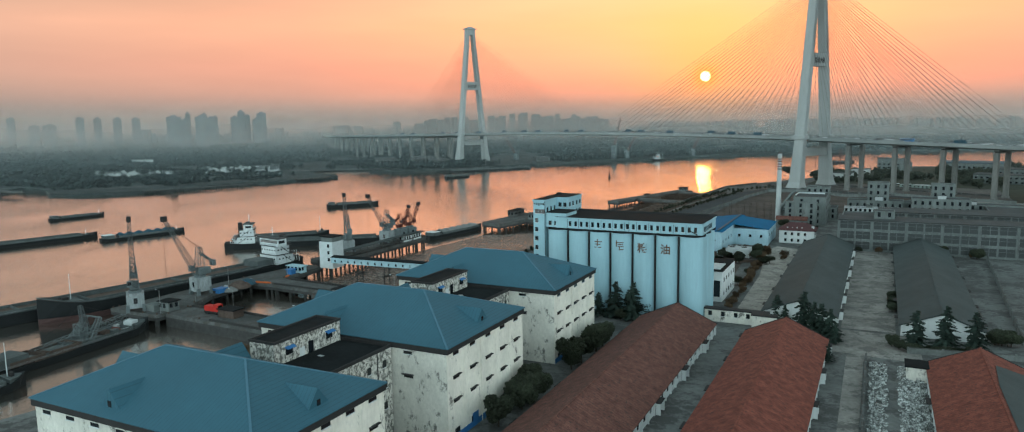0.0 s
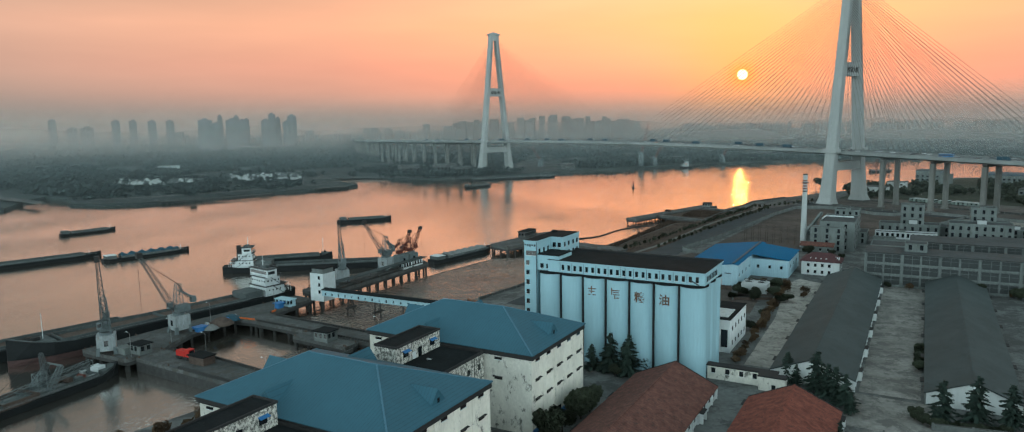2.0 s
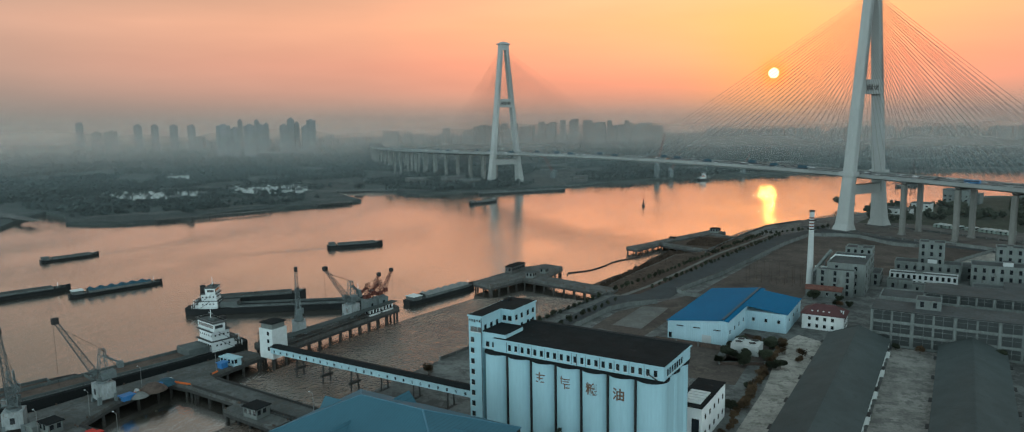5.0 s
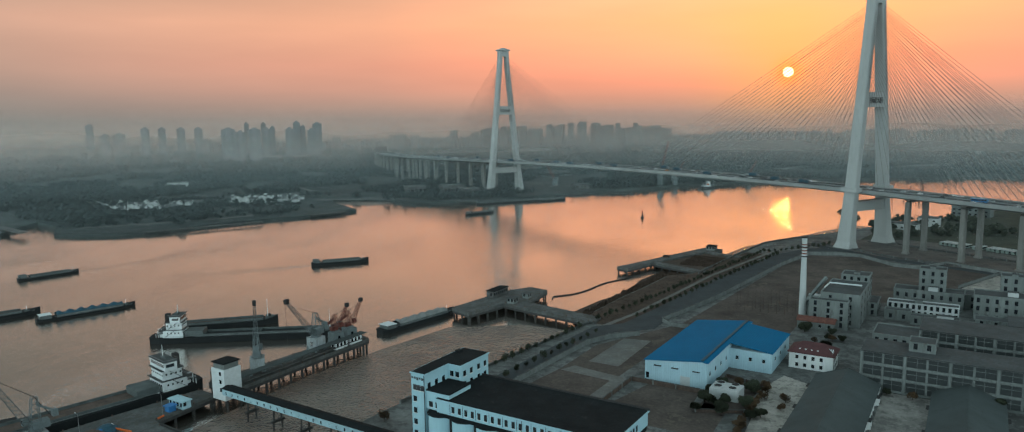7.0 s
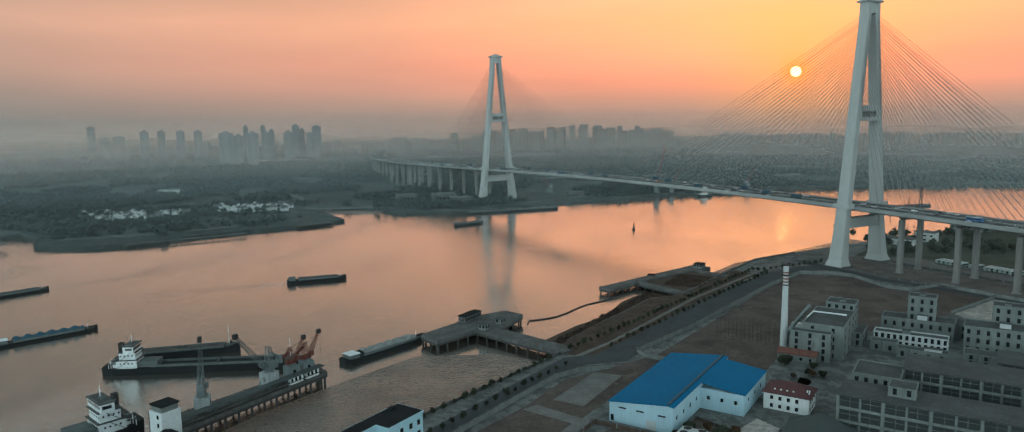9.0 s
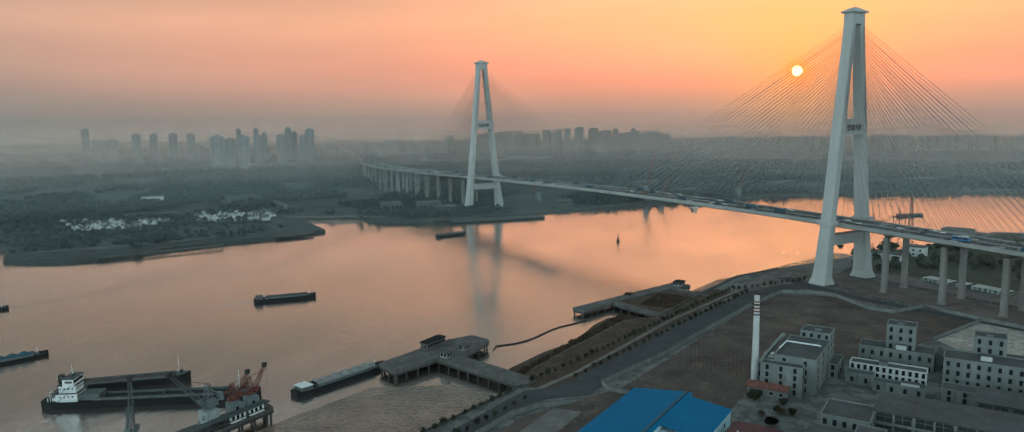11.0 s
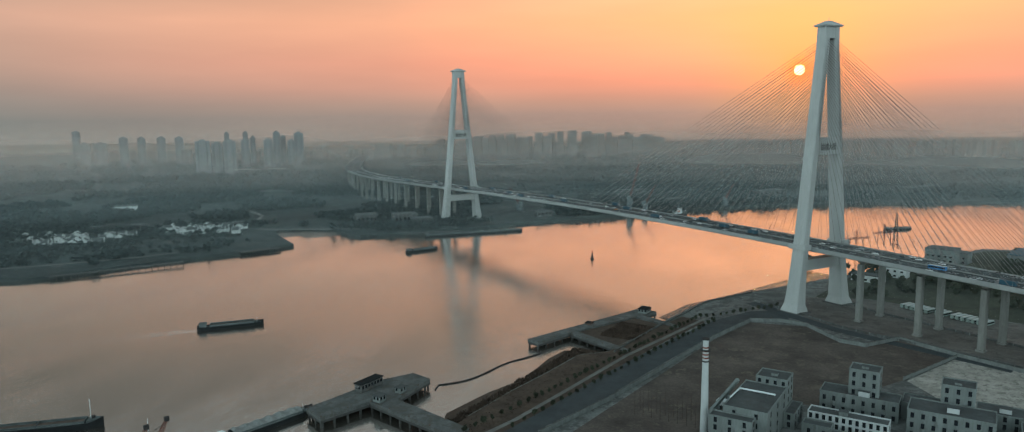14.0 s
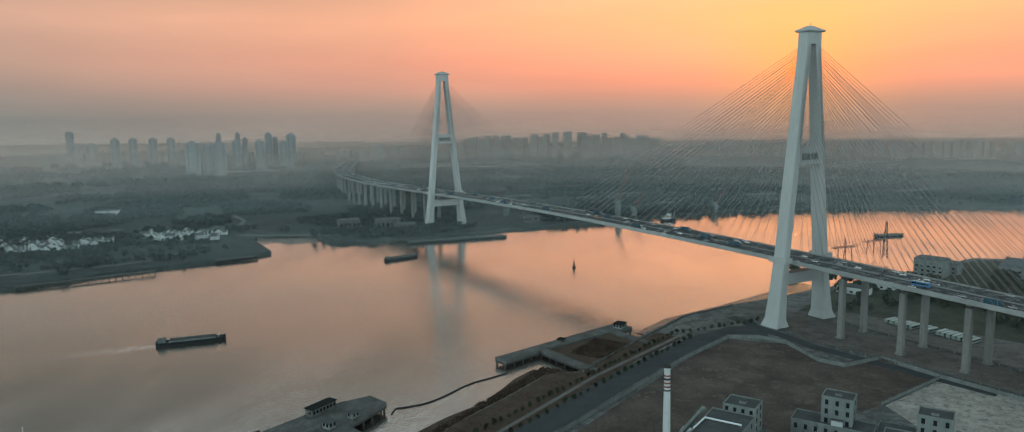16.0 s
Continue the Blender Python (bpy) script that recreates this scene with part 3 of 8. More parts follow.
sheet("field_jetty_reeds", [(-142.5, 630.5), (-101, 614.5), (-95, 665), (-86, 674), (-121.5, 685)], GROUND - 0.6, REED, "brown reed bed inside the jetty", "reeds", low=-2)
sheet("road_yard_lane", [(42, 252), (59, 252), (60, 412), (42, 412)], GROUND + 0.07, WORN_LANE, "long concrete lane between the grey sheds", "lane")
sheet("road_pylon_apron", [(0, 735), (60, 728), (150, 690), (150, 800), (20, 830), (-28, 812), (-30, 770)], GROUND + 0.05, APRON, "bare concrete apron under the bridge", "apron")

# ---- the cable-stayed bridge ----
NP = Vector((268.0, 737.5))
AX = Vector((-0.7012, 0.7130))  # along the main span, to the far tower
NX = Vector((0.7130, 0.7012))   # across it
TX = Vector((0.755, 0.656))     # across the towers, which stand a little askew
SPAN = 593.0
FP = NP + AX * SPAN
DECK_Z, DECK_D, HALF = 54.5, 3.4, 18.0


def deck_z(s):
    """The height of the roadway s metres from the near tower."""
    if s < 0:
        return DECK_Z + s * 0.030
    if s > SPAN:
        return DECK_Z - (s - SPAN) * 0.016
    return DECK_Z + 3.6 * (1 - (2 * s / SPAN - 1) ** 2)


def centre(s):
    """The bridge's centre line; past the far tower it bends to the north."""
    if s <= 760:
        return NP + AX * s, AX
    a0 = math.atan2(AX.y, AX.x)
    p, step = NP + AX * 760, 10.0
    a = a0
    for k in range(int((s - 760) / step)):
        if k < 65:
            a = a0 - radians(0.36 * k)
        p = p + Vector((math.cos(a), math.sin(a))) * step
    d = Vector((math.cos(a), math.sin(a)))
    return p + d * ((s - 760) % step), d


bridge = thing("cable_stayed_bridge", pose(NP.x, NP.y, GROUND), "long pale concrete cable-stayed bridge with two A-shaped towers over the river", "bridge")


def bridge_part(name, geo, material, parent=None, label=""):
    geo.v = [(x - NP.x, y - NP.y, z - GROUND) for x, y, z in geo.v]
    return part(name, geo, material, bridge if parent is None else parent, label)


def section(s, prof):
    c, d = centre(s)
    n = Vector((d.y, -d.x))
    z = deck_z(s)
    return [(c.x + n.x * a, c.y + n.y * a, z + b) for a, b in prof]


STATIONS = [-420 + 20 * k for k in range(21)] + [20 * k for k in range(1, 39)] + [760 + 20 * k for k in range(1, 62)]
GIRDER = [(-HALF, 0), (HALF, 0), (HALF, -1.9), (HALF - 2, -2.6), (HALF - 5, -DECK_D), (-HALF + 5, -DECK_D), (-HALF + 2, -2.6), (-HALF, -1.9)]
bridge_part("girder", Geo().loft([section(s, GIRDER) for s in STATIONS]), DECK, label="pale grey concrete girder")
ROAD_TOP = [(-HALF + 0.8, 0.004), (HALF - 0.8, 0.004), (HALF - 0.8, 0.09), (-HALF + 0.8, 0.09)]
bridge_part("roadway", Geo().loft([section(s, ROAD_TOP) for s in STATIONS]), ASPHALT, label="dark asphalt roadway")
for a in (-HALF + 0.3, HALF - 0.3, 0.0):
    w, h = (0.25, 1.15) if a else (0.4, 0.8)
    bridge_part("parapet", Geo().loft([section(s, [(a - w / 2, 0.0), (a + w / 2, 0.0), (a + w / 2, h), (a - w / 2, h)]) for s in STATIONS]), DECK)
for a in (-13.2, -9.4, -5.6, 5.6, 9.4, 13.2):
    g = Geo()
    for s in range(-300, 900, 12):
        g.loft([section(s, [(a - 0.12, 0.095), (a + 0.12, 0.095), (a + 0.12, 0.11), (a - 0.12, 0.11)]), section(s + 6, [(a - 0.12, 0.095), (a + 0.12, 0.095), (a + 0.12, 0.11), (a - 0.12, 0.11)])])
    tagged(bridge_part("lane_line", g, SHIP_WHITE), kind="stuff")


def leg_at(z, side):
    """The middle of a tower leg at a height: how far out from the centre, and its two half widths."""
    t = (z - 5) / 218.5
    out = 26.0 + (5.2 - 26.0) * min(1.0, t / 0.94) if t < 0.94 else 5.2
    return side * out, 3.4 - 0.8 * t, 5.3 - 1.3 * t  # half across, half along


def tower(p):
    def place(s, a, z):
        return (p.x + AX.x * s + TX.x * a, p.y + AX.y * s + TX.y * a, z)

    def ring(z, side, more=0.0):
        out, hw, hl = leg_at(z, side)
        hw, hl = hw + more, hl + more * 0.7
        c = 0.7
        return [place(s, a, z) for s, a in ((-hl, out - hw + c), (-hl + c, out - hw), (hl - c, out - hw), (hl, out - hw + c), (hl, out + hw - c), (hl - c, out + hw), (-hl + c, out + hw), (-hl, out + hw - c))]

    for side in (-1, 1):
        bridge_part("tower_leg", Geo().loft([ring(3.0, side, 3.6), ring(5.5, side, 3.4), ring(11, side, 1.4), ring(22, side, 0.8), ring(38, side, 0.3)] + [ring(z, side) for z in (60, 100, 140, 180, 205, 221)]), PYLON, label="pale painted concrete leg")
        g = Geo()
        out = leg_at(5, side)[0]
        g.prism([place(s, a, 0)[:2] for s, a in ((-9.5, out - 7.5), (9.5, out - 7.5), (9.5, out + 7.5), (-9.5, out + 7.5))][::-1], 2.0, GROUND + 0.9)
        bridge_part("pile_cap", g, QUAY)
    # cross-beams: one under the deck, one high up that bears the name, and the closed head
    for z0, z1, hl in ((36.5, 45.0, 3.8), (125.5, 138.3, 4.35)):
        w = leg_at((z0 + z1) / 2, 1)[0]
        g = Geo()
        g.loft([[place(s, a, z) for s, z in ((-hl, z0), (hl, z0), (hl, z1), (-hl, z1))] for a in (-w, w)])
        bridge_part("cross_beam", g, PYLON)
    g = Geo()
    g.loft([[place(s, a, z) for s, a in ((-3.6, -5.5), (3.6, -5.5), (3.6, 5.5), (-3.6, 5.5))] for z in (212.6, 221)])
    bridge_part("tower_head", g, PYLON)
    g = Geo()
    g.loft([[place(s * k, a * k2, z) for s, a in ((-1, -1), (1, -1), (1, 1), (-1, 1))] for z, k, k2 in ((221, 4.9, 8.8), (221.9, 5.6, 9.7), (222.3, 5.6, 9.7), (225.6, 1.2, 2.2))])
    g.rod(place(0, 0, 225.2), place(0, 0, 228), 0.18)
    bridge_part("roof_cap", g, PYLON)
    # deck seats
    for side in (-1, 1):
        g = Geo()
        g.loft([[place(s, a, z) for s, z in ((-7.4, 53.4), (7.4, 53.4), (7.4, 57.2), (-7.4, 57.2))] for a in (side * 18.4, side * 25.6)])
        bridge_part("deck_bracket", g, PYLON)
    # the name on the high cross-beam: plain strokes for the four characters
    for face in (-1, 1):
        for k in range(4):
            glyph(place, face * 4.42, (k - 1.5) * 4.3 * -face, 129.2, "徐浦大桥"[k], 4.6)


def glyph(place, s, a, z, char, size):
    cu = bpy.data.curves.new("character", "FONT")
    cu.body, cu.size, cu.align_x, cu.extrude, cu.offset = char, size * 1.25, "CENTER", 0.06, 0.09
    tmp = bpy.data.objects.new("character", cu)
    scene.collection.objects.link(tmp)
    me = bpy.data.meshes.new_from_object(tmp.evaluated_get(bpy.context.evaluated_depsgraph_get()))
    bpy.data.objects.remove(tmp)
    me.materials.clear()
    me.materials.append(DARK_TEXT)
    ob = new("character", me)
    ob.parent = bridge
    o = Vector(place(s, a, z)) - Vector((NP.x, NP.y, GROUND))
    sgn = 1 if s < 0 else -1
    x, y, w = Vector((NX.x * sgn, NX.y * sgn, 0)), Vector((0, 0, 1)), Vector((-AX.x * sgn, -AX.y * sgn, 0))
    m = Matrix((x, y, w)).transposed().to_4x4()
    m.translation = o
    ob.matrix_local = m


tower(NP)
tower(FP)

# stay cables: thirty a side in two planes
for p, base, outer in ((NP, 0.0, -1), (FP, SPAN, 1)):
    for side in (-1, 1):
        for k in range(30):
            top_z = 211 - k * 2.05
            out, _, hl = leg_at(top_z, side)
            for way in (-1, 1):
                s = 14 + (29 - k) * (6.2 if way == outer else 9.7)
                c, d = centre(base + way * s)
                n = Vector((d.y, -d.x))
                n = n if n.dot(NX) > 0 else -n
                lo = (c.x + n.x * side * (HALF - 0.9), c.y + n.y * side * (HALF - 0.9), deck_z(base + way * s))
                hi = (p.x + AX.x * way * hl * 0.9 + TX.x * out, p.y + AX.y * way * hl * 0.9 + TX.y * out, top_z)
                bridge_part("stay_cable", Geo().rod(lo, hi, 0.15 if p is NP else 0.115, seg=4), CABLE)

# approach piers
for s in [-42.5, -86, -127, -168, -209, -250, -293, -338, -383] + [SPAN + 44 + 43 * k for k in range(24)]:
    c, d = centre(s)
    n = Vector((d.y, -d.x))
    top = deck_z(s) - DECK_D
    foot = GROUND if s < 0 else 3.6
    wide = 13.5 if s < 0 else 11.5
    c = c + NX * 3.0 if s < 0 else c
    for side in (-1, 1):
        q = c + n * wide * side
        g = Geo()
        ring = lambda z, k: [(q.x + d.x * a * k + n.x * b * k, q.y + d.y * a * k + n.y * b * k, z) for a, b in ((-1.4, -2.1), (1.4, -2.1), (2.0, -1.5), (2.0, 1.5), (1.4, 2.1), (-1.4, 2.1), (-2.0, 1.5), (-2.0, -1.5))]
        g.loft([ring(foot - 0.5, 1.35), ring(foot + 1.2, 1.35), ring(foot + 1.25, 1.0), ring(top - 2.4, 1.0)])
        bridge_part("pier_column", g, PIER_CONC)
    g = Geo()
    g.loft([[(c.x + n.x * a + d.x * b, c.y + n.y * a + d.y * b, z) for a, z in ((-15, top - 0.9), (-12, top - 2.4), (12, top - 2.4), (15, top - 0.9), (15, top), (-15, top))] for b in (-1.9, 1.9)])
    bridge_part("pier_cap", g, PIER_CONC)


# ---- haze over the far fields, imitated by thin uneven see-through sheets the sky lights ----
def haze_sheet_mat(name, thick, top, tint, through_part, foot_fade):
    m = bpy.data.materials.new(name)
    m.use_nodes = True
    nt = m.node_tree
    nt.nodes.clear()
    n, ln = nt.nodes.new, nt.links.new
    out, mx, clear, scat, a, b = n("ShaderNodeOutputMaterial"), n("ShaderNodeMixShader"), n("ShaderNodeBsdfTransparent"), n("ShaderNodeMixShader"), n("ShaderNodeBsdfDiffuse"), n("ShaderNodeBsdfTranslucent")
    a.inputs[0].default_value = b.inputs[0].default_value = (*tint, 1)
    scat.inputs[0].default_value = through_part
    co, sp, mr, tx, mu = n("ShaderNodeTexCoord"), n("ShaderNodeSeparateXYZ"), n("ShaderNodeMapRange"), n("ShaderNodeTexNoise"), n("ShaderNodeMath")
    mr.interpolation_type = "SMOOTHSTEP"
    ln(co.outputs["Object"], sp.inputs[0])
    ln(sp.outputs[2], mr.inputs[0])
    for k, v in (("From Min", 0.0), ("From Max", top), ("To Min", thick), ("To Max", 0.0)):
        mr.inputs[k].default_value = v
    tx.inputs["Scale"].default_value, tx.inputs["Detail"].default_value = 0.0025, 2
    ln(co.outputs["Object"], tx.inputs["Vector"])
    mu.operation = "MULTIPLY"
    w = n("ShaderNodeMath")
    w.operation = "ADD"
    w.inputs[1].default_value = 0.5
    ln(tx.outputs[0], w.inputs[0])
    # the haze fades out at the foot, hiding the sheet's lower edge
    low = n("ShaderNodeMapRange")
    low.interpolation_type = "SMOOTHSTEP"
    for k, v in (("From Min", 0.0), ("From Max", foot_fade), ("To Min", 0.0), ("To Max", 1.0)):
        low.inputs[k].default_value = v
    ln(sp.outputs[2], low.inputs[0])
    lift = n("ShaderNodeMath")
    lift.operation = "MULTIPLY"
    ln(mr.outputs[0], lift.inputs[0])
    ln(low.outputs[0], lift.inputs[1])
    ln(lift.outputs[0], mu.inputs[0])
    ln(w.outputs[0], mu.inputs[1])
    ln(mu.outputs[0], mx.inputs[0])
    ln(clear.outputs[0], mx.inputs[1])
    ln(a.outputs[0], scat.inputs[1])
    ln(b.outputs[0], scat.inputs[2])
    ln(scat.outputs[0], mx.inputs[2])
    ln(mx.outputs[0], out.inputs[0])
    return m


# rings of sheets; haze colour is in the tint, teal near and warm far
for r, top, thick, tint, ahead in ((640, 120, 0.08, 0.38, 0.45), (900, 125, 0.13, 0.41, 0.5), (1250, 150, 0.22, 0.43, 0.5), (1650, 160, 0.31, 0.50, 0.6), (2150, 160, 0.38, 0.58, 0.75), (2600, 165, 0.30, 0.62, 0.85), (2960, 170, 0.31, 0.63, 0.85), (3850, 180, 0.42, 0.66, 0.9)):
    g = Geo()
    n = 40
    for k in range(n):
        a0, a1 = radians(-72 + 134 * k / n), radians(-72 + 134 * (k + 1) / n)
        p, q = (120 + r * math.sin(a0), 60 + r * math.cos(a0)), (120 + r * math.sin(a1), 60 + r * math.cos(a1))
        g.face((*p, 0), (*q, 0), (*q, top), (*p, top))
    solid("backdrop_haze_sheet", g, haze_sheet_mat("mist", thick, top, (tint * (0.84 if r < 1500 else 1.08 if r < 2200 else 1.2), tint * 1.05, tint * (1.08 if r < 1500 else 1.0 if r < 2200 else 0.94)), ahead, 34.0 if r < 2000 else 20.0), "see-through sheet imitating evening haze over the fields", "mist", kind="structure", m=pose(0, 0, 3.7))
# ---- the white warehouses with blue hip roofs ----
def slit_window(parent, mesh_w, mesh_l, x, y, z, turn):
    w = new("window", mesh_w)
    w.parent, w.matrix_local = parent, pose(x, y, z, 0, 0, turn)
    l = new("ledge", mesh_l)
    l.parent = w
    return w


def window_meshes(w, h, hood=True):
    """A dark pane set in a frame, and the concrete hood over it; both look along -y."""
    g = Geo()
    g.box(-w / 2, 0.02, 0, w / 2, 0.10, h)
    pane = g.mesh("window", DARK)
    g = Geo()
    if hood:
        g.box(-w / 2 - 0.25, -0.65, h + 0.05, w / 2 + 0.25, 0.05, h + 0.22)
    else:
        g.box(-w / 2 - 0.1, -0.14, -0.12, w / 2 + 0.1, 0.05, 0)
    return pane, g.mesh("ledge", TRIM if hood else WHITE)


PANE_SLIT, HOOD_SLIT = window_meshes(2.6, 0.75)
PANE_TOP, HOOD_TOP = window_meshes(2.4, 0.75, False)
PANE_SQ, SILL_SQ = window_meshes(1.3, 1.7, False)
PANE_WIDE, SILL_WIDE = window_meshes(2.2, 1.6, False)


def hip_roof(x0, y0, x1, y1, z0, z1, ridge0, ridge1, lap=0.7):
    """A hip roof with its ridge along x from ridge0 to ridge1."""
    m = (y0 + y1) / 2
    a, b, c, d = (x0 - lap, y0 - lap, z0), (x1 + lap, y0 - lap, z0), (x1 + lap, y1 + lap, z0), (x0 - lap, y1 + lap, z0)
    p, q = (ridge0, m, z1), (ridge1, m, z1)
    g = Geo()
    k = 0
    g.v = [a, b, c, d, p, q, *[(u[0], u[1], u[2] - 0.18) for u in (a, b, c, d)]]
    g.f = [(0, 1, 5, 4), (1, 2, 5), (2, 3, 4, 5), (3, 0, 4), (9, 8, 7, 6), (0, 6, 7, 1), (1, 7, 8, 2), (2, 8, 9, 3), (3, 9, 6, 0)]
    return g


def warehouse(v0, v1, u0, u1, eave, ridge):
    """A four-storey whitewashed store; its ridge runs across the works."""
    w, l, h = v1 - v0, u1 - u0, eave - GROUND
    t = thing("warehouse", yard(v0, u0), "tall stained whitewashed grain warehouse with a faded blue hip roof", "warehouse", "blue-roofed warehouses")
    part("wall", Geo().box(0, 0, -0.3, w, l, h - 1.25), STAINED, t, "stained whitewashed wall")
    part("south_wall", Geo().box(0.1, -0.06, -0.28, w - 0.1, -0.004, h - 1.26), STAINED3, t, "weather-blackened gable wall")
    part("cornice", Geo().box(-0.5, -0.5, h - 1.25, w + 0.5, l + 0.5, h + 0.06), TRIM, t, "black weathered cornice")
    rf = hip_roof(0, 0, w, l, h + 0.26, ridge - GROUND, w * 0.29, w * 0.67)
    roof = part("roof", rf, BLUE_TIN, t, "faded blue sheet-metal roof")
    # ridge and hip cappings
    lap, m, z0, z1 = 0.7, l / 2, h + 0.26, ridge - GROUND
    for a, b in (((-lap, -lap, z0), (w * 0.29, m, z1)), ((-lap, l + lap, z0), (w * 0.29, m, z1)), ((w + lap, -lap, z0), (w * 0.67, m, z1)), ((w + lap, l + lap, z0), (w * 0.67, m, z1)), ((w * 0.29, m, z1), (w * 0.67, m, z1))):
        part("ridge_cap", Geo().beam(a, b, 0.42, 0.18), BLUE_CAP, roof)
    # small gabled roof vents, one on each slope
    run_x, rise = w * 0.33, z1 - z0
    for cx, cy, wx, wy in ((w * 0.36, l * 0.04, 0, 1), (w * 0.36, l * 0.96, 0, -1), (w * 0.965, l * 0.52, -1, 0), (w * 0.03, l * 0.52, 1, 0)):
        slope = rise / (l / 2 + lap) if wy else rise / (run_x if wx < 0 else w * 0.29)
        back = 4.2 / slope * 0.86
        g = Geo()
        zb = z0 + 0.6
        sx, sy = (1, 0) if wy else (0, 1)
        lft, rgt = (cx - sx * 2.9, cy - sy * 2.9, zb), (cx + sx * 2.9, cy + sy * 2.9, zb)
        top, end = (cx, cy, zb + 3.6), (cx + wx * back, cy + wy * back, zb + 3.5)
        g.face(lft, top, end)
        g.face(rgt, end, top)
        dorm = part("vent_dormer", g, BLUE_TIN, roof)
        gf = Geo()
        gf.face(lft, rgt, top)
        part("vent_face", gf, BLUE_TIN, dorm)
        gv = Geo()
        if wy:
            gv.box(cx - 0.45, cy - wy * 0.06 - 0.03, zb + 0.3, cx + 0.45, cy - wy * 0.06 + 0.03, zb + 1.5)
        else:
            gv.box(cx - wx * 0.06 - 0.03, cy - 0.45, zb + 0.3, cx - wx * 0.06 + 0.03, cy + 0.45, zb + 1.5)
        part("vent_slot", gv, DARK, dorm)
    # pilaster joints and windows on the yard side
    for k in range(6):
        y = l * k / 5
        part("pilaster", Geo().box(w, y - 0.16, -0.3, w + 0.10, y + 0.16, h - 0.9), STAINED, t)
    for k in range(5):
        y = l * (k + 0.5) / 5
        slit_window(t, PANE_TOP, HOOD_TOP, w + 0.10, y, h - 2.3, 90)
        for z in (h - 8.0, h - 13.6):
            slit_window(t, PANE_SLIT, HOOD_SLIT, w + 0.10, y, z, 90)
        part("lower_window", PANE_WIDE, None, t).matrix_local = pose(w + 0.12, y, 1.2, 0, 0, 90)
    for k in range(7):
        x = w * (k + 0.5) / 8
        slit_window(t, PANE_TOP, HOOD_TOP, x, -0.10, h - 2.5, 0)
        slit_window(t, PANE_SLIT, HOOD_SLIT, x, -0.10, h - 8.2, 0)
    part("drain_pipe", Geo().rod((w + 0.2, l * 0.4, 0), (w + 0.2, l * 0.4, h - 1), 0.09), STAINED, t)
    part("door", Geo().box(w + 0.02, l * 0.32 - 1.4, -0.1, w + 0.12, l * 0.32 + 1.4, 3.4), BLUE_PAINT, t, "blue steel door")
    part("plinth_band", Geo().box(w + 0.004, 0.0, -0.2, w + 0.14, l, 1.5), BLUE_PAINT, t, "blue painted plinth")
    return t


BLUE_CAP = mat("pale_blue_ridge_flashing", (0.060, 0.140, 0.190), 0.6, vary=0.1, bump=0)
for u0, u1 in ((58.0, 91.5), (115.4, 154.2), (176.6, 210.6)):
    warehouse(-90, -33.7, u0, u1, 27.2, 35.0)


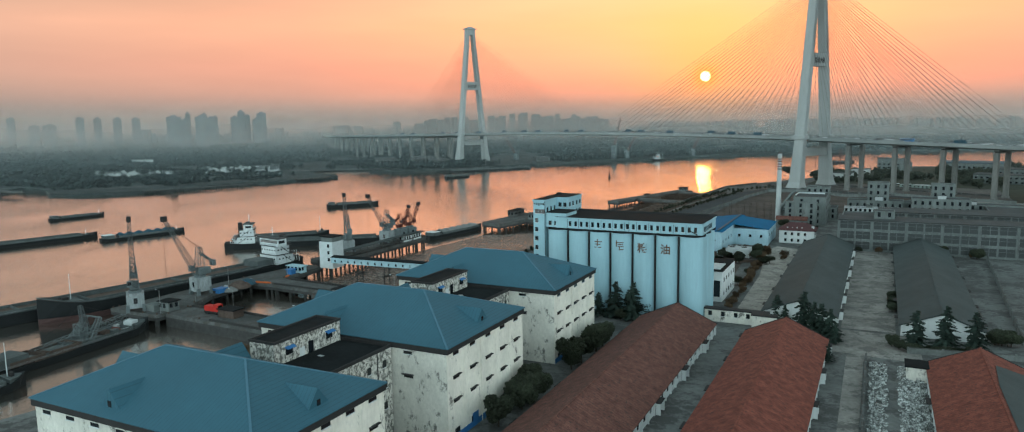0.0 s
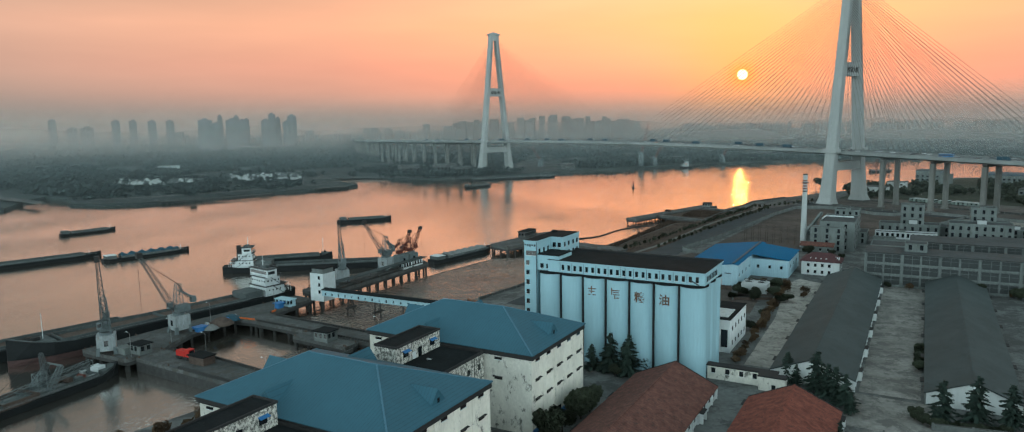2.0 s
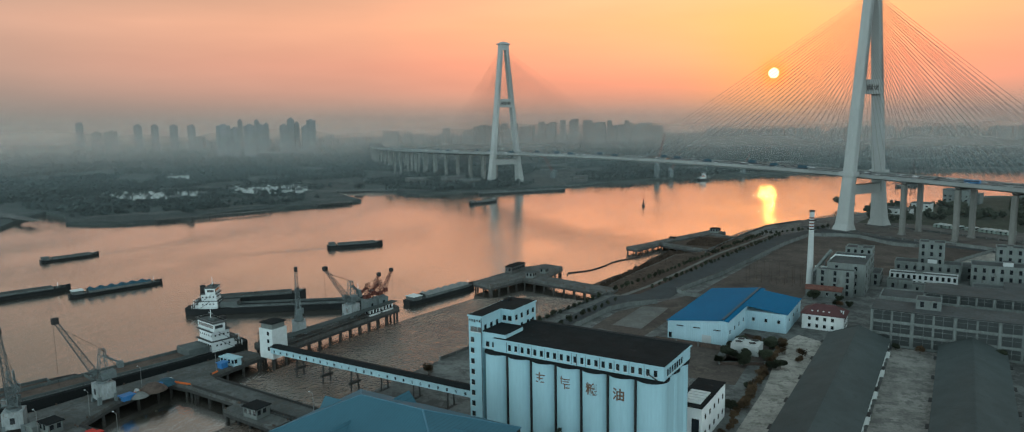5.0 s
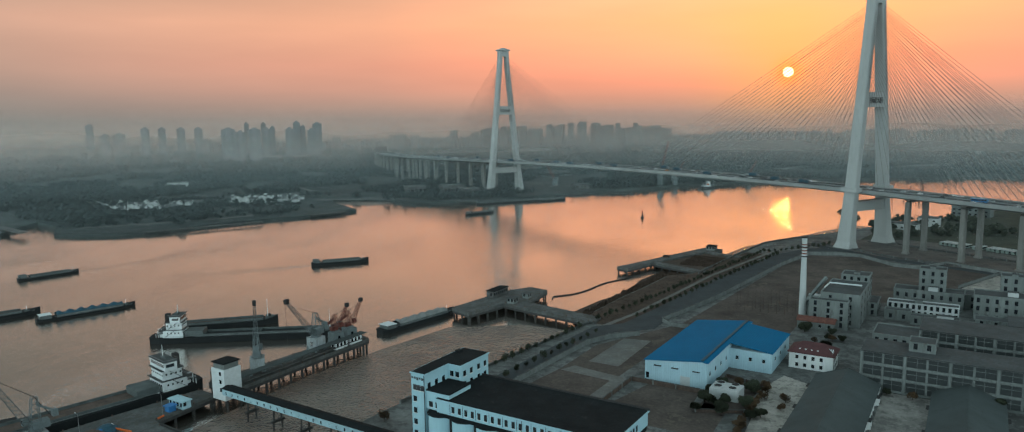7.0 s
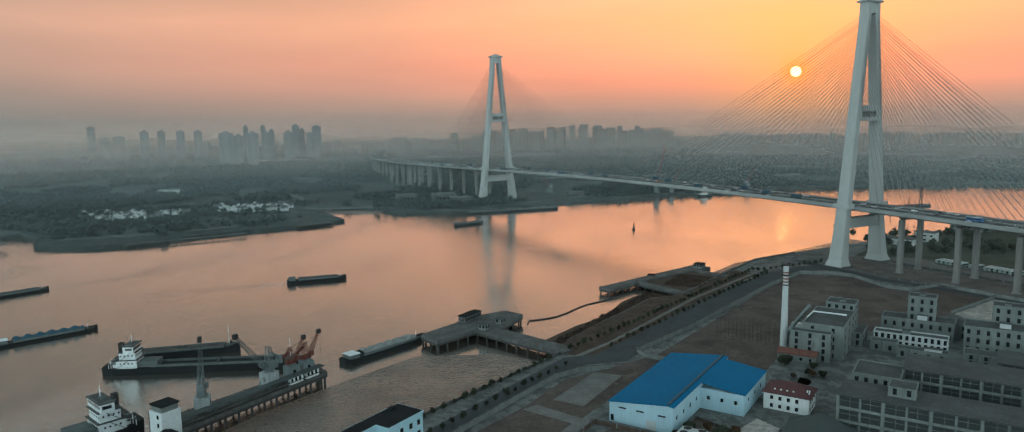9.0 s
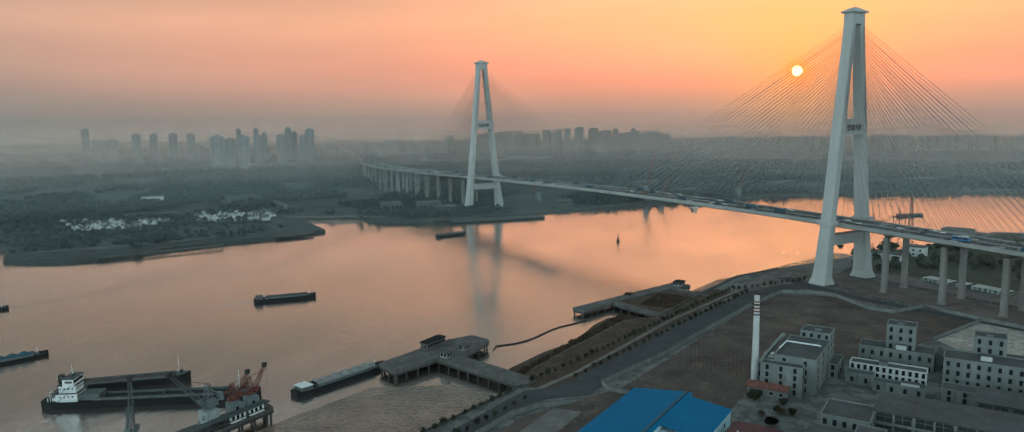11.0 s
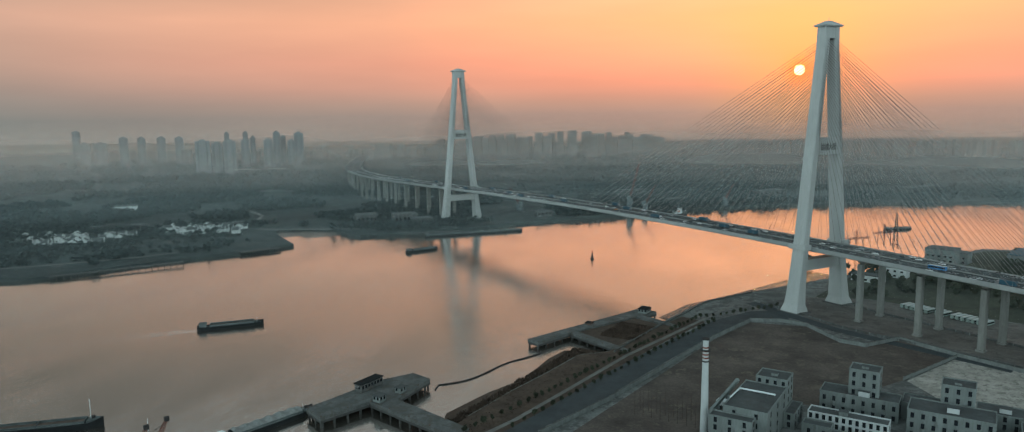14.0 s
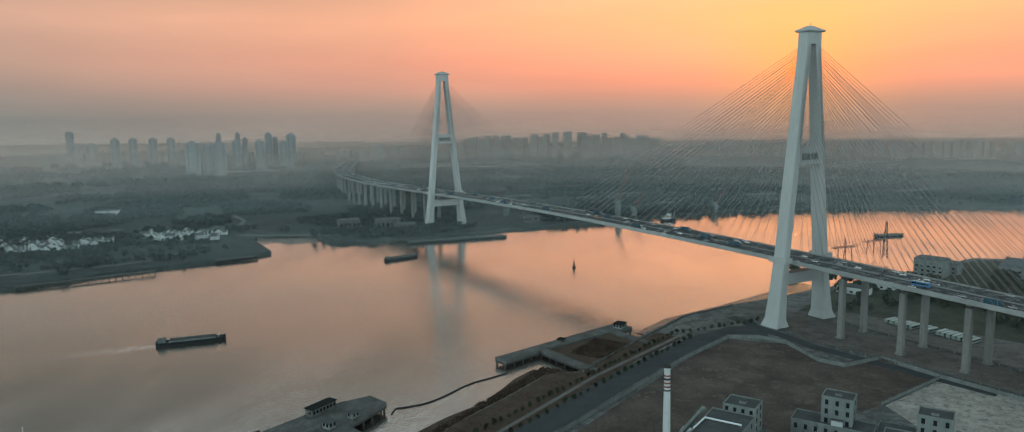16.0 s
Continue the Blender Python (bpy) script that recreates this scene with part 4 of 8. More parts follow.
def link_block(u0, u1):
    """The lower flat-roofed block between two warehouses, with a stained room along one side of its roof."""
    w, l, h = 21.5, u1 - u0, 26.0 - GROUND
    t = thing("link_building", yard(-70.0, u0), "flat-roofed link block with black-stained white walls", "building", "warehouse link blocks")
    part("wall", Geo().box(0, 0.1, -0.3, w, l - 0.1, h), STAINED2, t, "peeling black-stained wall")
    for a in ((0, 0.1, w, 0.5), (0, l - 0.5, w, l - 0.1), (w - 0.4, 0.5, w, l - 0.5)):
        part("parapet", Geo().box(a[0], a[1], h + 0.004, a[2], a[3], h + 0.75), TRIM, t, "black weathered parapet")
    part("roof", Geo().box(0.42, 0.52, h + 0.004, w - 0.42, l - 0.52, h + 0.12), TAR, t, "black tar roof")
    box = part("roof_room", Geo().box(-0.15, 0.55, h + 0.13, 7.0, l - 0.6, h + 5.0), STAINED2, t, "peeling white roof room")
    for a in ((-0.35, 0.35, 7.2, 0.75), (-0.35, l - 0.8, 7.2, l - 0.4), (-0.35, 0.75, 0.05, l - 0.8), (6.8, 0.75, 7.2, l - 0.8)):
        part("roof_room_parapet", Geo().box(a[0], a[1], h + 5.004, a[2], a[3], h + 5.55), TRIM, box)
    part("roof_room_felt", Geo().box(0.06, 0.76, h + 5.004, 6.79, l - 0.81, h + 5.1), TAR, box)
    for y in (l * 0.22, l * 0.80):
        part("window", PANE_WIDE, None, box).matrix_local = pose(7.1, y, h + 1.7, 0, 0, 90)
        part("awning", Geo().loft([[(7.02, yy, h + 3.7), (7.02, yy, h + 3.6), (8.0, yy, h + 3.2), (8.0, yy, h + 3.3)] for yy in (y - 1.4, y + 1.4)]), BLUE_PAINT, box, "blue sheet awning")
    part("door", Geo().box(7.01, l * 0.52 - 0.8, h + 0.14, 7.1, l * 0.52 + 0.8, h + 2.9), DARK, box)
    part("patch", Geo().box(7.01, l * 0.36, h + 0.14, 7.04, l * 0.36 + 1.7, h + 2.2), WHITE, box, "newer white plaster patch")
    part("patch", Geo().box(w + 0.02, l * 0.16, h - 4.6, w + 0.05, l * 0.26, h - 1.4), WHITE, t, "newer white plaster patch")
    for k in range(4):
        for z in (h - 4, h - 9, h - 14):
            slit_window(t, PANE_SQ, SILL_SQ, w + 0.1, l * (k + 0.5) / 4, z, 90)
    part("pipe", Geo().rod((w + 0.25, l * 0.75, 0), (w + 0.25, l * 0.75, h), 0.12), QUAY, t)
    part("roof_scrap", Geo().box(10.2, l * 0.45, h + 0.13, 11.6, l * 0.45 + 0.8, h + 0.2), FRAME, t)


link_block(92.1, 114.8)
link_block(154.8, 176.0)


# ---- the sheds ----
def shed(v0, v1, u0, u1, eave, ridge, roof_mat, label, group, lap=0.6, patch=None):
    w, l, h = v1 - v0, u1 - u0, eave - GROUND
    t = thing("warehouse_shed", yard(v0, u0), label, "shed", group)
    g = Geo()
    g.loft([[(0, y, -0.3), (w, y, -0.3), (w, y, h - 0.35), (w / 2, y, ridge - GROUND - 0.6), (0, y, h - 0.35)] for y in (0, l)])
    part("wall", g, WHITE, t, "whitewashed wall")
    # ridge sags and the eaves waver a little
    roof = Geo()
    n = max(8, int(l / 8))
    prof = lambda y: [(-lap, y, h - lap * 0.4 + 0.03 * noise.noise(Vector((v0, y * 0.08, 0)))), (w / 2, y, ridge - GROUND + 0.05 * noise.noise(Vector((v1, y * 0.05, 2)))), (w + lap, y, h - lap * 0.4 + 0.03 * noise.noise(Vector((v0, y * 0.08, 5))))]
    rings = []
    for k in range(n + 1):
        p = prof(-lap + (l + 2 * lap) * k / n)
        rings.append([*p, (p[2][0], p[2][1], p[2][2] - 0.3), (p[1][0], p[1][1], p[1][2] - 0.3), (p[0][0], p[0][1], p[0][2] - 0.3)])
    roof.loft(rings)
    rf = part("roof", roof, roof_mat, t)
    g = Geo()
    for k in range(n):
        a, b = prof(-lap + (l + 2 * lap) * k / n)[1], prof(-lap + (l + 2 * lap) * (k + 1) / n)[1]
        g.beam(a, b, 0.5, 0.22)
    part("ridge_tiles", g, roof_mat, rf)
    for y in (-lap - 0.06, l + lap - 0.14):
        a, b, c = prof(y)
        part("verge_board", Geo().beam(a, b, 0.2, 0.35), TRIM if roof_mat is not GREY_TILE else GREY_TILE, rf)
        part("verge_board", Geo().beam(b, c, 0.2, 0.35), TRIM if roof_mat is not GREY_TILE else GREY_TILE, rf)
    # buttresses and high windows down both sides
    bays = int(l / 5.2)
    for side in (0, 1):
        x = w if side else 0
        sg = 1 if side else -1
        for k in range(bays + 1):
            y = l * k / bays
            part("buttress", Geo().box(min(x, x + sg * 0.45), y - 0.22, -0.3, max(x, x + sg * 0.45), y + 0.22, h - 0.5), WHITE if v0 < 60 or roof_mat is not GREY_TILE else WALL_PANEL, t)
        for k in range(0, bays):
            y = l * (k + 0.5) / bays
            win = part("window", PANE_SQ, None, t)
            win.matrix_local = pose(x + sg * 0.10, y, h - 2.4, 0, 0, 90 if side else -90)
        for k in range(2, bays, 5):
            y = l * (k + 0.5) / bays
            d = part("door", Geo().box(min(x, x + sg * 0.12), y - 1.7, -0.2, max(x, x + sg * 0.12), y + 1.7, 2.9), TRIM, t)
            part("door_canopy", Geo().box(min(x, x + sg * 1.7), y - 2.1, 3.0, max(x, x + sg * 1.7), y + 2.1, 3.2), TRIM, d)
            if side and (v0 < 60 or roof_mat is not GREY_TILE):
                for y2 in (y - 2.0, y + 1.7):
                    part("door_cheek", Geo().box(x + 0.4, y2, -0.3, x + 1.6, y2 + 0.3, 3.0), WHITE, d)
    return t


shed(-21.5, 4.0, 60, 226, 8.6, 14.4, BROWN_TILE, "long whitewashed shed with a weathered brown-red tile roof", "tiled sheds")
shed(15.0, 39.3, 50, 222, 8.6, 14.2, RED_TILE, "long whitewashed shed with a mossy red tile roof", "tiled sheds")
patched = shed(66.2, 91, 60, 210, 8.6, 14.2, RED_TILE, "long whitewashed shed with a red tile roof patched in grey", "tiled sheds")
g = Geo()
up = lambda x, y: (x, y, 9.7 - (x - 12.4) * (5.36 / 13.0) + 0.1)
g.v = [up(14.5, 138), up(24.6, 143), up(24.6, 60), up(13.2, 60), up(13.2, 120)]
g.f = [(0, 1, 2, 3, 4)]
part("roof_patch", g, GREY_TILE, patched, "patch of dark grey tiles")
shed(16.0, 40.6, 251, 410, 8.4, 13.2, GREY_TILE, "long whitewashed shed with a dark grey sheet roof", "grey sheds")
shed(60.3, 84.5, 250, 418, 8.4, 13.2, GREY_TILE, "long whitewashed shed with a dark grey sheet roof", "grey sheds")


# ---- the grain silo: three rows of seven bins, a gallery over them and a stair tower ----
SILO_TURN = -20.9
silo = thing("grain_silo", pose(26.5, 244.9, GROUND, 0, 0, SILO_TURN), "pale blue concrete grain silo with a windowed gallery and stair tower", "grain silo")
DIA, X0, ROWS_DEEP, CYL_TOP = 8.65, -2.2, 26.0, 35.5 - GROUND
X1 = X0 + DIA * 7
for r in range(3):
    for k in range(7):
        part("silo_bin", Geo().cyl(X0 + DIA * (k + 0.5), DIA * (r + 0.5), -0.3, CYL_TOP, DIA / 2 + 0.12, seg=28), SILO, silo, smooth=False)
part("core_wall", Geo().box(X0 + 0.3, 3.2, -0.3, X1 - 0.3, ROWS_DEEP - 3.2, CYL_TOP), SILO, silo)
# dark strips in the joints between bins imitate the shade there
g = Geo()
for k in range(1, 7):
    g.box(X0 + DIA * k - 0.22, 1.9, 0, X0 + DIA * k + 0.22, 2.7, CYL_TOP - 0.4)
part("joint_strip", g, TRIM, silo, "dark strip imitating shade in the joints between bins")
g = Geo()
for k in range(1, 3):
    g.box(X1 - 2.7, DIA * k - 0.22, 0, X1 - 1.9, DIA * k + 0.22, CYL_TOP - 0.4)
part("joint_strip", g, TRIM, silo, "dark strip imitating shade in the joints between bins")
# the scalloped ledge round the bin tops
g = Geo()
rim = DIA / 2 + 0.55
edge = []
for k in range(7):
    edge += [(X0 + DIA * (k + 0.5) + rim * math.cos(radians(q)), DIA / 2 + rim * math.sin(radians(q))) for q in range(225, 320, 15)]
for k in range(3):
    edge += [(X1 - DIA / 2 + rim * math.cos(radians(q)), DIA * (k + 0.5) + rim * math.sin(radians(q))) for q in range(-45, 50, 15)]
g.prism(edge + [(X1 - 3, ROWS_DEEP + 0.4), (X0 - 0.4, ROWS_DEEP + 0.4), (X0 - 0.4, 4.0)], CYL_TOP + 0.004, CYL_TOP + 0.5)
part("ledge", g, TAR, silo, "black tarred ledge")
GAL = CYL_TOP + 0.5
GAL_TOP = 40.2 - GROUND
gal = part("gallery", Geo().box(1.4, 2.2, GAL + 0.004, 58.2, 25.0, GAL_TOP - 0.35), SILO, silo, "windowed top gallery")
part("gallery_roof", Geo().box(1.0, 1.7, GAL_TOP - 0.346, 58.6, 25.5, GAL_TOP), SILO, gal)
part("gallery_felt", Geo().box(1.3, 2.0, GAL_TOP + 0.004, 58.3, 25.2, GAL_TOP + 0.08), TAR, gal, "black felt roof")
part("gallery_rim", Geo().box(1.0, 25.2, GAL_TOP + 0.004, 58.6, 25.5, GAL_TOP + 0.6), TRIM, gal)
PANE_GAL, SILL_GAL = window_meshes(1.0, 1.9, False)
for k in range(22):
    slit_window(gal, PANE_GAL, SILL_GAL, 7.4 + k * 2.3, 2.08, GAL + 0.9, 0)
for k in range(7):
    slit_window(gal, PANE_GAL, SILL_GAL, 58.32, 5.0 + k * 2.0, GAL + 0.9, 90)
for k in range(11):
    part("wall_joint", Geo().box(6.2 + k * 4.6, 2.12, GAL + 0.3, 6.32 + k * 4.6, 2.2, GAL_TOP - 0.5), TRIM, gal)
part("gutter", Geo().box(5.6, 2.05, GAL + 3.3, 58.2, 2.2, GAL + 3.42), CONVEYOR, gal)
part("downpipe", Geo().rod((31.0, 1.95, GAL), (31.0, 1.95, GAL_TOP - 0.4), 0.09, seg=6), TRIM, gal)
part("brace", Geo().beam((53.5, 1.2, GAL + 1.9), (56.6, 1.2, GAL + 0.3), 0.3, 0.3), TRIM, gal)
# stair tower: a slim shaft in front, a broader block behind it
TT = 46.2 - GROUND
PLAN = [(-8.4, 2.5), (-3.2, 2.5), (-3.2, 14.0), (1.6, 14.0), (1.6, 29.0), (-8.4, 29.0)]
tow = part("stair_tower", Geo().prism(PLAN, -0.3, TT - 0.004), SILO, silo, "tall stair tower")
part("tower_parapet", Geo().prism([(-8.7, 2.2), (-2.9, 2.2), (-2.9, 13.7), (1.9, 13.7), (1.9, 29.3), (-8.7, 29.3)], TT, TT + 0.4), SILO, tow)
part("tower_felt", Geo().prism(PLAN, TT + 0.404, TT + 0.5), TAR, tow, "black felt roof")
for k in range(10):
    slit_window(tow, PANE_SQ, SILL_SQ, -7.0, 2.4, TT - 5.0 - k * 3.6, 0)
for x in (-5.6, -4.2):
    slit_window(tow, PANE_SQ, SILL_SQ, x, 2.4, TT - 5.0, 0)
for y in (4.5, 8.0, 11.5):
    slit_window(tow, PANE_SQ, SILL_SQ, -3.1, y, TT - 4.4, 90)
for z in (TT - 3.4, TT - 6.8):
    for x in (-1.8, 0.3):
        slit_window(tow, PANE_SQ, SILL_SQ, x, 13.9, z, 0)
    for y in (16.0, 19.5, 23.5, 27.0):
        slit_window(tow, PANE_SQ, SILL_SQ, 1.7, y, z, 90)
part("roof_hatch", Geo().box(-7.6, 23.5, TT + 0.504, -6.0, 25.5, TT + 1.2), TAR, tow)
for k in range(5):
    part("wall_stain", Geo().box(-8.2 + k * 0.95, 2.44, TT - 1.5 - 0.2 * (k % 3), -7.6 + k * 0.95, 2.498, TT - 0.9), TRIM, tow, "dark weathered lettering remains")
part("rain_pipe", Geo().rod((-3.35, 2.35, 0), (-3.35, 2.35, TT), 0.12, seg=6), TRIM, tow)
mid = part("mid_room", Geo().box(-3.15, 3.0, GAL + 0.004, 5.4, 13.9, 41.6 - GROUND), SILO, silo)
for x, z in ((-1.4, 0.8), (1.0, 0.8), (3.6, 0.8)):
    slit_window(mid, PANE_SQ, SILL_SQ, x, 2.9, GAL + z, 0)
part("mid_felt", Geo().box(-3.15, 2.8, 41.604 - GROUND, 5.6, 13.9, 41.9 - GROUND), TAR, mid)


def sign_strokes(k):
    """Plain bars that stand for one sign on a bin."""
    return [[(0.1, 0.82, 0.9, 0.1), (0.45, 0.4, 0.1, 0.75), (0.2, 0.55, 0.62, 0.09), (0.12, 0.2, 0.26, 0.09), (0.62, 0.2, 0.3, 0.09)], [(0.05, 0.88, 0.9, 0.09), (0.3, 0.68, 0.6, 0.08), (0.1, 0.45, 0.1, 0.7), (0.3, 0.45, 0.66, 0.08), (0.45, 0.05, 0.09, 0.4), (0.6, 0.12, 0.34, 0.09)]][k]


def bin_front(q):
    """How far a bin's face lies back, q metres off its middle."""
    return DIA / 2 - math.sqrt((DIA / 2 + 0.12) ** 2 - q * q)


for k in range(2):
    g = Geo()
    cx, s = X0 + DIA * (k + 2.5), 3.4
    for x, z, w, h in sign_strokes(k):
        xa, xb = (x - 0.5) * s, (x - 0.5 + w) * s
        za = 28.9 - GROUND + z * s
        g.loft([[(cx + q, bin_front(q) - 0.16, za), (cx + q, bin_front(q) + 0.02, za), (cx + q, bin_front(q) + 0.02, za + h * s), (cx + q, bin_front(q) - 0.16, za + h * s)] for q in (xa, (xa + xb) / 2, xb)])
    part("sign", g, RUST_TEXT, silo, "rusty brown steel sign on a bin")
for k, char in ((2, "粮"), (3, "油")):
    cu = bpy.data.curves.new("sign", "FONT")
    cu.body, cu.size, cu.align_x, cu.extrude, cu.offset = char, 3.9, "CENTER", 0.08, 0.05
    tmp = bpy.data.objects.new("sign", cu)
    scene.collection.objects.link(tmp)
    me = bpy.data.meshes.new_from_object(tmp.evaluated_get(bpy.context.evaluated_depsgraph_get()))
    bpy.data.objects.remove(tmp)
    me.materials.clear()
    for vert in me.vertices:
        q, up, out = vert.co
        vert.co = (X0 + DIA * (k + 2.5) + q, bin_front(q) - 0.07 - out, 29.1 - GROUND + up)
    me.materials.append(RUST_TEXT)
    part("sign", me, None, silo, "rusty brown steel character on a bin")

annex = thing("annex_building", pose(26.5, 244.9, GROUND, 0, 0, SILO_TURN) @ pose(50.0, 34.0, 0), "small white annex building beside the silo", "building")
part("wall", Geo().box(0, 0, -0.3, 9.4, 27, 12.2), WHITE, annex)
part("roof", Geo().box(-0.2, -0.2, 12.204, 9.6, 27.2, 12.5), TAR, annex)
for k in range(5):
    part("skylight", Geo().box(1.6, 3.0 + k * 2.4, 12.504, 8.0, 4.6 + k * 2.4, 12.9), SHIP_WHITE, annex, "white skylight frame")
for y in (4, 9, 14, 19, 24):
    for z in (2.0, 7.5):
        slit_window(annex, PANE_SQ, SILL_SQ, 9.5, y, z, 90)
part("recess", Geo().box(6.2, -0.1, 2.0, 8.6, 0.02, 8.6), DARK, annex, "dark tall opening")

# ---- the blue-roofed store ----
store = thing("store_building", yard(-51, 378), "pale blue store with a bright blue sheet-metal roof", "building")
H1, H2 = 13.4 - GROUND, 16.6 - GROUND
g = Geo()
g.loft([[(0, y, -0.3), (28.3, y, -0.3), (28.3, y, H2 - 0.5), (26, y, H2 - 0.2), (0, y, H1)] for y in (0, 73)])
part("wall", g, STORE_WALL := mat("pale_blue_sheet_wall", (0.31, 0.45, 0.51), 0.6, vary=0.14, scale=0.1, fine=1, streak=3, rows=1.0, row_axis=0, row_gap=0.06), store)
part("wing_wall", Geo().box(28.3, 33, -0.3, 47.5, 69, H1 + 0.3), STORE_WALL, store)
g = Geo()
g.face((-0.5, -0.5, H1), (26, -0.5, H2), (26, 73.5, H2), (-0.5, 73.5, H1))
g.face((26, -0.5, H2), (28.8, -0.5, H2 - 0.35), (28.8, 33, H2 - 0.35), (26, 33, H2))
g.face((26, 33, H2), (48, 33, H1 + 0.5), (48, 69.5, H1 + 0.5), (26, 69.5, H2))
g.face((26, 69.5, H2), (28.8, 69.5, H2 - 0.35), (28.8, 73.5, H2 - 0.35), (26, 73.5, H2))
roof = part("roof", g, BLUE_TIN2, store, "bright blue sheet roof")
roof.modifiers.new("thick", "SOLIDIFY").thickness = 0.25
part("ridge_vent", Geo().box(25.4, 0, H2 + 0.05, 26.6, 73, H2 + 0.4), TARP_BLUE, roof)
for y in (4, 12, 20, 28):
    slit_window(store, PANE_SQ, SILL_SQ, 28.4, y, 5.0, 90)
for y in (40, 50, 60):
    slit_window(store, PANE_SQ, SILL_SQ, 47.6, y, 4.5, 90)
for x in (32, 38, 44):
    slit_window(store, PANE_SQ, SILL_SQ, x, 32.9, 4.5, 0)
part("loading_door", Geo().box(16.5, -0.16, -0.1, 20.8, 0.02, 4.0), FRAME, store, "pale roller door")
for x in (4.5, 12.5, 22):
    part("canopy", Geo().box(x, -1.0, 7.0, x + 3.2, 0.05, 7.2), TRIM, store)
part("door", Geo().box(0.6, -0.16, 0.6, 2.0, 0.02, 3.2), DARK, store)

# ---- the maroon-roofed house ----
house = thing("office_house", yard(1.0, 425.5), "white two-storey house with a maroon hip roof and skylights", "house")
part("wall", Geo().box(0, 0, -0.3, 19, 14, 7.2), WHITE, house)
rf = part("roof", hip_roof(0, 0, 19, 14, 7.6, 11.4, 5.0, 14.0, 0.9), MAROON, house, "maroon tiled hip roof")
for x in (4.5, 8, 11.5, 15):
    slit_window(house, PANE_SQ, SILL_SQ, x - 1, -0.1, 4.6, 0)
    slit_window(house, PANE_SQ, SILL_SQ, x - 1, -0.1, 1.0, 0)
for y in (3, 7, 11):
    slit_window(house, PANE_SQ, SILL_SQ, 19.1, y, 4.6, 90)
    slit_window(house, PANE_SQ, SILL_SQ, 19.1, y, 1.0, 90)
for k in range(4):
    part("skylight", Geo().beam((15.6 + k * 0.9, 2.2 + k * 0.1, 8.6), (15.6 + k * 0.9, 4.4, 9.7), 0.5, 0.3), SHIP_WHITE, rf)
    part("roof_vent", Geo().box(4.0 + k * 2.6, 1.5, 8.3, 4.7 + k * 2.6, 2.3, 9.1), SHIP_WHITE, rf)


# ---- the long factory ----
def bay_block(v0, v1, u0, u1, top, bays, floors, label):
    """A long concrete workshop with wide glazed bays between piers."""
    w, l, h = v1 - v0, u1 - u0, top - GROUND
    t = thing("factory_building", yard(v0, u0), label, "factory", "factory blocks")
    part("wall", Geo().box(0, 0.5, -0.3, w, l, h), GREY_WALL, t)
    part("roof", Geo().box(-0.4, -0.3, h + 0.004, w + 0.4, l + 0.3, h + 0.5), GREY_ROOF, t, "grey flat roof")
    bw = w / bays
    for k in range(bays + 1):
        part("pier", Geo().box(k * bw - 0.55, 0.0, -0.3, k * bw + 0.55, 0.5, h), GREY_WALL, t)
    fh = h / floors
    for f in range(floors):
        part("spandrel", Geo().box(0, 0.1, f * fh - 0.1, w, 0.48, f * fh + 1.0), GREY_WALL, t)
        for k in range(bays):
            x0, x1 = k * bw + 0.8, (k + 1) * bw - 0.8
            win = part("window", Geo().box(x0, 0.30, f * fh + 1.05, x1, 0.44, (f + 1) * fh - 0.35), DUSTY, t)
            g = Geo()
            for q, hw in ((0.25, 0.1), (0.5, 0.45), (0.75, 0.1)):
                g.box(x0 + (x1 - x0) * q - hw, 0.2, f * fh + 1.05, x0 + (x1 - x0) * q + hw, 0.3, (f + 1) * fh - 0.35)
            g.box(x0, 0.2, f * fh + fh * 0.62, x1, 0.29, f * fh + fh * 0.62 + 0.15)
            part("mullion", g, GREY_WALL, win)
    return t


bay_block(33, 131, 413, 432, 21.0, 6, 3, "long grey concrete workshop with three floors of wide dark bays")
# ---- quays and jetties ----
def bar(name, a, b, w, h, material, parent, label=""):
    return part(name, Geo().beam(a, b, w, h), material, parent, label)


def quay(name, pts, z, label, step=9.0, thick=1.3, rail=True, inset=1.2, skirt=1.3):
    """A concrete deck on piles; pts in the works' grid, counter-clockwise."""
    t = thing(name, yard(pts[0][0], pts[0][1], 0), label, "quay")
    v0, u0 = pts[0]
    loc = [(v - v0, u - u0) for v, u in pts]
    part("deck", Geo().prism(loc, z - thick, z), QUAY, t, "worn concrete deck")
    part("deck_edge", Geo().prism([(x * 1.0, y * 1.0) for x, y in loc], z - thick - skirt, z - thick - 0.004), PILE, t)
    n = len(loc)
    for i in range(n):
        a, b = Vector(loc[i]), Vector(loc[(i + 1) % n])
        d = b - a
        l = d.length
        if l < 6:
            continue
        d.normalize()
        inn = Vector((-d.y, d.x)) * inset
        for k in range(int(l / step) + 1):
            q = a + d * min(l - 0.5, 0.8 + k * step) + inn
            part("support_column", Geo().cyl(q.x, q.y, -3.0, z - thick - 0.5, 0.6, seg=8), PILE, t)
            part("bollard", Geo().cyl(q.x - inn.x * 0.5, q.y - inn.y * 0.5, z, z + 0.7, 0.35, 0.28, seg=8), RUST, t) if k % 2 == 0 else None
    return t


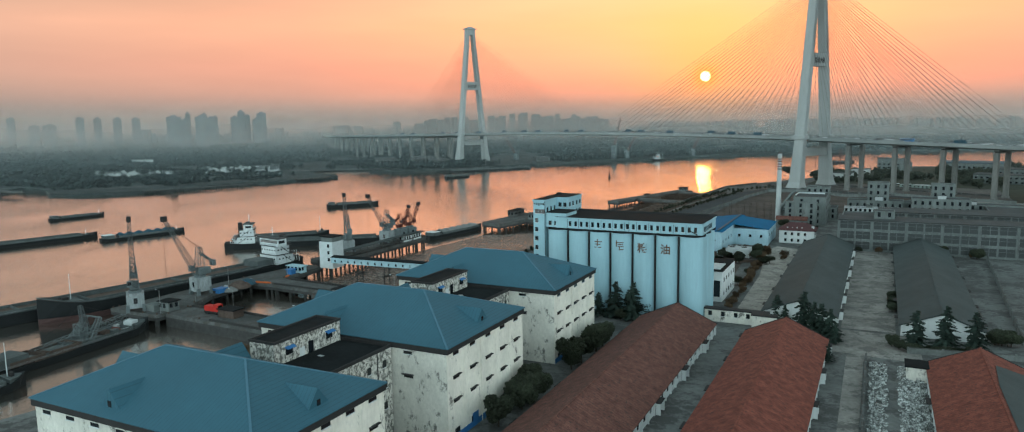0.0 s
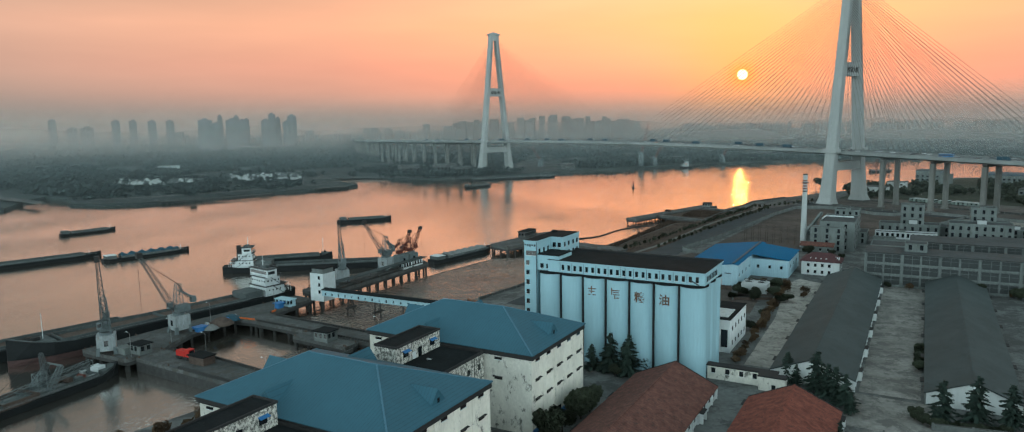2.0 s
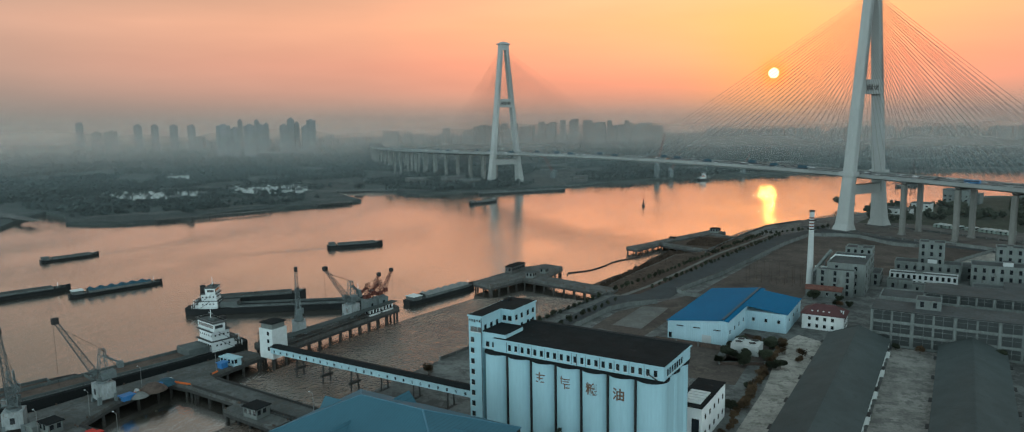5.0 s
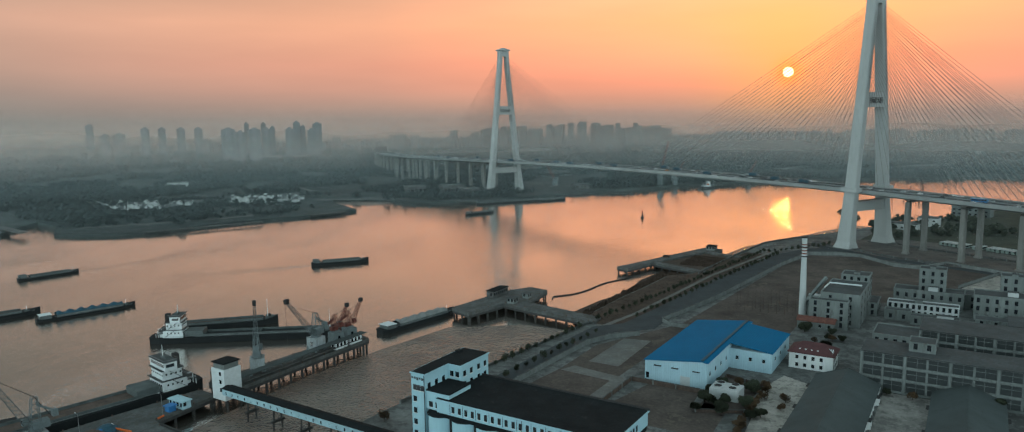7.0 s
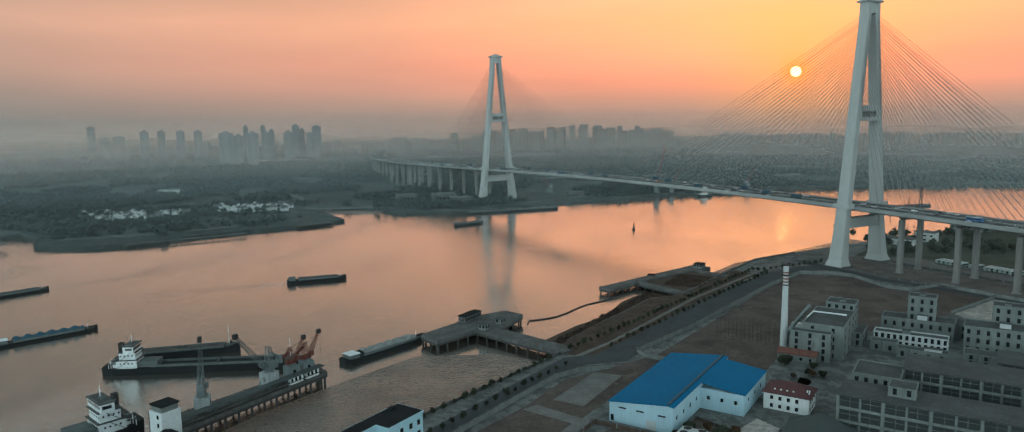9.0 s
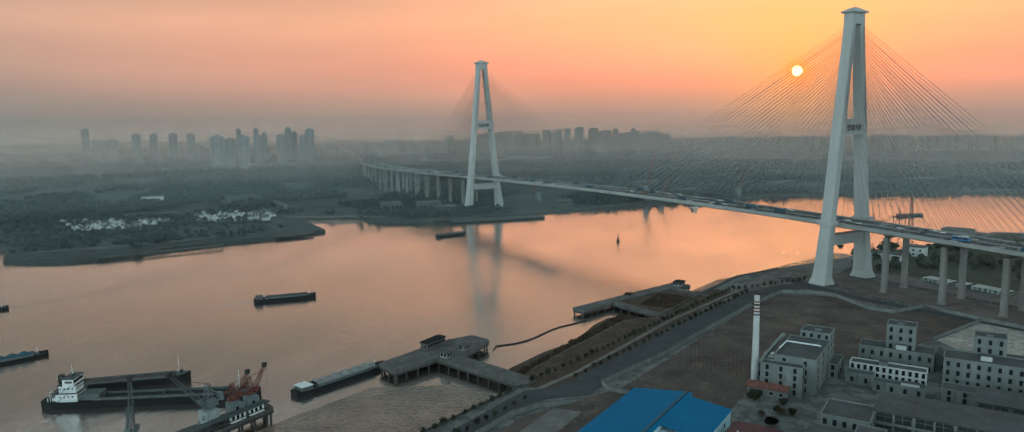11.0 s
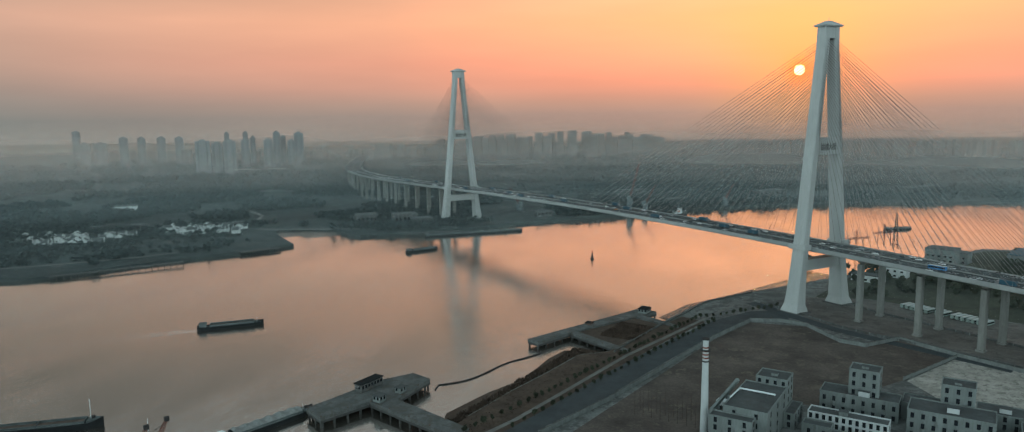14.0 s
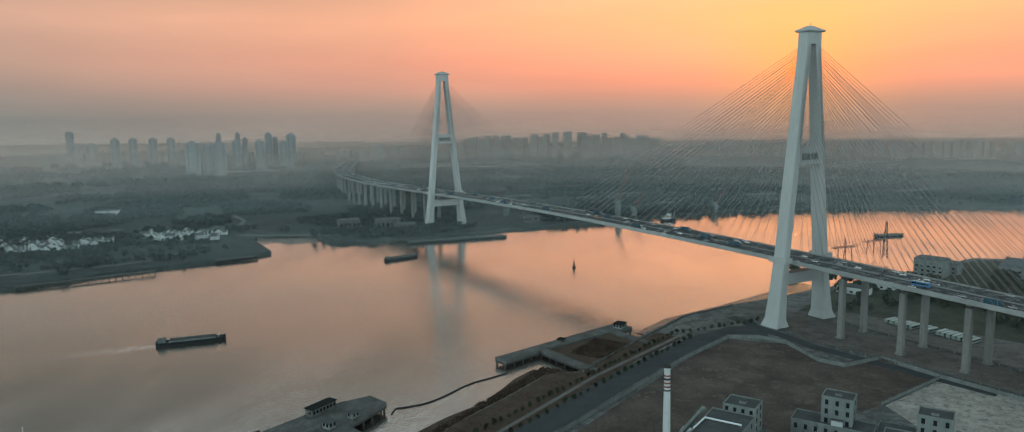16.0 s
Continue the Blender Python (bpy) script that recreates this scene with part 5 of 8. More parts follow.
# dock road behind the cargo ship, causeways and the basin arms
quay("ship_quay", [(-224, 165), (-197, 165), (-195.5, 179), (-199, 185), (-206, 200), (-208, 222), (-194.2, 223.6), (-194.2, 235), (-199, 236), (-202, 266), (-214, 266), (-222, 205)], 5.0, "concrete ship quay on piles with clutter")
quay("south_causeway", [(-195.2, 168), (-170, 167), (-126, 165), (-126, 178), (-171, 182), (-195.2, 180)], 5.0, "low concrete causeway from the bank to the quay", skirt=3.9)
quay("north_causeway", [(-193.9, 223.4), (-126, 221), (-126, 232), (-193.9, 235)], 5.0, "concrete causeway with posts along its edges")
quay("grain_berth", [(-213, 270), (-195, 266), (-196, 354), (-209, 358)], 7.4, "raised concrete grain berth on piles", 7.0, 1.6)
# oil pier: a long head with an arm to the bank
quay("river_pier", [(-199, 430.5), (-182.6, 425.4), (-176.5, 454.6), (-108.5, 443.5), (-109.5, 455), (-165, 465), (-166.5, 470), (-169.9, 498.5), (-185, 501.2), (-194, 482)], 6.0, "T-shaped concrete river pier on piles", 8.0, 2.0)
quay("river_jetty", [(-163, 596), (-152.5, 593), (-145, 624), (-93, 605), (-92, 610), (-143, 630), (-122, 686), (-84, 674), (-83, 679), (-118, 692), (-113, 706), (-128, 712)], 5.0, "long concrete jetty with two arms to the bank", 8.0, 1.8)
HOSE = [(-166, 498), (-169, 505), (-165, 510), (-161, 516), (-158.4, 523), (-157, 532), (-156.6, 543), (-156.5, 552), (-155, 562), (-151, 572), (-148.5, 580), (-147, 586), (-149, 590)]
pipe = thing("floating_hose", pose(*at(-165, 488, 0)), "dark floating hose lying across the water", "hose")
pts = [Vector(at(v, u, 0.35)) - Vector(at(-165, 488, 0)) for v, u in HOSE]
rings = []
for k, p in enumerate(pts):
    d = (pts[min(k + 1, len(pts) - 1)] - pts[max(k - 1, 0)]).normalized()
    s = Vector((d.y, -d.x, 0))
    rings.append([p + s * 0.4 * math.cos(q) + Vector((0, 0, 0.4 * math.sin(q))) for q in (6.2832 * i / 8 for i in range(8))])
part("hose", Geo().loft(rings), TRIM, pipe)


def cabin(v, u, z, w, l, h, wall, roof, label, windows=True, turn=0, name="hut"):
    t = thing(name, yard(v, u, z, turn), label, "hut")
    part("wall", Geo().box(-w / 2, -l / 2, -0.1, w / 2, l / 2, h), wall, t)
    part("roof", Geo().box(-w / 2 - 0.5, -l / 2 - 0.5, h + 0.004, w / 2 + 0.5, l / 2 + 0.5, h + 0.35), roof, t)
    if windows:
        k = 0
        while -w / 2 + 1.2 + k * 2.4 < w / 2 - 0.6:
            win = part("window", PANE_SQ, None, t)
            win.matrix_local = pose(-w / 2 + 1.2 + k * 2.4, -l / 2 - 0.1, h * 0.4)
            k += 1
        k = 0
        while -l / 2 + 1.2 + k * 2.4 < l / 2 - 0.6:
            win = part("window", PANE_SQ, None, t)
            win.matrix_local = pose(w / 2 + 0.1, -l / 2 + 1.2 + k * 2.4, h * 0.4, 0, 0, 90)
            k += 1
    return t


cabin(-191.5, 470, 6, 5.5, 17, 4.4, QUAY, TAR, "brown brick pump house on the pier")
cabin(-172, 458, 6, 5, 5, 3.4, GREY_WALL, GREY_ROOF, "small white cabin on the pier")
cabin(-171, 474, 6, 4, 5, 3.0, GREY_WALL, GREY_ROOF, "small white cabin on the pier")
cabin(-121, 701, 5, 7, 9, 3.2, GREY_WALL, TAR, "low hut on the end of the jetty")
cabin(-143, 650, 5, 4, 5, 1.2, RUST, TAR, "low rusty hatch on the jetty", False)
quay("gatehouse_stage", [(-164, 215.4), (-134, 213.2), (-134, 220.6), (-164, 222.6)], 4.8, "small concrete stage beside the causeway", 7.0)
cabin(-148, 217.6, 4.8, 7, 6, 3.8, GREY_WALL, TAR, "small grey gatehouse on the causeway", name="gatehouse")
cabin(-199.5, 173, 5, 6, 5, 3.6, GREY_WALL, TAR, "small grey hut on the quay")
cabin(-168, 175.5, 5, 8, 5, 3.0, RUST, TAR, "open rusty shelter on the causeway", False)
cabin(-204, 250, 5, 9, 4, 3.0, CONVEYOR, CONVEYOR, "pale blue container cabin on the quay", name="container_cabin")


def row_of_posts(a, b, z, n, parent):
    for k in range(n):
        f = k / (n - 1)
        v, u = a[0] + (b[0] - a[0]) * f, a[1] + (b[1] - a[1]) * f
        part("post", POST_MESH, None, parent).matrix_local = parent.matrix_world.inverted() @ pose(*at(v, u, z))


POST_MESH = Geo().box(-0.5, -0.3, 0, 0.5, 0.3, 0.9).mesh("post", PILE)
for a, b, n in (((-193, 224), (-127, 221.6), 44), ((-193, 234.4), (-127, 231.4), 44), ((-171, 181.4), (-127, 177.4), 30), ((-194, 180), (-172, 181.4), 15), ((-170, 167.6), (-127, 165.6), 30), ((-207.4, 221), (-205.6, 201), 14)):
    t = thing("kerb_post_row", yard(*a, 5.0), "row of dark concrete kerb blocks along the causeway", "kerb")
    row_of_posts(a, b, 5.0, n, t)

# clutter on the quay: barriers, sheds, piles, red plant
for pts in ([(-206.6, 206), (-207.4, 216), (-207.2, 222.4), (-196, 224.4)], [(-199, 237), (-199.6, 240)]):
    t = thing("crash_barrier", yard(*pts[0], 5.0), "orange crash barrier along the quay edge", "barrier")
    for a, b in zip(pts, pts[1:]):
        p, q = Vector(at(*a, 0.55)) - Vector(at(*pts[0], 0)), Vector(at(*b, 0.55)) - Vector(at(*pts[0], 0))
        o = part("rail", Geo().beam(p, q, 0.35, 0.7), ORANGE, t)
        o.matrix_local = pose(0, 0, 0, 0, 0, -TURN)
tank = thing("red_winch_truck", yard(-178, 176, 5.0), "bright red lorry-mounted plant on the causeway", "machine")
part("chassis", Geo().box(-3.6, -1.3, 0.6, 3.8, 1.3, 1.2), TRIM, tank)
part("body", Geo().box(-3.4, -1.3, 1.21, 1.2, 1.3, 3.2), RED_PAINT, tank)
part("cab", Geo().prism([(1.4, -1.25), (3.8, -1.25), (3.8, 1.25), (1.4, 1.25)], 1.21, 4.0), RED_PAINT, tank)
part("windscreen", Geo().box(3.81, -1.0, 2.6, 3.86, 1.0, 3.6), DARK, tank)
for x in (-2.4, -1.0, 2.8):
    for y in (-1.35, 1.35):
        part("wheel", Geo().rod((x, y - 0.2, 0.55), (x, y + 0.2, 0.55), 0.55, seg=12), TRIM, tank)
for k, (v, u, r, h) in enumerate(((-205, 214, 5.5, 3.0), (-207, 221, 4.5, 2.4), (-203, 207, 3.5, 1.8))):
    g = Geo()
    n = 14
    rings = [[(r * q * math.cos(6.283 * i / n) * (1 + 0.2 * noise.noise(Vector((i, q * 3, k)))), r * q * math.sin(6.283 * i / n) * (1 + 0.2 * noise.noise(Vector((i, k, q)))), z) for i in range(n)] for q, z in ((1, 0), (0.75, h * 0.45), (0.4, h * 0.85), (0.08, h))]
    g.loft(rings)
    solid("cargo_mound", g, (RUST, TARP_BLUE, GRAVEL)[k], ("heap of brown scrap on the quay", "heap under a dark blue sheet on the quay", "heap of grey gravel on the quay")[k], "heap", m=yard(v, u, 5.0))
for v, u, w, l, h, mm, lb in ((-204.4, 203, 3, 4, 1.6, BLUE_PAINT, "blue tool shed on the quay"), (-204, 172.5, 4.5, 9, 2.4, GREY_WALL, "dull grey-blue site cabin beside a crane"), (-203, 245, 3, 3, 2.2, BLUE_PAINT, "blue pallet stack on the quay"), (-207, 252, 3, 4, 2.4, RUST, "rusty hopper on the quay")):
    cabin(v, u, 5.0, w, l, h, mm, mm, lb, False, name="site_cabin")
quay_rnd = random.Random(21)
for k in range(12):
    v, u = -206.4 + quay_rnd.uniform(-1.6, 1.4), 203.5 + k * 1.75
    w, l, h = quay_rnd.uniform(1.2, 2.6), quay_rnd.uniform(1.2, 2.2), quay_rnd.uniform(0.6, 1.7)
    lb, mm = (("stack of goods under a blue sheet on the quay", BLUE_PAINT), ("pale sheet over a low stack on the quay", FRAME), ("heap of brown scrap timber on the quay", RUST), ("dark blue sheet over a stack on the quay", TARP_BLUE))[(k * 3) % 4]
    g = Geo()
    g.loft([[(-w * q, -l * q, z), (w * q, -l * q * 0.9, z), (w * q * 0.95, l * q, z * (1 + 0.1 * (k % 3))), (-w * q, l * q * 0.9, z)] for q, z in ((0.5, 0.0), (0.52, h * 0.6), (0.34, h), (0.05, h * 1.08))])
    solid("covered_stack", g, mm, lb, "stack", "covered stacks on the quay", m=yard(v, u, 5.0, quay_rnd.uniform(-20, 20)))
for v, u in ((-201, 187), (-172, 180.5), (-209, 212), (-200.5, 240), (-129, 170), (-128, 226), (-198, 168)):
    t = thing("lamp_post", yard(v, u, 5.0), "slim grey lamp post on the quay", "lamp post", "quay lamp posts")
    part("pole", Geo().rod((0, 0, 0), (0, 0, 9), 0.12, 0.07), RAIL, t)
    part("arm", Geo().rod((0, 0, 9), (-1.6, 0, 9.4), 0.05), RAIL, t)
    part("lamp_head", Geo().box(-2.2, -0.15, 9.3, -1.5, 0.15, 9.5), SHIP_WHITE, t)


# ---- portal cranes ----
CRANE_HOUSE = mat("crane_pale_grey_paint", (0.23, 0.255, 0.26), 0.6, vary=0.3, scale=0.5, fine=2, streak=2, dirt=(0.16, 0.14, 0.12), dirt_at=0.6)

def lattice(g, a, b, w0, w1, bays, r=0.15):
    """A square lattice boom from a to b."""
    a, b = Vector(a), Vector(b)
    d = (b - a).normalized()
    s = d.cross(Vector((0, 0, 1)))
    s = s.normalized() if s.length > 0.01 else Vector((1, 0, 0))
    u = s.cross(d)
    corner = lambda f, i, j: a.lerp(b, f) + (s * i + u * j) * (w0 + (w1 - w0) * f) / 2
    ij = ((-1, -1), (1, -1), (1, 1), (-1, 1))
    for i, j in ij:
        g.rod(corner(0, i, j), corner(1, i, j), r, seg=4)
    for k in range(bays):
        f0, f1 = k / bays, (k + 1) / bays
        for q in range(4):
            p, o = ij[q], ij[(q + 1) % 4]
            g.rod(corner(f0, *p), corner(f1, *(o if k % 2 else o)), r * 0.65, seg=3)
            g.rod(corner(f1, *p), corner(f1, *o), r * 0.65, seg=3)
    return g


def portal_crane(v, u, z, turn, boom, colour, label, scale=1.0, tower_h=13.0):
    """A slewing quay crane: portal, tower, machine house, jib and counter-arm. boom: the jib's end as reach and height."""
    t = thing("portal_crane", yard(v, u, z, turn) @ Matrix.Scale(scale, 4), label, "crane", "quay cranes")
    base = part("portal", Geo().box(-3.2, -3.2, 1.5, 3.2, 3.2, 7.5), CRANE_HOUSE if colour is CRANE else CRANE, t, "boxy portal house")
    for x in (-3.0, 3.0):
        for y in (-3.0, 3.0):
            part("leg", Geo().loft([[(x - 0.7, y - 0.7, 0), (x + 0.7, y - 0.7, 0), (x + 0.7, y + 0.7, 0), (x - 0.7, y + 0.7, 0)], [(x * 0.9 - 0.5, y * 0.9 - 0.5, 3), (x * 0.9 + 0.5, y * 0.9 - 0.5, 3), (x * 0.9 + 0.5, y * 0.9 + 0.5, 3), (x * 0.9 - 0.5, y * 0.9 + 0.5, 3)]]), CRANE, t)
    part("window", Geo().box(-0.7, -3.3, 3.4, 0.7, -3.18, 5.6).box(3.18, -0.7, 3.4, 3.3, 0.7, 5.6), DARK, base)
    part("slew_ring", Geo().cyl(0, 0, 7.5, 8.4, 2.4, seg=16), CRANE, t)
    g = Geo()
    lattice(g, (0, 0, 8.4), (-0.5, 0, 8.4 + tower_h), 3.6, 1.8, 5, 0.15)
    part("tower_frame", g, colour, t)
    part("machine_house", Geo().box(-4.4, -1.6, 8.6, 1.0, 1.6, 11.4) if colour is CRANE else Geo().box(-3.2, -1.3, 8.6, 0.8, 1.3, 10.6), colour, t, "boxy machine house")
    part("cab", Geo().box(1.6, -2.6, 10.2, 3.6, -0.8, 12.6), colour, t)
    part("cab_window", Geo().box(3.61, -2.4, 11.0, 3.66, -1.0, 12.3), DARK, t)
    g = Geo()
    tip = (boom[0], 0, boom[1])
    lattice(g, (1.6, 0, 9.6), tip, 2.4, 1.1, 14, 0.12)
    jib = part("jib", g, JIB if colour is CRANE else colour, t, "lattice jib")
    part("jib_head", Geo().box(tip[0] - 0.9, -0.8, tip[2] - 0.6, tip[0] + 1.3, 0.8, tip[2] + 1.6), TRIM, jib)
    g = Geo()
    for y in (-0.9, 0.9):
        g.rod((-0.5, y * 0.8, 8.4 + tower_h), (boom[0] * 0.9, y * 0.4, boom[1] * 0.92), 0.07, seg=4)
        g.rod((-0.5, y * 0.8, 8.4 + tower_h), (-5.0, y, 12.2), 0.10, seg=4)
    part("stay_rope", g, TRIM, t)
    g = Geo()
    for y in (-0.7, 0.7):
        g.beam((-1.0, y, 8.4 + tower_h * 0.75), (-6.0, y, 8.4 + tower_h * 0.45), 0.4, 0.7)
    part("counter_arm", g, colour, t)
    part("counterweight", Geo().box(-7.4, -1.2, 8.0 + tower_h * 0.3, -5.6, 1.2, 8.6 + tower_h * 0.45), CRANE, t)
    part("hook_rope", Geo().rod((boom[0] + 0.9, 0, boom[1] - 0.5), (boom[0] + 0.9, 0, max(9, boom[1] - 24)), 0.06, seg=4), TRIM, t)
    return t


portal_crane(-211, 167, 5.0, -36, (8.6, 37.2), CRANE, "tall grey quay crane with its jib steeply raised")
portal_crane(-210.5, 198, 5.0, -99, (14.0, 34.0), CRANE, "grey quay crane with its jib leaning over the ship", tower_h=12)
portal_crane(-203.5, 289, 7.4, 140, (5.0, 31.0), CRANE, "slim grey quay crane with its jib steeply raised")
portal_crane(-204, 325, 7.4, -86, (18.0, 29.0), CRANE, "grey quay crane with its jib leaning over the river", tower_h=11)
portal_crane(-203.5, 338, 7.4, 80, (8.0, 21.0), CRANE_RED, "rust-red quay crane with its jib raised", 0.9, 9)
portal_crane(-203, 347, 7.4, 75, (8.0, 22.0), CRANE_RED, "rust-red quay crane with its jib raised", 0.9, 9)

# ---- grain elevator and conveyor ----
el = thing("elevator_tower", yard(-196.5, 267.5, 5.0), "white and dark elevator tower at the head of the conveyor", "tower")
part("wall", Geo().box(-4.2, -4.2, -0.2, 4.2, 4.2, 13.2), SHIP_WHITE, el)
part("head_house", Geo().box(-3.4, -3.6, 13.204, 3.6, 3.6, 15.6), GREY_WALL, el)
part("roof", Geo().box(-4.0, -4.2, 15.604, 4.2, 4.2, 16.1), TAR, el)
for z in (3, 6.5, 10):
    part("stair_landing", Geo().box(-6.2, -3.6, z, -4.22, 3.6, z + 0.25), TRIM, el)
    part("rail", Geo().box(-6.2, -3.6, z + 1.0, -6.1, 3.6, z + 1.1), RAIL, el)
    slit_window(el, PANE_SQ, SILL_SQ, 1.6, -4.3, z + 0.5, 0)
part("stair_frame", Geo().rod((-6, -3.4, 0), (-6, -3.4, 12), 0.12).rod((-6, 3.4, 0), (-6, 3.4, 12), 0.12), TRIM, el)
conv = thing("conveyor_gallery", pose(*at(-192, 264, 0)), "long pale blue covered conveyor gallery on trestles", "conveyor")
A0 = Vector((0, 0, 9.6))
B0 = Vector(at(-75, 258, 12.6)) - Vector(at(-192, 264, 0))
part("gallery", Geo().beam(A0, B0, 4.4, 2.8), CONVEYOR, conv, "pale blue sheet walls")
part("roof", Geo().gable_along(A0 + Vector((0, 0, 1.40)), B0 + Vector((0, 0, 1.40)), 5.4, 0.9), TAR, conv, "black felt roof")
dirn = (B0 - A0).normalized()
side = Vector((dirn.y, -dirn.x, 0)).normalized()
for k in range(27):
    p = A0.lerp(B0, (k + 0.6) / 27.5)
    for sg in (1, -1):
        win = part("window", PANE_GAL, None, conv)
        win.matrix_local = Matrix.Translation(p + side * 2.22 * sg + Vector((0, 0, -0.9))) @ pose(0, 0, 0, 0, 0, math.degrees(math.atan2(side.y * sg, side.x * sg)) + 90) @ Matrix.Diagonal((0.9, 1, 0.6, 1))
for k in range(1, 7):
    p = A0.lerp(B0, k / 7)
    for sg in (-1.6, 1.6):
        part("trestle_leg", Geo().rod((p.x + side.x * sg * 1.4, p.y + side.y * sg * 1.4, -2), (p.x + side.x * sg, p.y + side.y * sg, p.z - 1.6), 0.35, seg=6), PILE, conv)
    part("trestle_beam", Geo().beam((p.x - side.x * 3, p.y - side.y * 3, 4.2), (p.x + side.x * 3, p.y + side.y * 3, 4.2), 1.2, 0.9), PILE, conv)
house2 = thing("berth_conveyor", pose(*at(-197.5, 268, 0)), "low covered conveyor along the grain berth", "conveyor")
b1 = Vector(at(-197.5, 352, 0)) - Vector(at(-197.5, 268, 0))
part("roof", Geo().beam((0, 0, 11.2), (b1.x, b1.y, 11.2), 4.4, 0.35), GREY_TILE, house2)
part("walkway", Geo().beam((0, 0, 8.6), (b1.x, b1.y, 8.6), 3.0, 0.4), QUAY, house2)
for k in range(15):
    p = b1 * (k / 14)
    part("post", Geo().box(p.x - 0.15, p.y - 0.15, 7.4, p.x + 0.15, p.y + 0.15, 11.1), QUAY, house2)
for k in (12.2, 10.6):
    cabin(-198, 268 + k * 6.3, 7.4, 3.6, 8, 3.4, SHIP_WHITE, GREY_TILE, "small white control cabin on the berth")


# ---- ships ----
def hull_rings(l, w, depth, bow=0.16, stern=0.08, draft=1.5, sheer=2.0, n=18, flare=0.12):
    """Rings across a hull that lies along +y from its stern to its bow."""
    rings = []
    for k in range(n + 1):
        f = k / n
        y = l * f
        if f < stern:
            b = 0.62 + 0.38 * math.sin(f / stern * math.pi / 2)
        elif f > 1 - bow:
            b = max(0.03, math.cos((f - 1 + bow) / bow * math.pi / 2) ** 0.75)
        else:
            b = 1.0
        top = depth + sheer * max(0, (f - 0.8) / 0.2) ** 2 + sheer * 0.35 * max(0, (0.12 - f) / 0.12) ** 2
        lo = b * (1 - flare) if f < 1 - bow * 0.5 else b * 0.7
        rings.append([(-w / 2 * lo * 0.85, y, -draft), (w / 2 * lo * 0.85, y, -draft), (w / 2 * lo, y, 0.3), (w / 2 * b, y, top), (-w / 2 * b, y, top), (-w / 2 * lo, y, 0.3)])
    return rings


def ship(name, eye, turn, l, w, depth, label, house_at=0.08, house_h=11.0, hold=RUST, red_bow=False, masts=True, house=True, covers=None, small=False, lifeboat=True):
    t = thing(name, pose(eye[0], eye[1], 0, 0, 0, turn), label, "ship" if not small else "barge")
    h = part("hull", Geo().loft(hull_rings(l, w, depth, sheer=4.0 if red_bow else 1.6 if small else 2.0, bow=0.22 if small else 0.16)), HULL, t, "black painted hull")
    if red_bow:
        g = Geo()
        rr = hull_rings(l, w + 0.3, depth, sheer=4.0)
        g.loft([[(x, y * 1.0005, min(z, 2.4)) for x, y, z in r] for r in rr[-6:]])
        part("boot_topping", g, HULL_RED, h, "dull red underwater paint")
    # open holds with coamings
    y0, y1 = l * (house_at + 0.11 if house else 0.08), l * 0.86
    cw = w * 0.36
    g = Geo()
    for x in (-cw - 0.25, cw):
        g.box(x, y0, depth - 0.05, x + 0.25, y1, depth + 1.5)
    for y in (y0, y1 - 0.25, (y0 + y1) / 2):
        g.box(-cw, y, depth - 0.05, cw, y + 0.25, depth + 1.5)
    part("hatch_coaming", g, DECK_STEEL, t)
    if covers is None:
        part("hold", Geo().box(-cw, y0 + 0.3, depth + 0.02, cw, y1 - 0.3, depth + 0.25), hold, t, "open rusty hold")
    else:
        g = Geo()
        n, m = 26, 6
        grid = [[(-cw * 1.02 + 2.04 * cw * j / m, y0 + (y1 - y0) * i / n, depth + 1.5 + (1 - (2 * j / m - 1) ** 2) * (1.2 + 0.9 * math.sin(i * 6.283 * 6 / n) + 0.3 * noise.noise(Vector((i, j, l))))) for j in range(m + 1)] for i in range(n + 1)]
        for i in range(n):
            for j in range(m):
                g.face(grid[i][j], grid[i][j + 1], grid[i + 1][j + 1], grid[i + 1][j])
        part("cargo", g, covers, t, "heaped cargo")
    for sg in (-1, 1):
        g = Geo()
        g.beam((sg * w * 0.47, l * 0.12, depth + 0.9), (sg * w * 0.47, l * 0.84, depth + 0.9), 0.08, 0.08)
        part("rail", g, RAIL, t)
    # forecastle
    part("forecastle", Geo().prism([(-w * 0.40, l * 0.88), (w * 0.40, l * 0.88), (w * 0.22, l * 0.95), (0, l * 0.985), (-w * 0.22, l * 0.95)], depth, depth + (0.6 if small else 1.6)), DECK_STEEL, t)
    part("windlass", Geo().box(-1.2, l * 0.91, depth + 1.0, 1.2, l * 0.93, depth + (1.3 if small else 2.8)), TRIM, t)
    if house:
        y0 = l * house_at
        if small:
            hs = part("deck_house", Geo().box(-w * 0.36, y0 - l * 0.05, depth, w * 0.36, y0 + l * 0.06, depth + 2.3), DECK_STEEL, t)
            part("roof", Geo().box(-w * 0.40, y0 - l * 0.055, depth + 2.304, w * 0.40, y0 + l * 0.065, depth + 2.5), SHIP_WHITE if covers is GRAVEL or covers is TARP_BLUE else DECK_STEEL, hs)
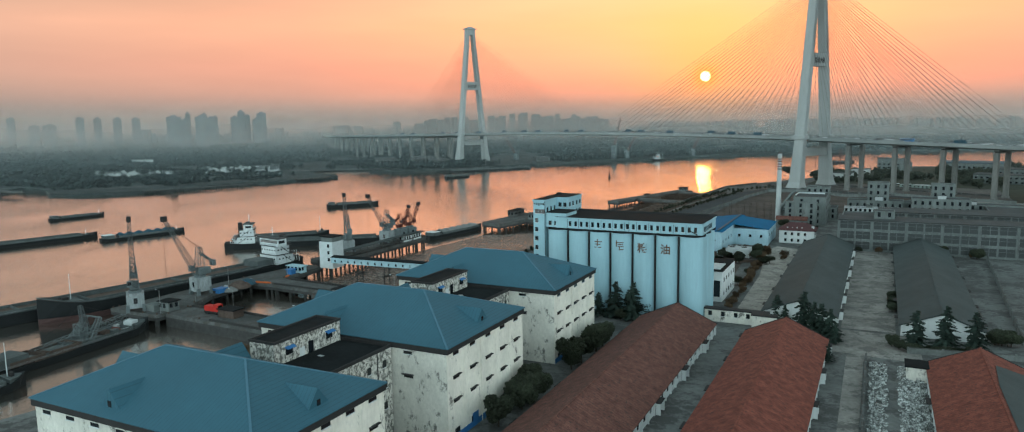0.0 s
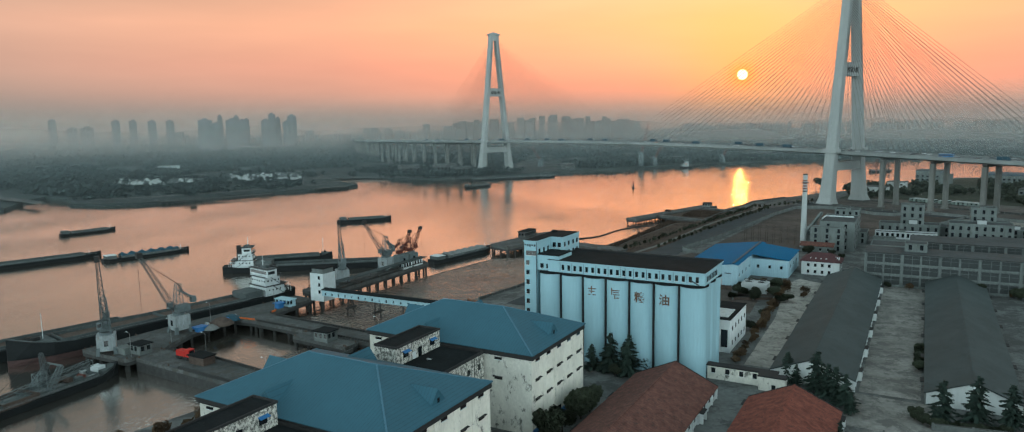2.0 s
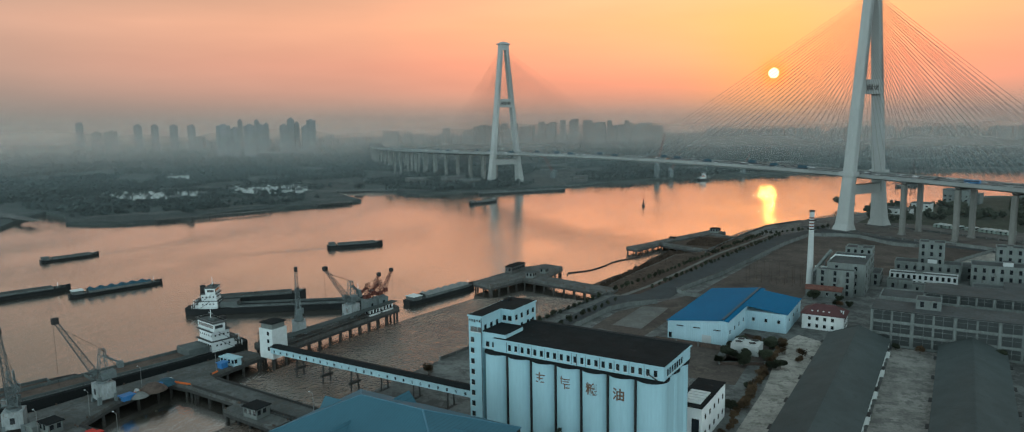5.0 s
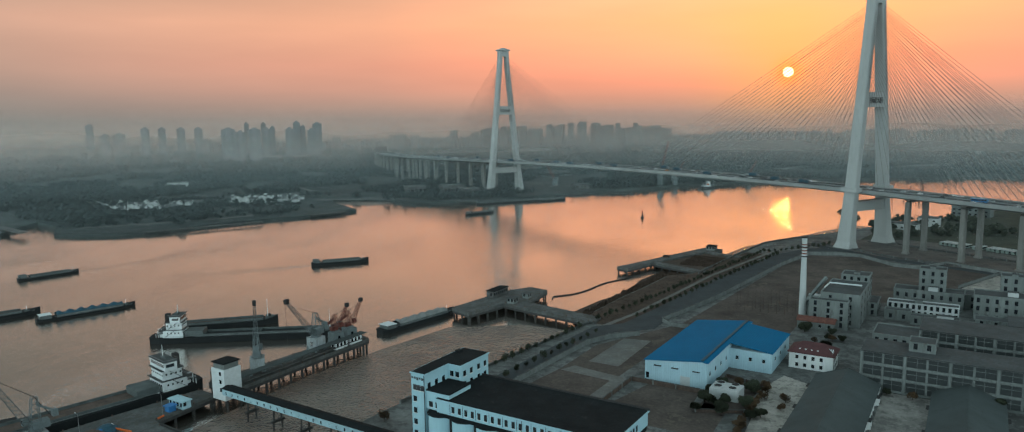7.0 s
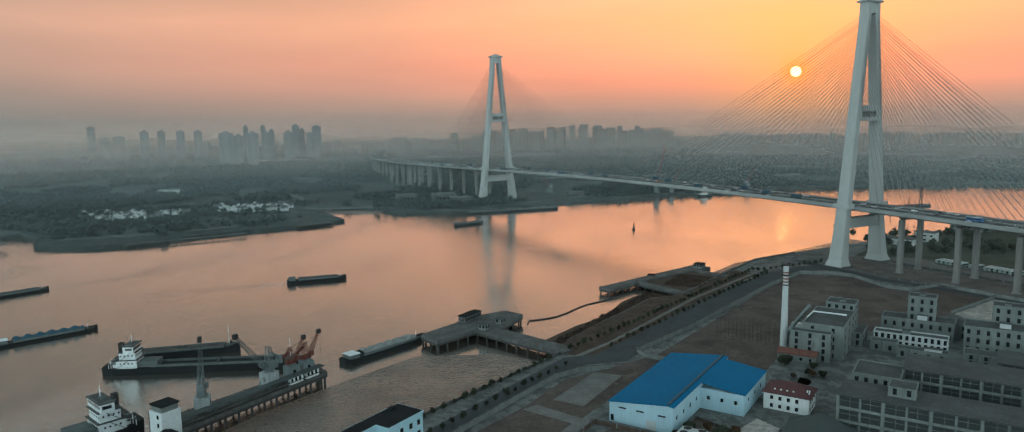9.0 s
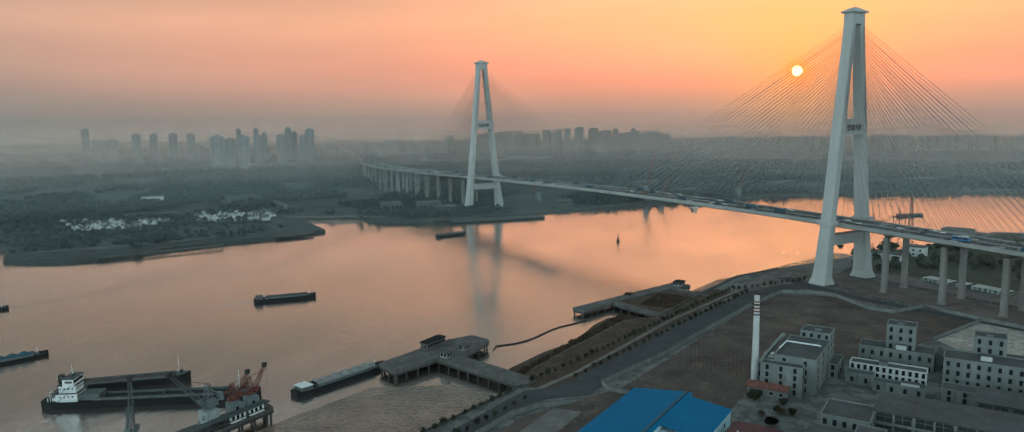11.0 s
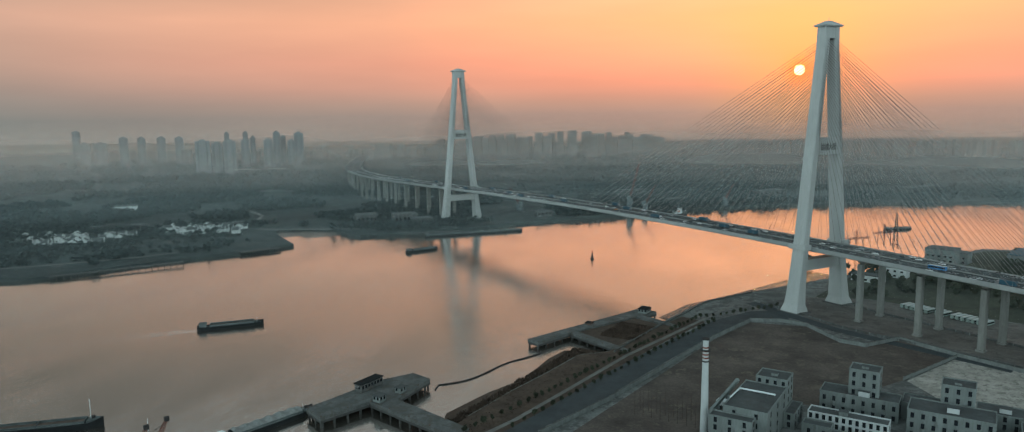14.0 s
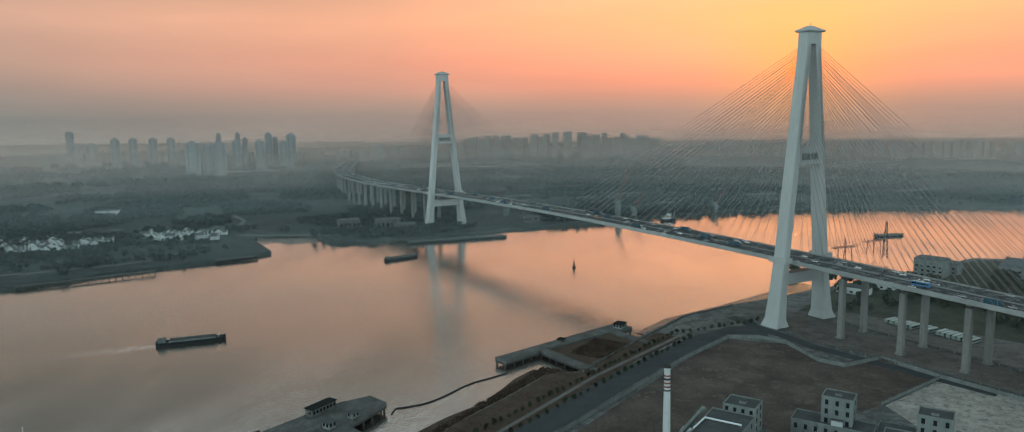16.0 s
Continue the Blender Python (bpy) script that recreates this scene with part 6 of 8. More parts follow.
            for x in (-w * 0.2, w * 0.2):
                part("window", Geo().box(x - 0.5, y0 + l * 0.06, depth + 1.1, x + 0.5, y0 + l * 0.06 + 0.05, depth + 1.9), DARK, hs)
        else:
            hs = part("deck_house", Geo().box(-w * 0.42, y0 - 5, depth, w * 0.42, y0 + 5.5, depth + house_h * 0.36), SHIP_WHITE, t, "white accommodation block")
            part("upper_house", Geo().box(-w * 0.36, y0 - 3.4, depth + house_h * 0.36 + 0.004, w * 0.36, y0 + 5.0, depth + house_h * 0.70), SHIP_WHITE, hs)
            part("bridge_house", Geo().box(-w * 0.46, y0 - 0.8, depth + house_h * 0.70 + 0.004, w * 0.46, y0 + 4.6, depth + house_h), SHIP_WHITE, hs)
            part("bridge_window", Geo().box(-w * 0.42, y0 + 4.6, depth + house_h * 0.82, w * 0.42, y0 + 4.66, depth + house_h * 0.94), DARK, hs)
            for z in (0.12, 0.46):
                for k in range(6):
                    x = -w * 0.32 + w * 0.64 * k / 5
                    zz = depth + house_h * z + 0.8
                    part("porthole", Geo().box(x - 0.45, y0 + (5.5 if z < 0.3 else 5.0), zz, x + 0.35, y0 + (5.56 if z < 0.3 else 5.06), zz + 0.8), DARK, hs)
                for k in range(4):
                    for sg in (-1, 1):
                        x = sg * w * (0.42 if z < 0.3 else 0.36)
                        part("porthole", Geo().box(x - 0.05, y0 - 3 + k * 2, depth + house_h * z + 0.8, x + 0.05, y0 - 2.3 + k * 2, depth + house_h * z + 1.6), DARK, hs)
            for zf, hw, ya, yb in ((0.36, 0.47, -5.6, 6.4), (0.70, 0.42, -4.2, 5.8), (1.0, 0.50, -1.4, 5.2)):
                part("deck_slab", Geo().box(-w * hw, y0 + ya, depth + house_h * zf + 0.002, w * hw, y0 + yb, depth + house_h * zf + 0.16), GREY_ROOF, hs)
                for yy in (ya, yb):
                    part("slab_rail", Geo().beam((-w * hw, y0 + yy, depth + house_h * zf + 1.05), (w * hw, y0 + yy, depth + house_h * zf + 1.05), 0.07, 0.07), RAIL, hs)
            part("side_window", Geo().box(-w * 0.462, y0 + 0.4, depth + house_h * 0.82, w * 0.462, y0 + 4.0, depth + house_h * 0.93), DARK, hs)
            part("deck_rail", Geo().beam((-w * 0.44, y0 - 5, depth + house_h * 0.36 + 1), (w * 0.44, y0 - 5, depth + house_h * 0.36 + 1), 0.1, 0.1), RAIL, hs)
            part("boat_deck", Geo().box(-w * 0.45, y0 - 6.0, depth + house_h * 0.36 - 0.2, w * 0.45, y0 - 3.4, depth + house_h * 0.36 - 0.01), DECK_STEEL, hs)
            for zf, ya, yb, hw in ((0.20, -9.0, -5.02, 0.40), (0.36, -8.0, -5.7, 0.36)):
                part("aft_deck", Geo().box(-w * hw, y0 + ya, depth + house_h * zf, w * hw, y0 + yb, depth + house_h * zf + 0.2), GREY_ROOF, hs)
                for sg in (-1, 1):
                    part("aft_rail", Geo().beam((sg * w * hw, y0 + ya, depth + house_h * zf + 1.1), (sg * w * hw, y0 + yb, depth + house_h * zf + 1.1), 0.09, 0.09).beam((sg * w * hw, y0 + ya, depth + house_h * zf + 0.6), (sg * w * hw, y0 + yb, depth + house_h * zf + 0.6), 0.09, 0.09), SHIP_WHITE, hs)
                    part("stanchion", Geo().box(sg * w * hw - 0.12, y0 + ya, depth, sg * w * hw + 0.12, y0 + ya + 0.24, depth + house_h * zf), SHIP_WHITE, hs)
            part("aft_house", Geo().box(-w * 0.30, y0 - 7.4, depth, w * 0.30, y0 - 5.004, depth + house_h * 0.2 - 0.004), SHIP_WHITE, hs)
            for sg in (-1, 1):
                for z0, z1, ya, yb in ((0.02, 0.36, -4.6, 1.5), (0.36, 0.70, -3.2, 2.6)):
                    part("stair", Geo().beam((sg * w * 0.445, y0 + ya, depth + house_h * z0), (sg * w * 0.445, y0 + yb, depth + house_h * z1), 0.5, 0.22), DECK_STEEL, hs)
                part("bridge_wing_rail", Geo().beam((sg * w * 0.5, y0 - 1.4, depth + house_h + 1.05), (sg * w * 0.5, y0 + 5.2, depth + house_h + 1.05), 0.08, 0.08), RAIL, hs)
            part("roof_locker", Geo().box(-w * 0.2, y0 + 0.4, depth + house_h + 0.16, w * 0.12, y0 + 2.2, depth + house_h + 1.3), DECK_STEEL, hs)
            part("funnel", Geo().prism([(-1.3, y0 - 4.6), (1.3, y0 - 4.6), (1.1, y0 - 2.2), (-1.1, y0 - 2.2)], depth + house_h * 0.36, depth + house_h * 1.08), TRIM, t, "black funnel")
            part("mast", Geo().rod((0, y0 + 2, depth + house_h), (0, y0 + 2, depth + house_h + 6), 0.22, 0.1).rod((-1.8, y0 + 2, depth + house_h + 3.6), (1.8, y0 + 2, depth + house_h + 3.6), 0.09), SHIP_WHITE, t)
            if lifeboat:
                part("lifeboat", Geo().rod((w * 0.4, y0 - 3, depth + house_h * 0.45), (w * 0.4, y0 + 1.5, depth + house_h * 0.45), 0.9, 0.7, 8), ORANGE if not red_bow else SHIP_WHITE, t)
            part("hatch_cover", Geo().box(-cw, y0 + 6.5, depth + 0.3, cw, y0 + 16, depth + 3.4), DECK_STEEL, t, "stacked grey hatch covers")
    if red_bow:
        rr = hull_rings(l, w, depth, sheer=4.0)[-5:]
        for j in (3, 4):
            for a, b in zip(rr, rr[1:]):
                part("bulwark", Geo().beam(Vector(a[j]) + Vector((0, 0, 0.5)), Vector(b[j]) + Vector((0, 0, 0.5)), 0.12, 0.4), DECK_STEEL, t)
    if masts:
        part("foremast", Geo().rod((0, l * 0.9, depth), (0, l * 0.9, depth + (4 if small else 12)), 0.2, 0.08), SHIP_WHITE, t)
    return t


def heading(a, b):
    return math.degrees(math.atan2(-(b[0] - a[0]), b[1] - a[1]))


S1, B1 = at(-224, 272, 0), at(-244, 148, 0)
ship("cargo_ship", S1, heading(S1, B1), math.dist(S1, B1), 16, 6.6, "black cargo ship with white stern house and open rusty holds", 0.10, 13, red_bow=True)
S2, B2 = (-186.0, 397.0), (-82.0, 429.0)
ship("cargo_ship", S2, heading(S2, B2), math.dist(S2, B2), 11.5, 3.4, "black coaster with a white stern house moored off the berth", 0.12, 12, hold=HULL, lifeboat=False)
S3, B3 = (-190.0, 420.0), (-136.0, 446.0)
ship("cargo_barge", S3, heading(S3, B3), math.dist(S3, B3), 9.5, 3.0, "empty black barge moored beside a coaster", hold=RUST, house=False)
S4, B4 = at(-247, 208, 0), at(-274, 80, 0)
ship("cargo_barge", S4, heading(S4, B4), 130, 15, 4.6, "long dark empty barge moored outside the cargo ship", hold=RUST, house=False)
# sand dredger in the basin
D0, D1 = at(-194, 88, 0), at(-200.5, 164, 0)
dr = ship("sand_dredger", D0, heading(D0, D1), math.dist(D0, D1), 12, 2.4, "rusty sand dredger with a lattice conveyor boom and small white cabin", 0.13, 7.0, hold=GRAVEL, masts=False)
g = Geo()
lattice(g, (0, 30, 3.6), (0, 66, 7.0), 2.6, 2.0, 12, 0.12)
part("conveyor_boom", g, CRANE, dr, "grey lattice conveyor boom")
g = Geo()
lattice(g, (-2, 52, 2.4), (-2, 50, 15), 2.6, 0.9, 7, 0.14)
part("gantry", g, JIB, dr, "dark rusty gantry mast")
g = Geo()
lattice(g, (2.5, 46, 2.4), (2.5, 46, 10), 3.0, 3.0, 4, 0.12)
part("gantry_frame", g, CRANE, dr)
for x, y, w, l, h in ((-3.4, 17, 1.4, 2.0, 1.6), (3.2, 24, 1.0, 6.0, 0.8), (-5.0, 38, 0.8, 10.0, 0.6), (5.0, 34, 0.7, 14.0, 0.5), (2.6, 59, 2.2, 2.6, 1.9), (-2.8, 54, 1.6, 4.6, 1.5), (1.4, 69, 1.0, 1.4, 0.8)):
    part("deck_locker", Geo().box(x - w / 2, y - l / 2, 2.41, x + w / 2, y + l / 2, 2.41 + h), RUST if l > 4 else DECK_STEEL, dr)
g = Geo()
for y in range(18, 70, 4):
    for x in (-5.4, 5.4):
        g.rod((x, y, 2.3), (x, y, 3.5), 0.05, seg=4)
for x in (-5.4, 5.4):
    g.rod((x, 18, 3.5), (x, 66, 3.5), 0.05, seg=4).rod((x, 18, 2.95), (x, 66, 2.95), 0.04, seg=4)
part("deck_rail", g, RAIL, dr)
part("bow_cabin", Geo().box(-2, 67, 2.5, 2, 70, 5.2), SHIP_WHITE, dr)
part("stay_rope", Geo().rod((-2, 50, 15), (0, 28, 3), 0.06).rod((-2, 50, 15), (0, 70, 5.4), 0.06), TRIM, dr)
for y0, y1 in ((20, 31), (33, 44)):
    pan = part("sand_hold", Geo().box(-4.2, y0, 2.41, 4.2, y1, 2.9), GRAVEL, dr, "pale sand in an open hold")
    for x in (-4.6, 4.2):
        part("hold_wall", Geo().box(x, y0 - 0.4, 2.41, x + 0.4, y1 + 0.4, 4.2), RUST, dr)
    for yy in (y0 - 0.4, y1):
        part("hold_wall", Geo().box(-4.2, yy, 2.41, 4.2, yy + 0.4, 4.2), RUST, dr)
for sg in (-1, 1):
    g = Geo()
    lattice(g, (sg * 4.6, 47, 2.4), (sg * 3.4, 53, 10.5), 1.8, 1.2, 5, 0.13)
    part("side_frame", g, CRANE, dr)
part("frame_beam", Geo().beam((-4, 53, 10.5), (4, 53, 10.5), 0.4, 0.5), CRANE, dr)
part("winch", Geo().rod((-2, 57, 3.6), (2, 57, 3.6), 1.1, seg=10), RUST, dr)
part("winch", Geo().rod((-1.5, 62, 3.3), (1.5, 62, 3.3), 0.8, seg=10), CRANE_RED, dr)
for x, y, w, l, h in ((-3.6, 60, 1.6, 3.0, 1.4), (3.4, 64, 1.8, 2.4, 1.1), (3.6, 57, 1.2, 4.0, 1.0), (-3.2, 65, 2.0, 1.6, 1.6), (0.6, 66, 1.2, 1.2, 0.9)):
    part("deck_box", Geo().box(x - w / 2, y - l / 2, 2.41, x + w / 2, y + l / 2, 2.41 + h), FRAME if w > 1.7 else DECK_STEEL, dr)
D2, D3 = at(-186, 58, 0), at(-180, 106, 0)
ship("work_boat", D2, heading(D2, D3), math.dist(D2, D3), 10, 2.2, "small rusty work boat with a white wheelhouse in the basin", 0.3, 6.0, hold=RUST)

# river traffic
for a, b, w, d, lb, kw in (
    ((-197, 610), (-156, 635), 9, 2.4, "dark empty barge under way on the river", dict(small=True)),
    ((-150, 935), (-122, 967), 8, 2.0, "small low barge under way on the river", dict(small=True)),
    ((-404, 524), (-382, 562), 8, 1.5, "low dark barge under way on the river", dict(small=True)),
    ((-288, 423), (-255, 470), 9, 1.5, "barge heaped with cargo under dark blue sheets", dict(small=True, covers=TARP_BLUE)),
    ((-350, 385), (-305, 444), 10, 2.4, "dark deep-sided barge under way on the river", dict(small=True)),
    ((430, 1178), (468, 1196), 8, 1.8, "dark barge beyond the bridge", dict(small=True)),
):
    ship("river_barge", a, heading(a, b), math.dist(a, b), w, d, lb, **kw)
def wake(stern, bow, length, spread):
    """Low swells that trail off behind a barge."""
    a, d = Vector((*stern, 0)), (Vector((*stern, 0)) - Vector((*bow, 0))).normalized()
    side = Vector((-d.y, d.x, 0))
    g = Geo()
    for sg, off, far in ((1, 2.5, spread), (-1, 2.5, spread), (0.3, 1.0, spread * 0.15), (-0.3, 1.0, spread * 0.2)):
        rings = []
        for k in range(41):
            f = k / 40
            c = a + d * (length * f - 3) + side * (sg * (off + far * f) + 0.8 * noise.noise(Vector((k * 0.5, sg, length))))
            h = 0.10 * (1 - f) ** 0.8 * (0.7 + 0.6 * noise.noise(Vector((k * 0.9, sg * 3, 1))) ** 2) + 0.003
            wd = 1.4 + 2.2 * f
            rings.append([c - side * wd + Vector((0, 0, -0.06)), c + side * wd + Vector((0, 0, -0.06)), c + side * wd * 0.35 + Vector((0, 0, h * 0.8)), c + Vector((0, 0, h)), c - side * wd * 0.35 + Vector((0, 0, h * 0.7))])
        g.loft(rings)
    solid("water_wake", g, WATER, "long low wake trailing behind a barge", "water", kind="structure")


wake((-197, 610), (-156, 635), 190, 10)
wake((-382, 562), (-404, 524), 150, 9)
M0, M1 = at(-213.5, 381, 0), at(-205, 440, 0)
ship("moored_barge", M0, heading(M0, M1), math.dist(M0, M1), 10, 2.2, "barge loaded with grey gravel moored at the pier head", 0.10, small=True, covers=GRAVEL)
buoy = thing("channel_buoy", pose(69, 931, 0), "dark conical channel buoy", "buoy")
part("float", Geo().cyl(0, 0, -0.6, 1.2, 2.2, seg=14), TRIM, buoy)
part("cage", Geo().cyl(0, 0, 1.2, 7.5, 1.2, 0.4, seg=8), TRIM, buoy)
part("top_mark", Geo().cyl(0, 0, 7.5, 9.4, 0.8, 0.1, seg=8), RED_PAINT, buoy)
# ---- the plant beyond the road ----
chim = thing("chimney_stack", yard(-9.8, 511), "tall tapering white chimney with red bands near its top", "chimney")
zs = [0, 12, 24, 36, 43]
part("shaft", Geo().loft([[((2.0 - 0.7 * z / 48) * math.cos(q), (2.0 - 0.7 * z / 48) * math.sin(q), z) for q in [6.2832 * i / 20 for i in range(20)]] for z in zs]), FRAME, chim)
for k in range(5):
    z = 36.5 + k * 1.7
    part("band", Geo().cyl(0, 0, z, z + 0.7, 2.05 - 0.7 * z / 48, seg=20), RED_TILE if k else TRIM, chim, "faded red band")
part("crown", Geo().cyl(0, 0, 43.0, 48, 1.36, 1.42, seg=20), FRAME, chim)
part("platform", Geo().cyl(0, 0, 42.2, 42.6, 2.6, seg=20), TRIM, chim)
part("rim", Geo().cyl(0, 0, 47.4, 48.1, 1.7, seg=20), TRIM, chim)


PANE_TALL, SILL_TALL = window_meshes(1.5, 2.5, False)


def flat_block(v0, v1, u0, u1, top, label, wall=None, wins=((3.6, 2),), name="plant_building", parapet=0.7, base=GROUND, spacing=3.6):
    """A flat-roofed block with rows of windows on the two sides towards the camera."""
    w, l, h = v1 - v0, u1 - u0, top - base
    t = thing(name, yard(v0, u0, base), label, "building", "plant buildings")
    wall = wall or GREY_WALL
    part("wall", Geo().box(0, 0, -0.3, w, l, h), wall, t)
    part("roof", Geo().box(0.35, 0.35, h + 0.004, w - 0.35, l - 0.35, h + 0.1), GREY_ROOF, t, "dark grey flat roof")
    if parapet:
        part("parapet", Geo().box(-0.1, -0.1, h + 0.004, w + 0.1, 0.34, h + parapet).box(-0.1, l - 0.34, h + 0.004, w + 0.1, l + 0.1, h + parapet).box(-0.1, 0.34, h + 0.004, 0.34, l - 0.34, h + parapet).box(w - 0.34, 0.34, h + 0.004, w + 0.1, l - 0.34, h + parapet), wall, t)
    floors = max(1, round(h / 4.2))
    for f in range(floors):
        z = 1.1 + f * h / floors
        n = max(1, int(w / spacing))
        for k in range(n):
            part("window", PANE_TALL, None, t).matrix_local = pose(w * (k + 0.5) / n, -0.1, z)
        for side, x, tr in ((1, w + 0.1, 90), (0, -0.1, -90)):
            n = max(1, int(l / (spacing * 1.5)))
            for k in range(n):
                part("window", PANE_TALL, None, t).matrix_local = pose(x, l * (k + 0.5) / n, z, 0, 0, tr)
    return t


flat_block(-4.5, 15.5, 500.5, 507.2, 19.3, "grey rendered boiler annex with narrow dark windows", spacing=5.5)
flat_block(0.2, 20.6, 507.4, 545.8, 22.3, "grey rendered boiler house with a dark flat roof", spacing=8.0)
flat_block(5.0, 20.4, 546.0, 559.0, 25.6, "tall grey rendered block of the boiler house")
flat_block(-12, 0.0, 520, 550, 10.5, "low grey outbuilding of the boiler house")
flat_block(20.8, 26, 538, 556, 12.0, "low grey lean-to beside the boiler house")
# pipework, ducts and a tank on the boiler roofs
duct = thing("roof_duct", yard(0.2, 507.4, 22.4), "pale steam pipe along the boiler house roof", "pipe")
part("pipe", Geo().rod((1, 24, 0.9), (18, 24, 0.9), 0.45, seg=8), SHIP_WHITE, duct)
part("pipe", Geo().rod((1, 24, 0.9), (0.4, 10, 0.9), 0.4, seg=8), SHIP_WHITE, duct)
for k in range(6):
    part("pipe_support", Geo().box(1.5 + k * 3.2, 23.8, 0, 1.8 + k * 3.2, 24.2, 0.6), RAIL, duct)
tnk = thing("feed_tank", yard(-6.5, 532, 10.6), "pale feed-water tank on a steel frame", "tank")
part("tank_body", Geo().rod((-3, 0, 3.0), (3, 0, 3.0), 1.5, seg=14), FRAME, tnk)
for x in (-2.2, 2.2):
    part("saddle", Geo().box(x - 0.3, -1.3, 0, x + 0.3, 1.3, 1.8), CRANE, tnk)
part("platform", Geo().box(-3.6, -2.2, 4.4, 3.6, 2.2, 4.6), SHIP_WHITE, tnk)
stc = thing("coal_conveyor", yard(-11, 515, GROUND), "slim inclined coal conveyor beside the boiler house", "conveyor")
part("gallery", Geo().beam((0, 0, 6.5), (8.5, 26, 19.5), 1.6, 1.6), GREY_WALL, stc)
for f in (0.3, 0.7):
    part("trestle", Geo().box(8.5 * f - 0.3, 26 * f - 0.3, 0, 8.5 * f + 0.3, 26 * f + 0.3, 6.5 + 13 * f), CRANE, stc)
sh = thing("brick_store", yard(-9, 494), "low store with a red-brown roof at the chimney's foot", "building")
part("wall", Geo().box(0, 0, -0.2, 19, 7.5, 4.6), GREY_WALL, sh)
part("roof", Geo().gable(0, 0, 19, 7.5, 4.7, 6.4, "x"), BROWN_TILE, sh)
for k in range(4):
    slit_window(sh, PANE_SQ, SILL_SQ, 2.5 + k * 4.6, -0.1, 1.4, 0)
for v0, v1, u0, u1, top, gap in ((31.2, 68, 571.5, 585, 14.6, 4.2), (44.2, 58.4, 575.2, 586.5, 27.4, 4.4), (68.2, 92, 580, 594, 13.0, 6.0), (85.2, 99.5, 574.4, 586, 27.2, 4.4), (72.6, 108, 557.2, 574, 18.4, 4.4), (29.8, 43, 536, 543, 9.6, 4.5), (43.2, 67, 530, 537, 9.0, 5.5), (73.5, 112, 530, 541, 11.0, 6.0), (100, 152, 588, 602, 12.0, 4.5), (118, 152, 540, 584, 12.0, 4.5)):
    flat_block(v0, v1, u0, u1, top, "grey rendered plant building with rows of small dark windows", spacing=gap)
flat_block(30.2, 66.2, 547.0, 555.5, 11.9, "low pale-rendered gallery building with a dark roof", wall=FRAME, spacing=3.0)
for v, u, z, w, l, h in ((51, 581, 27.4, 3, 3, 1.2), (92, 579, 27.2, 3, 3, 1.2), (13, 552, 25.6, 3, 3, 1.4), (52, 572.6, 14.6, 5, 2, 3.2), (46, 551, 11.9, 4, 3, 2.0), (91, 564, 18.4, 5, 4, 2.5), (60, 533, 9.0, 8, 3, 1.6), (112, 594, 12.0, 5, 4, 2.2)):
    t = thing("roof_tank", yard(v, u, z + 0.1), "small pale tank room on a plant roof", "tank", "roof tanks")
    part("body", Geo().box(-w / 2, -l / 2, 0.0, w / 2, l / 2, h), FRAME if w > 4 else GREY_WALL, t)
    part("lid", Geo().box(-w / 2 - 0.2, -l / 2 - 0.2, h + 0.004, w / 2 + 0.2, l / 2 + 0.2, h + 0.2), GREY_ROOF, t)
bay_block(52, 140, 462, 486, 20.0, 6, 3, "long grey workshop behind the front block with wide bays")
flat_block(33, 52, 450, 470, 18.5, "grey rendered stair block beside the workshop")
flat_block(50, 60, 420, 430, 25.4, "grey lift house on the workshop roof", base=21.5, parapet=0.3)
bay_block(88, 150, 508, 530, 15.0, 5, 2, "grey workshop with wide dark bays")
# wall panels, lanes and gatehouse between the sheds
gh = thing("gate_wall", yard(-3, 243), "low white gate building with a dark coping and small openings", "wall")
part("wall", Geo().box(0, 0, -0.2, 22, 2.6, 4.4), STAINED3, gh)
part("coping", Geo().box(-0.3, -0.3, 4.404, 22.3, 2.9, 4.9), TRIM, gh)
part("lodge", Geo().box(17, -3.4, -0.2, 25, -0.004, 4.4), STAINED3, gh)
part("lodge_roof", Geo().box(16.7, -3.7, 4.404, 25.3, -0.304, 4.9), TRIM, gh)
for x in (2, 6.5, 11, 15.2):
    slit_window(gh, PANE_SQ, SILL_SQ, x, -0.1, 2.2, 0)
part("lodge_door", Geo().box(21, -3.5, 0, 22.2, -3.39, 2.2), DARK, gh)


def wall_run(pts, h, label, panels=True, name="boundary_wall", material=None, thick=0.3):
    """A boundary wall in the works' grid with posts and a coping."""
    t = thing(name, yard(*pts[0]), label, "wall")
    for (va, ua), (vb, ub) in zip(pts, pts[1:]):
        l = math.hypot(vb - va, ub - ua)
        n = max(1, int(l / 9))
        for k in range(n):
            f0, f1 = k / n, (k + 1) / n
            a = (va + (vb - va) * f0 - pts[0][0], ua + (ub - ua) * f0 - pts[0][1])
            b = (va + (vb - va) * f1 - pts[0][0], ua + (ub - ua) * f1 - pts[0][1])
            part("panel", Geo().beam((*a, h / 2 - 0.1), (*b, h / 2 - 0.1), thick, h + 0.2), material or WALL_PANEL, t)
            part("coping", Geo().beam((*a, h + 0.09), (*b, h + 0.09), thick + 0.2, 0.16), QUAY, t)
            part("post", Geo().box(a[0] - 0.3, a[1] - 0.3, -0.2, a[0] + 0.3, a[1] + 0.3, h + 0.3), WALL_PANEL, t)
    return t


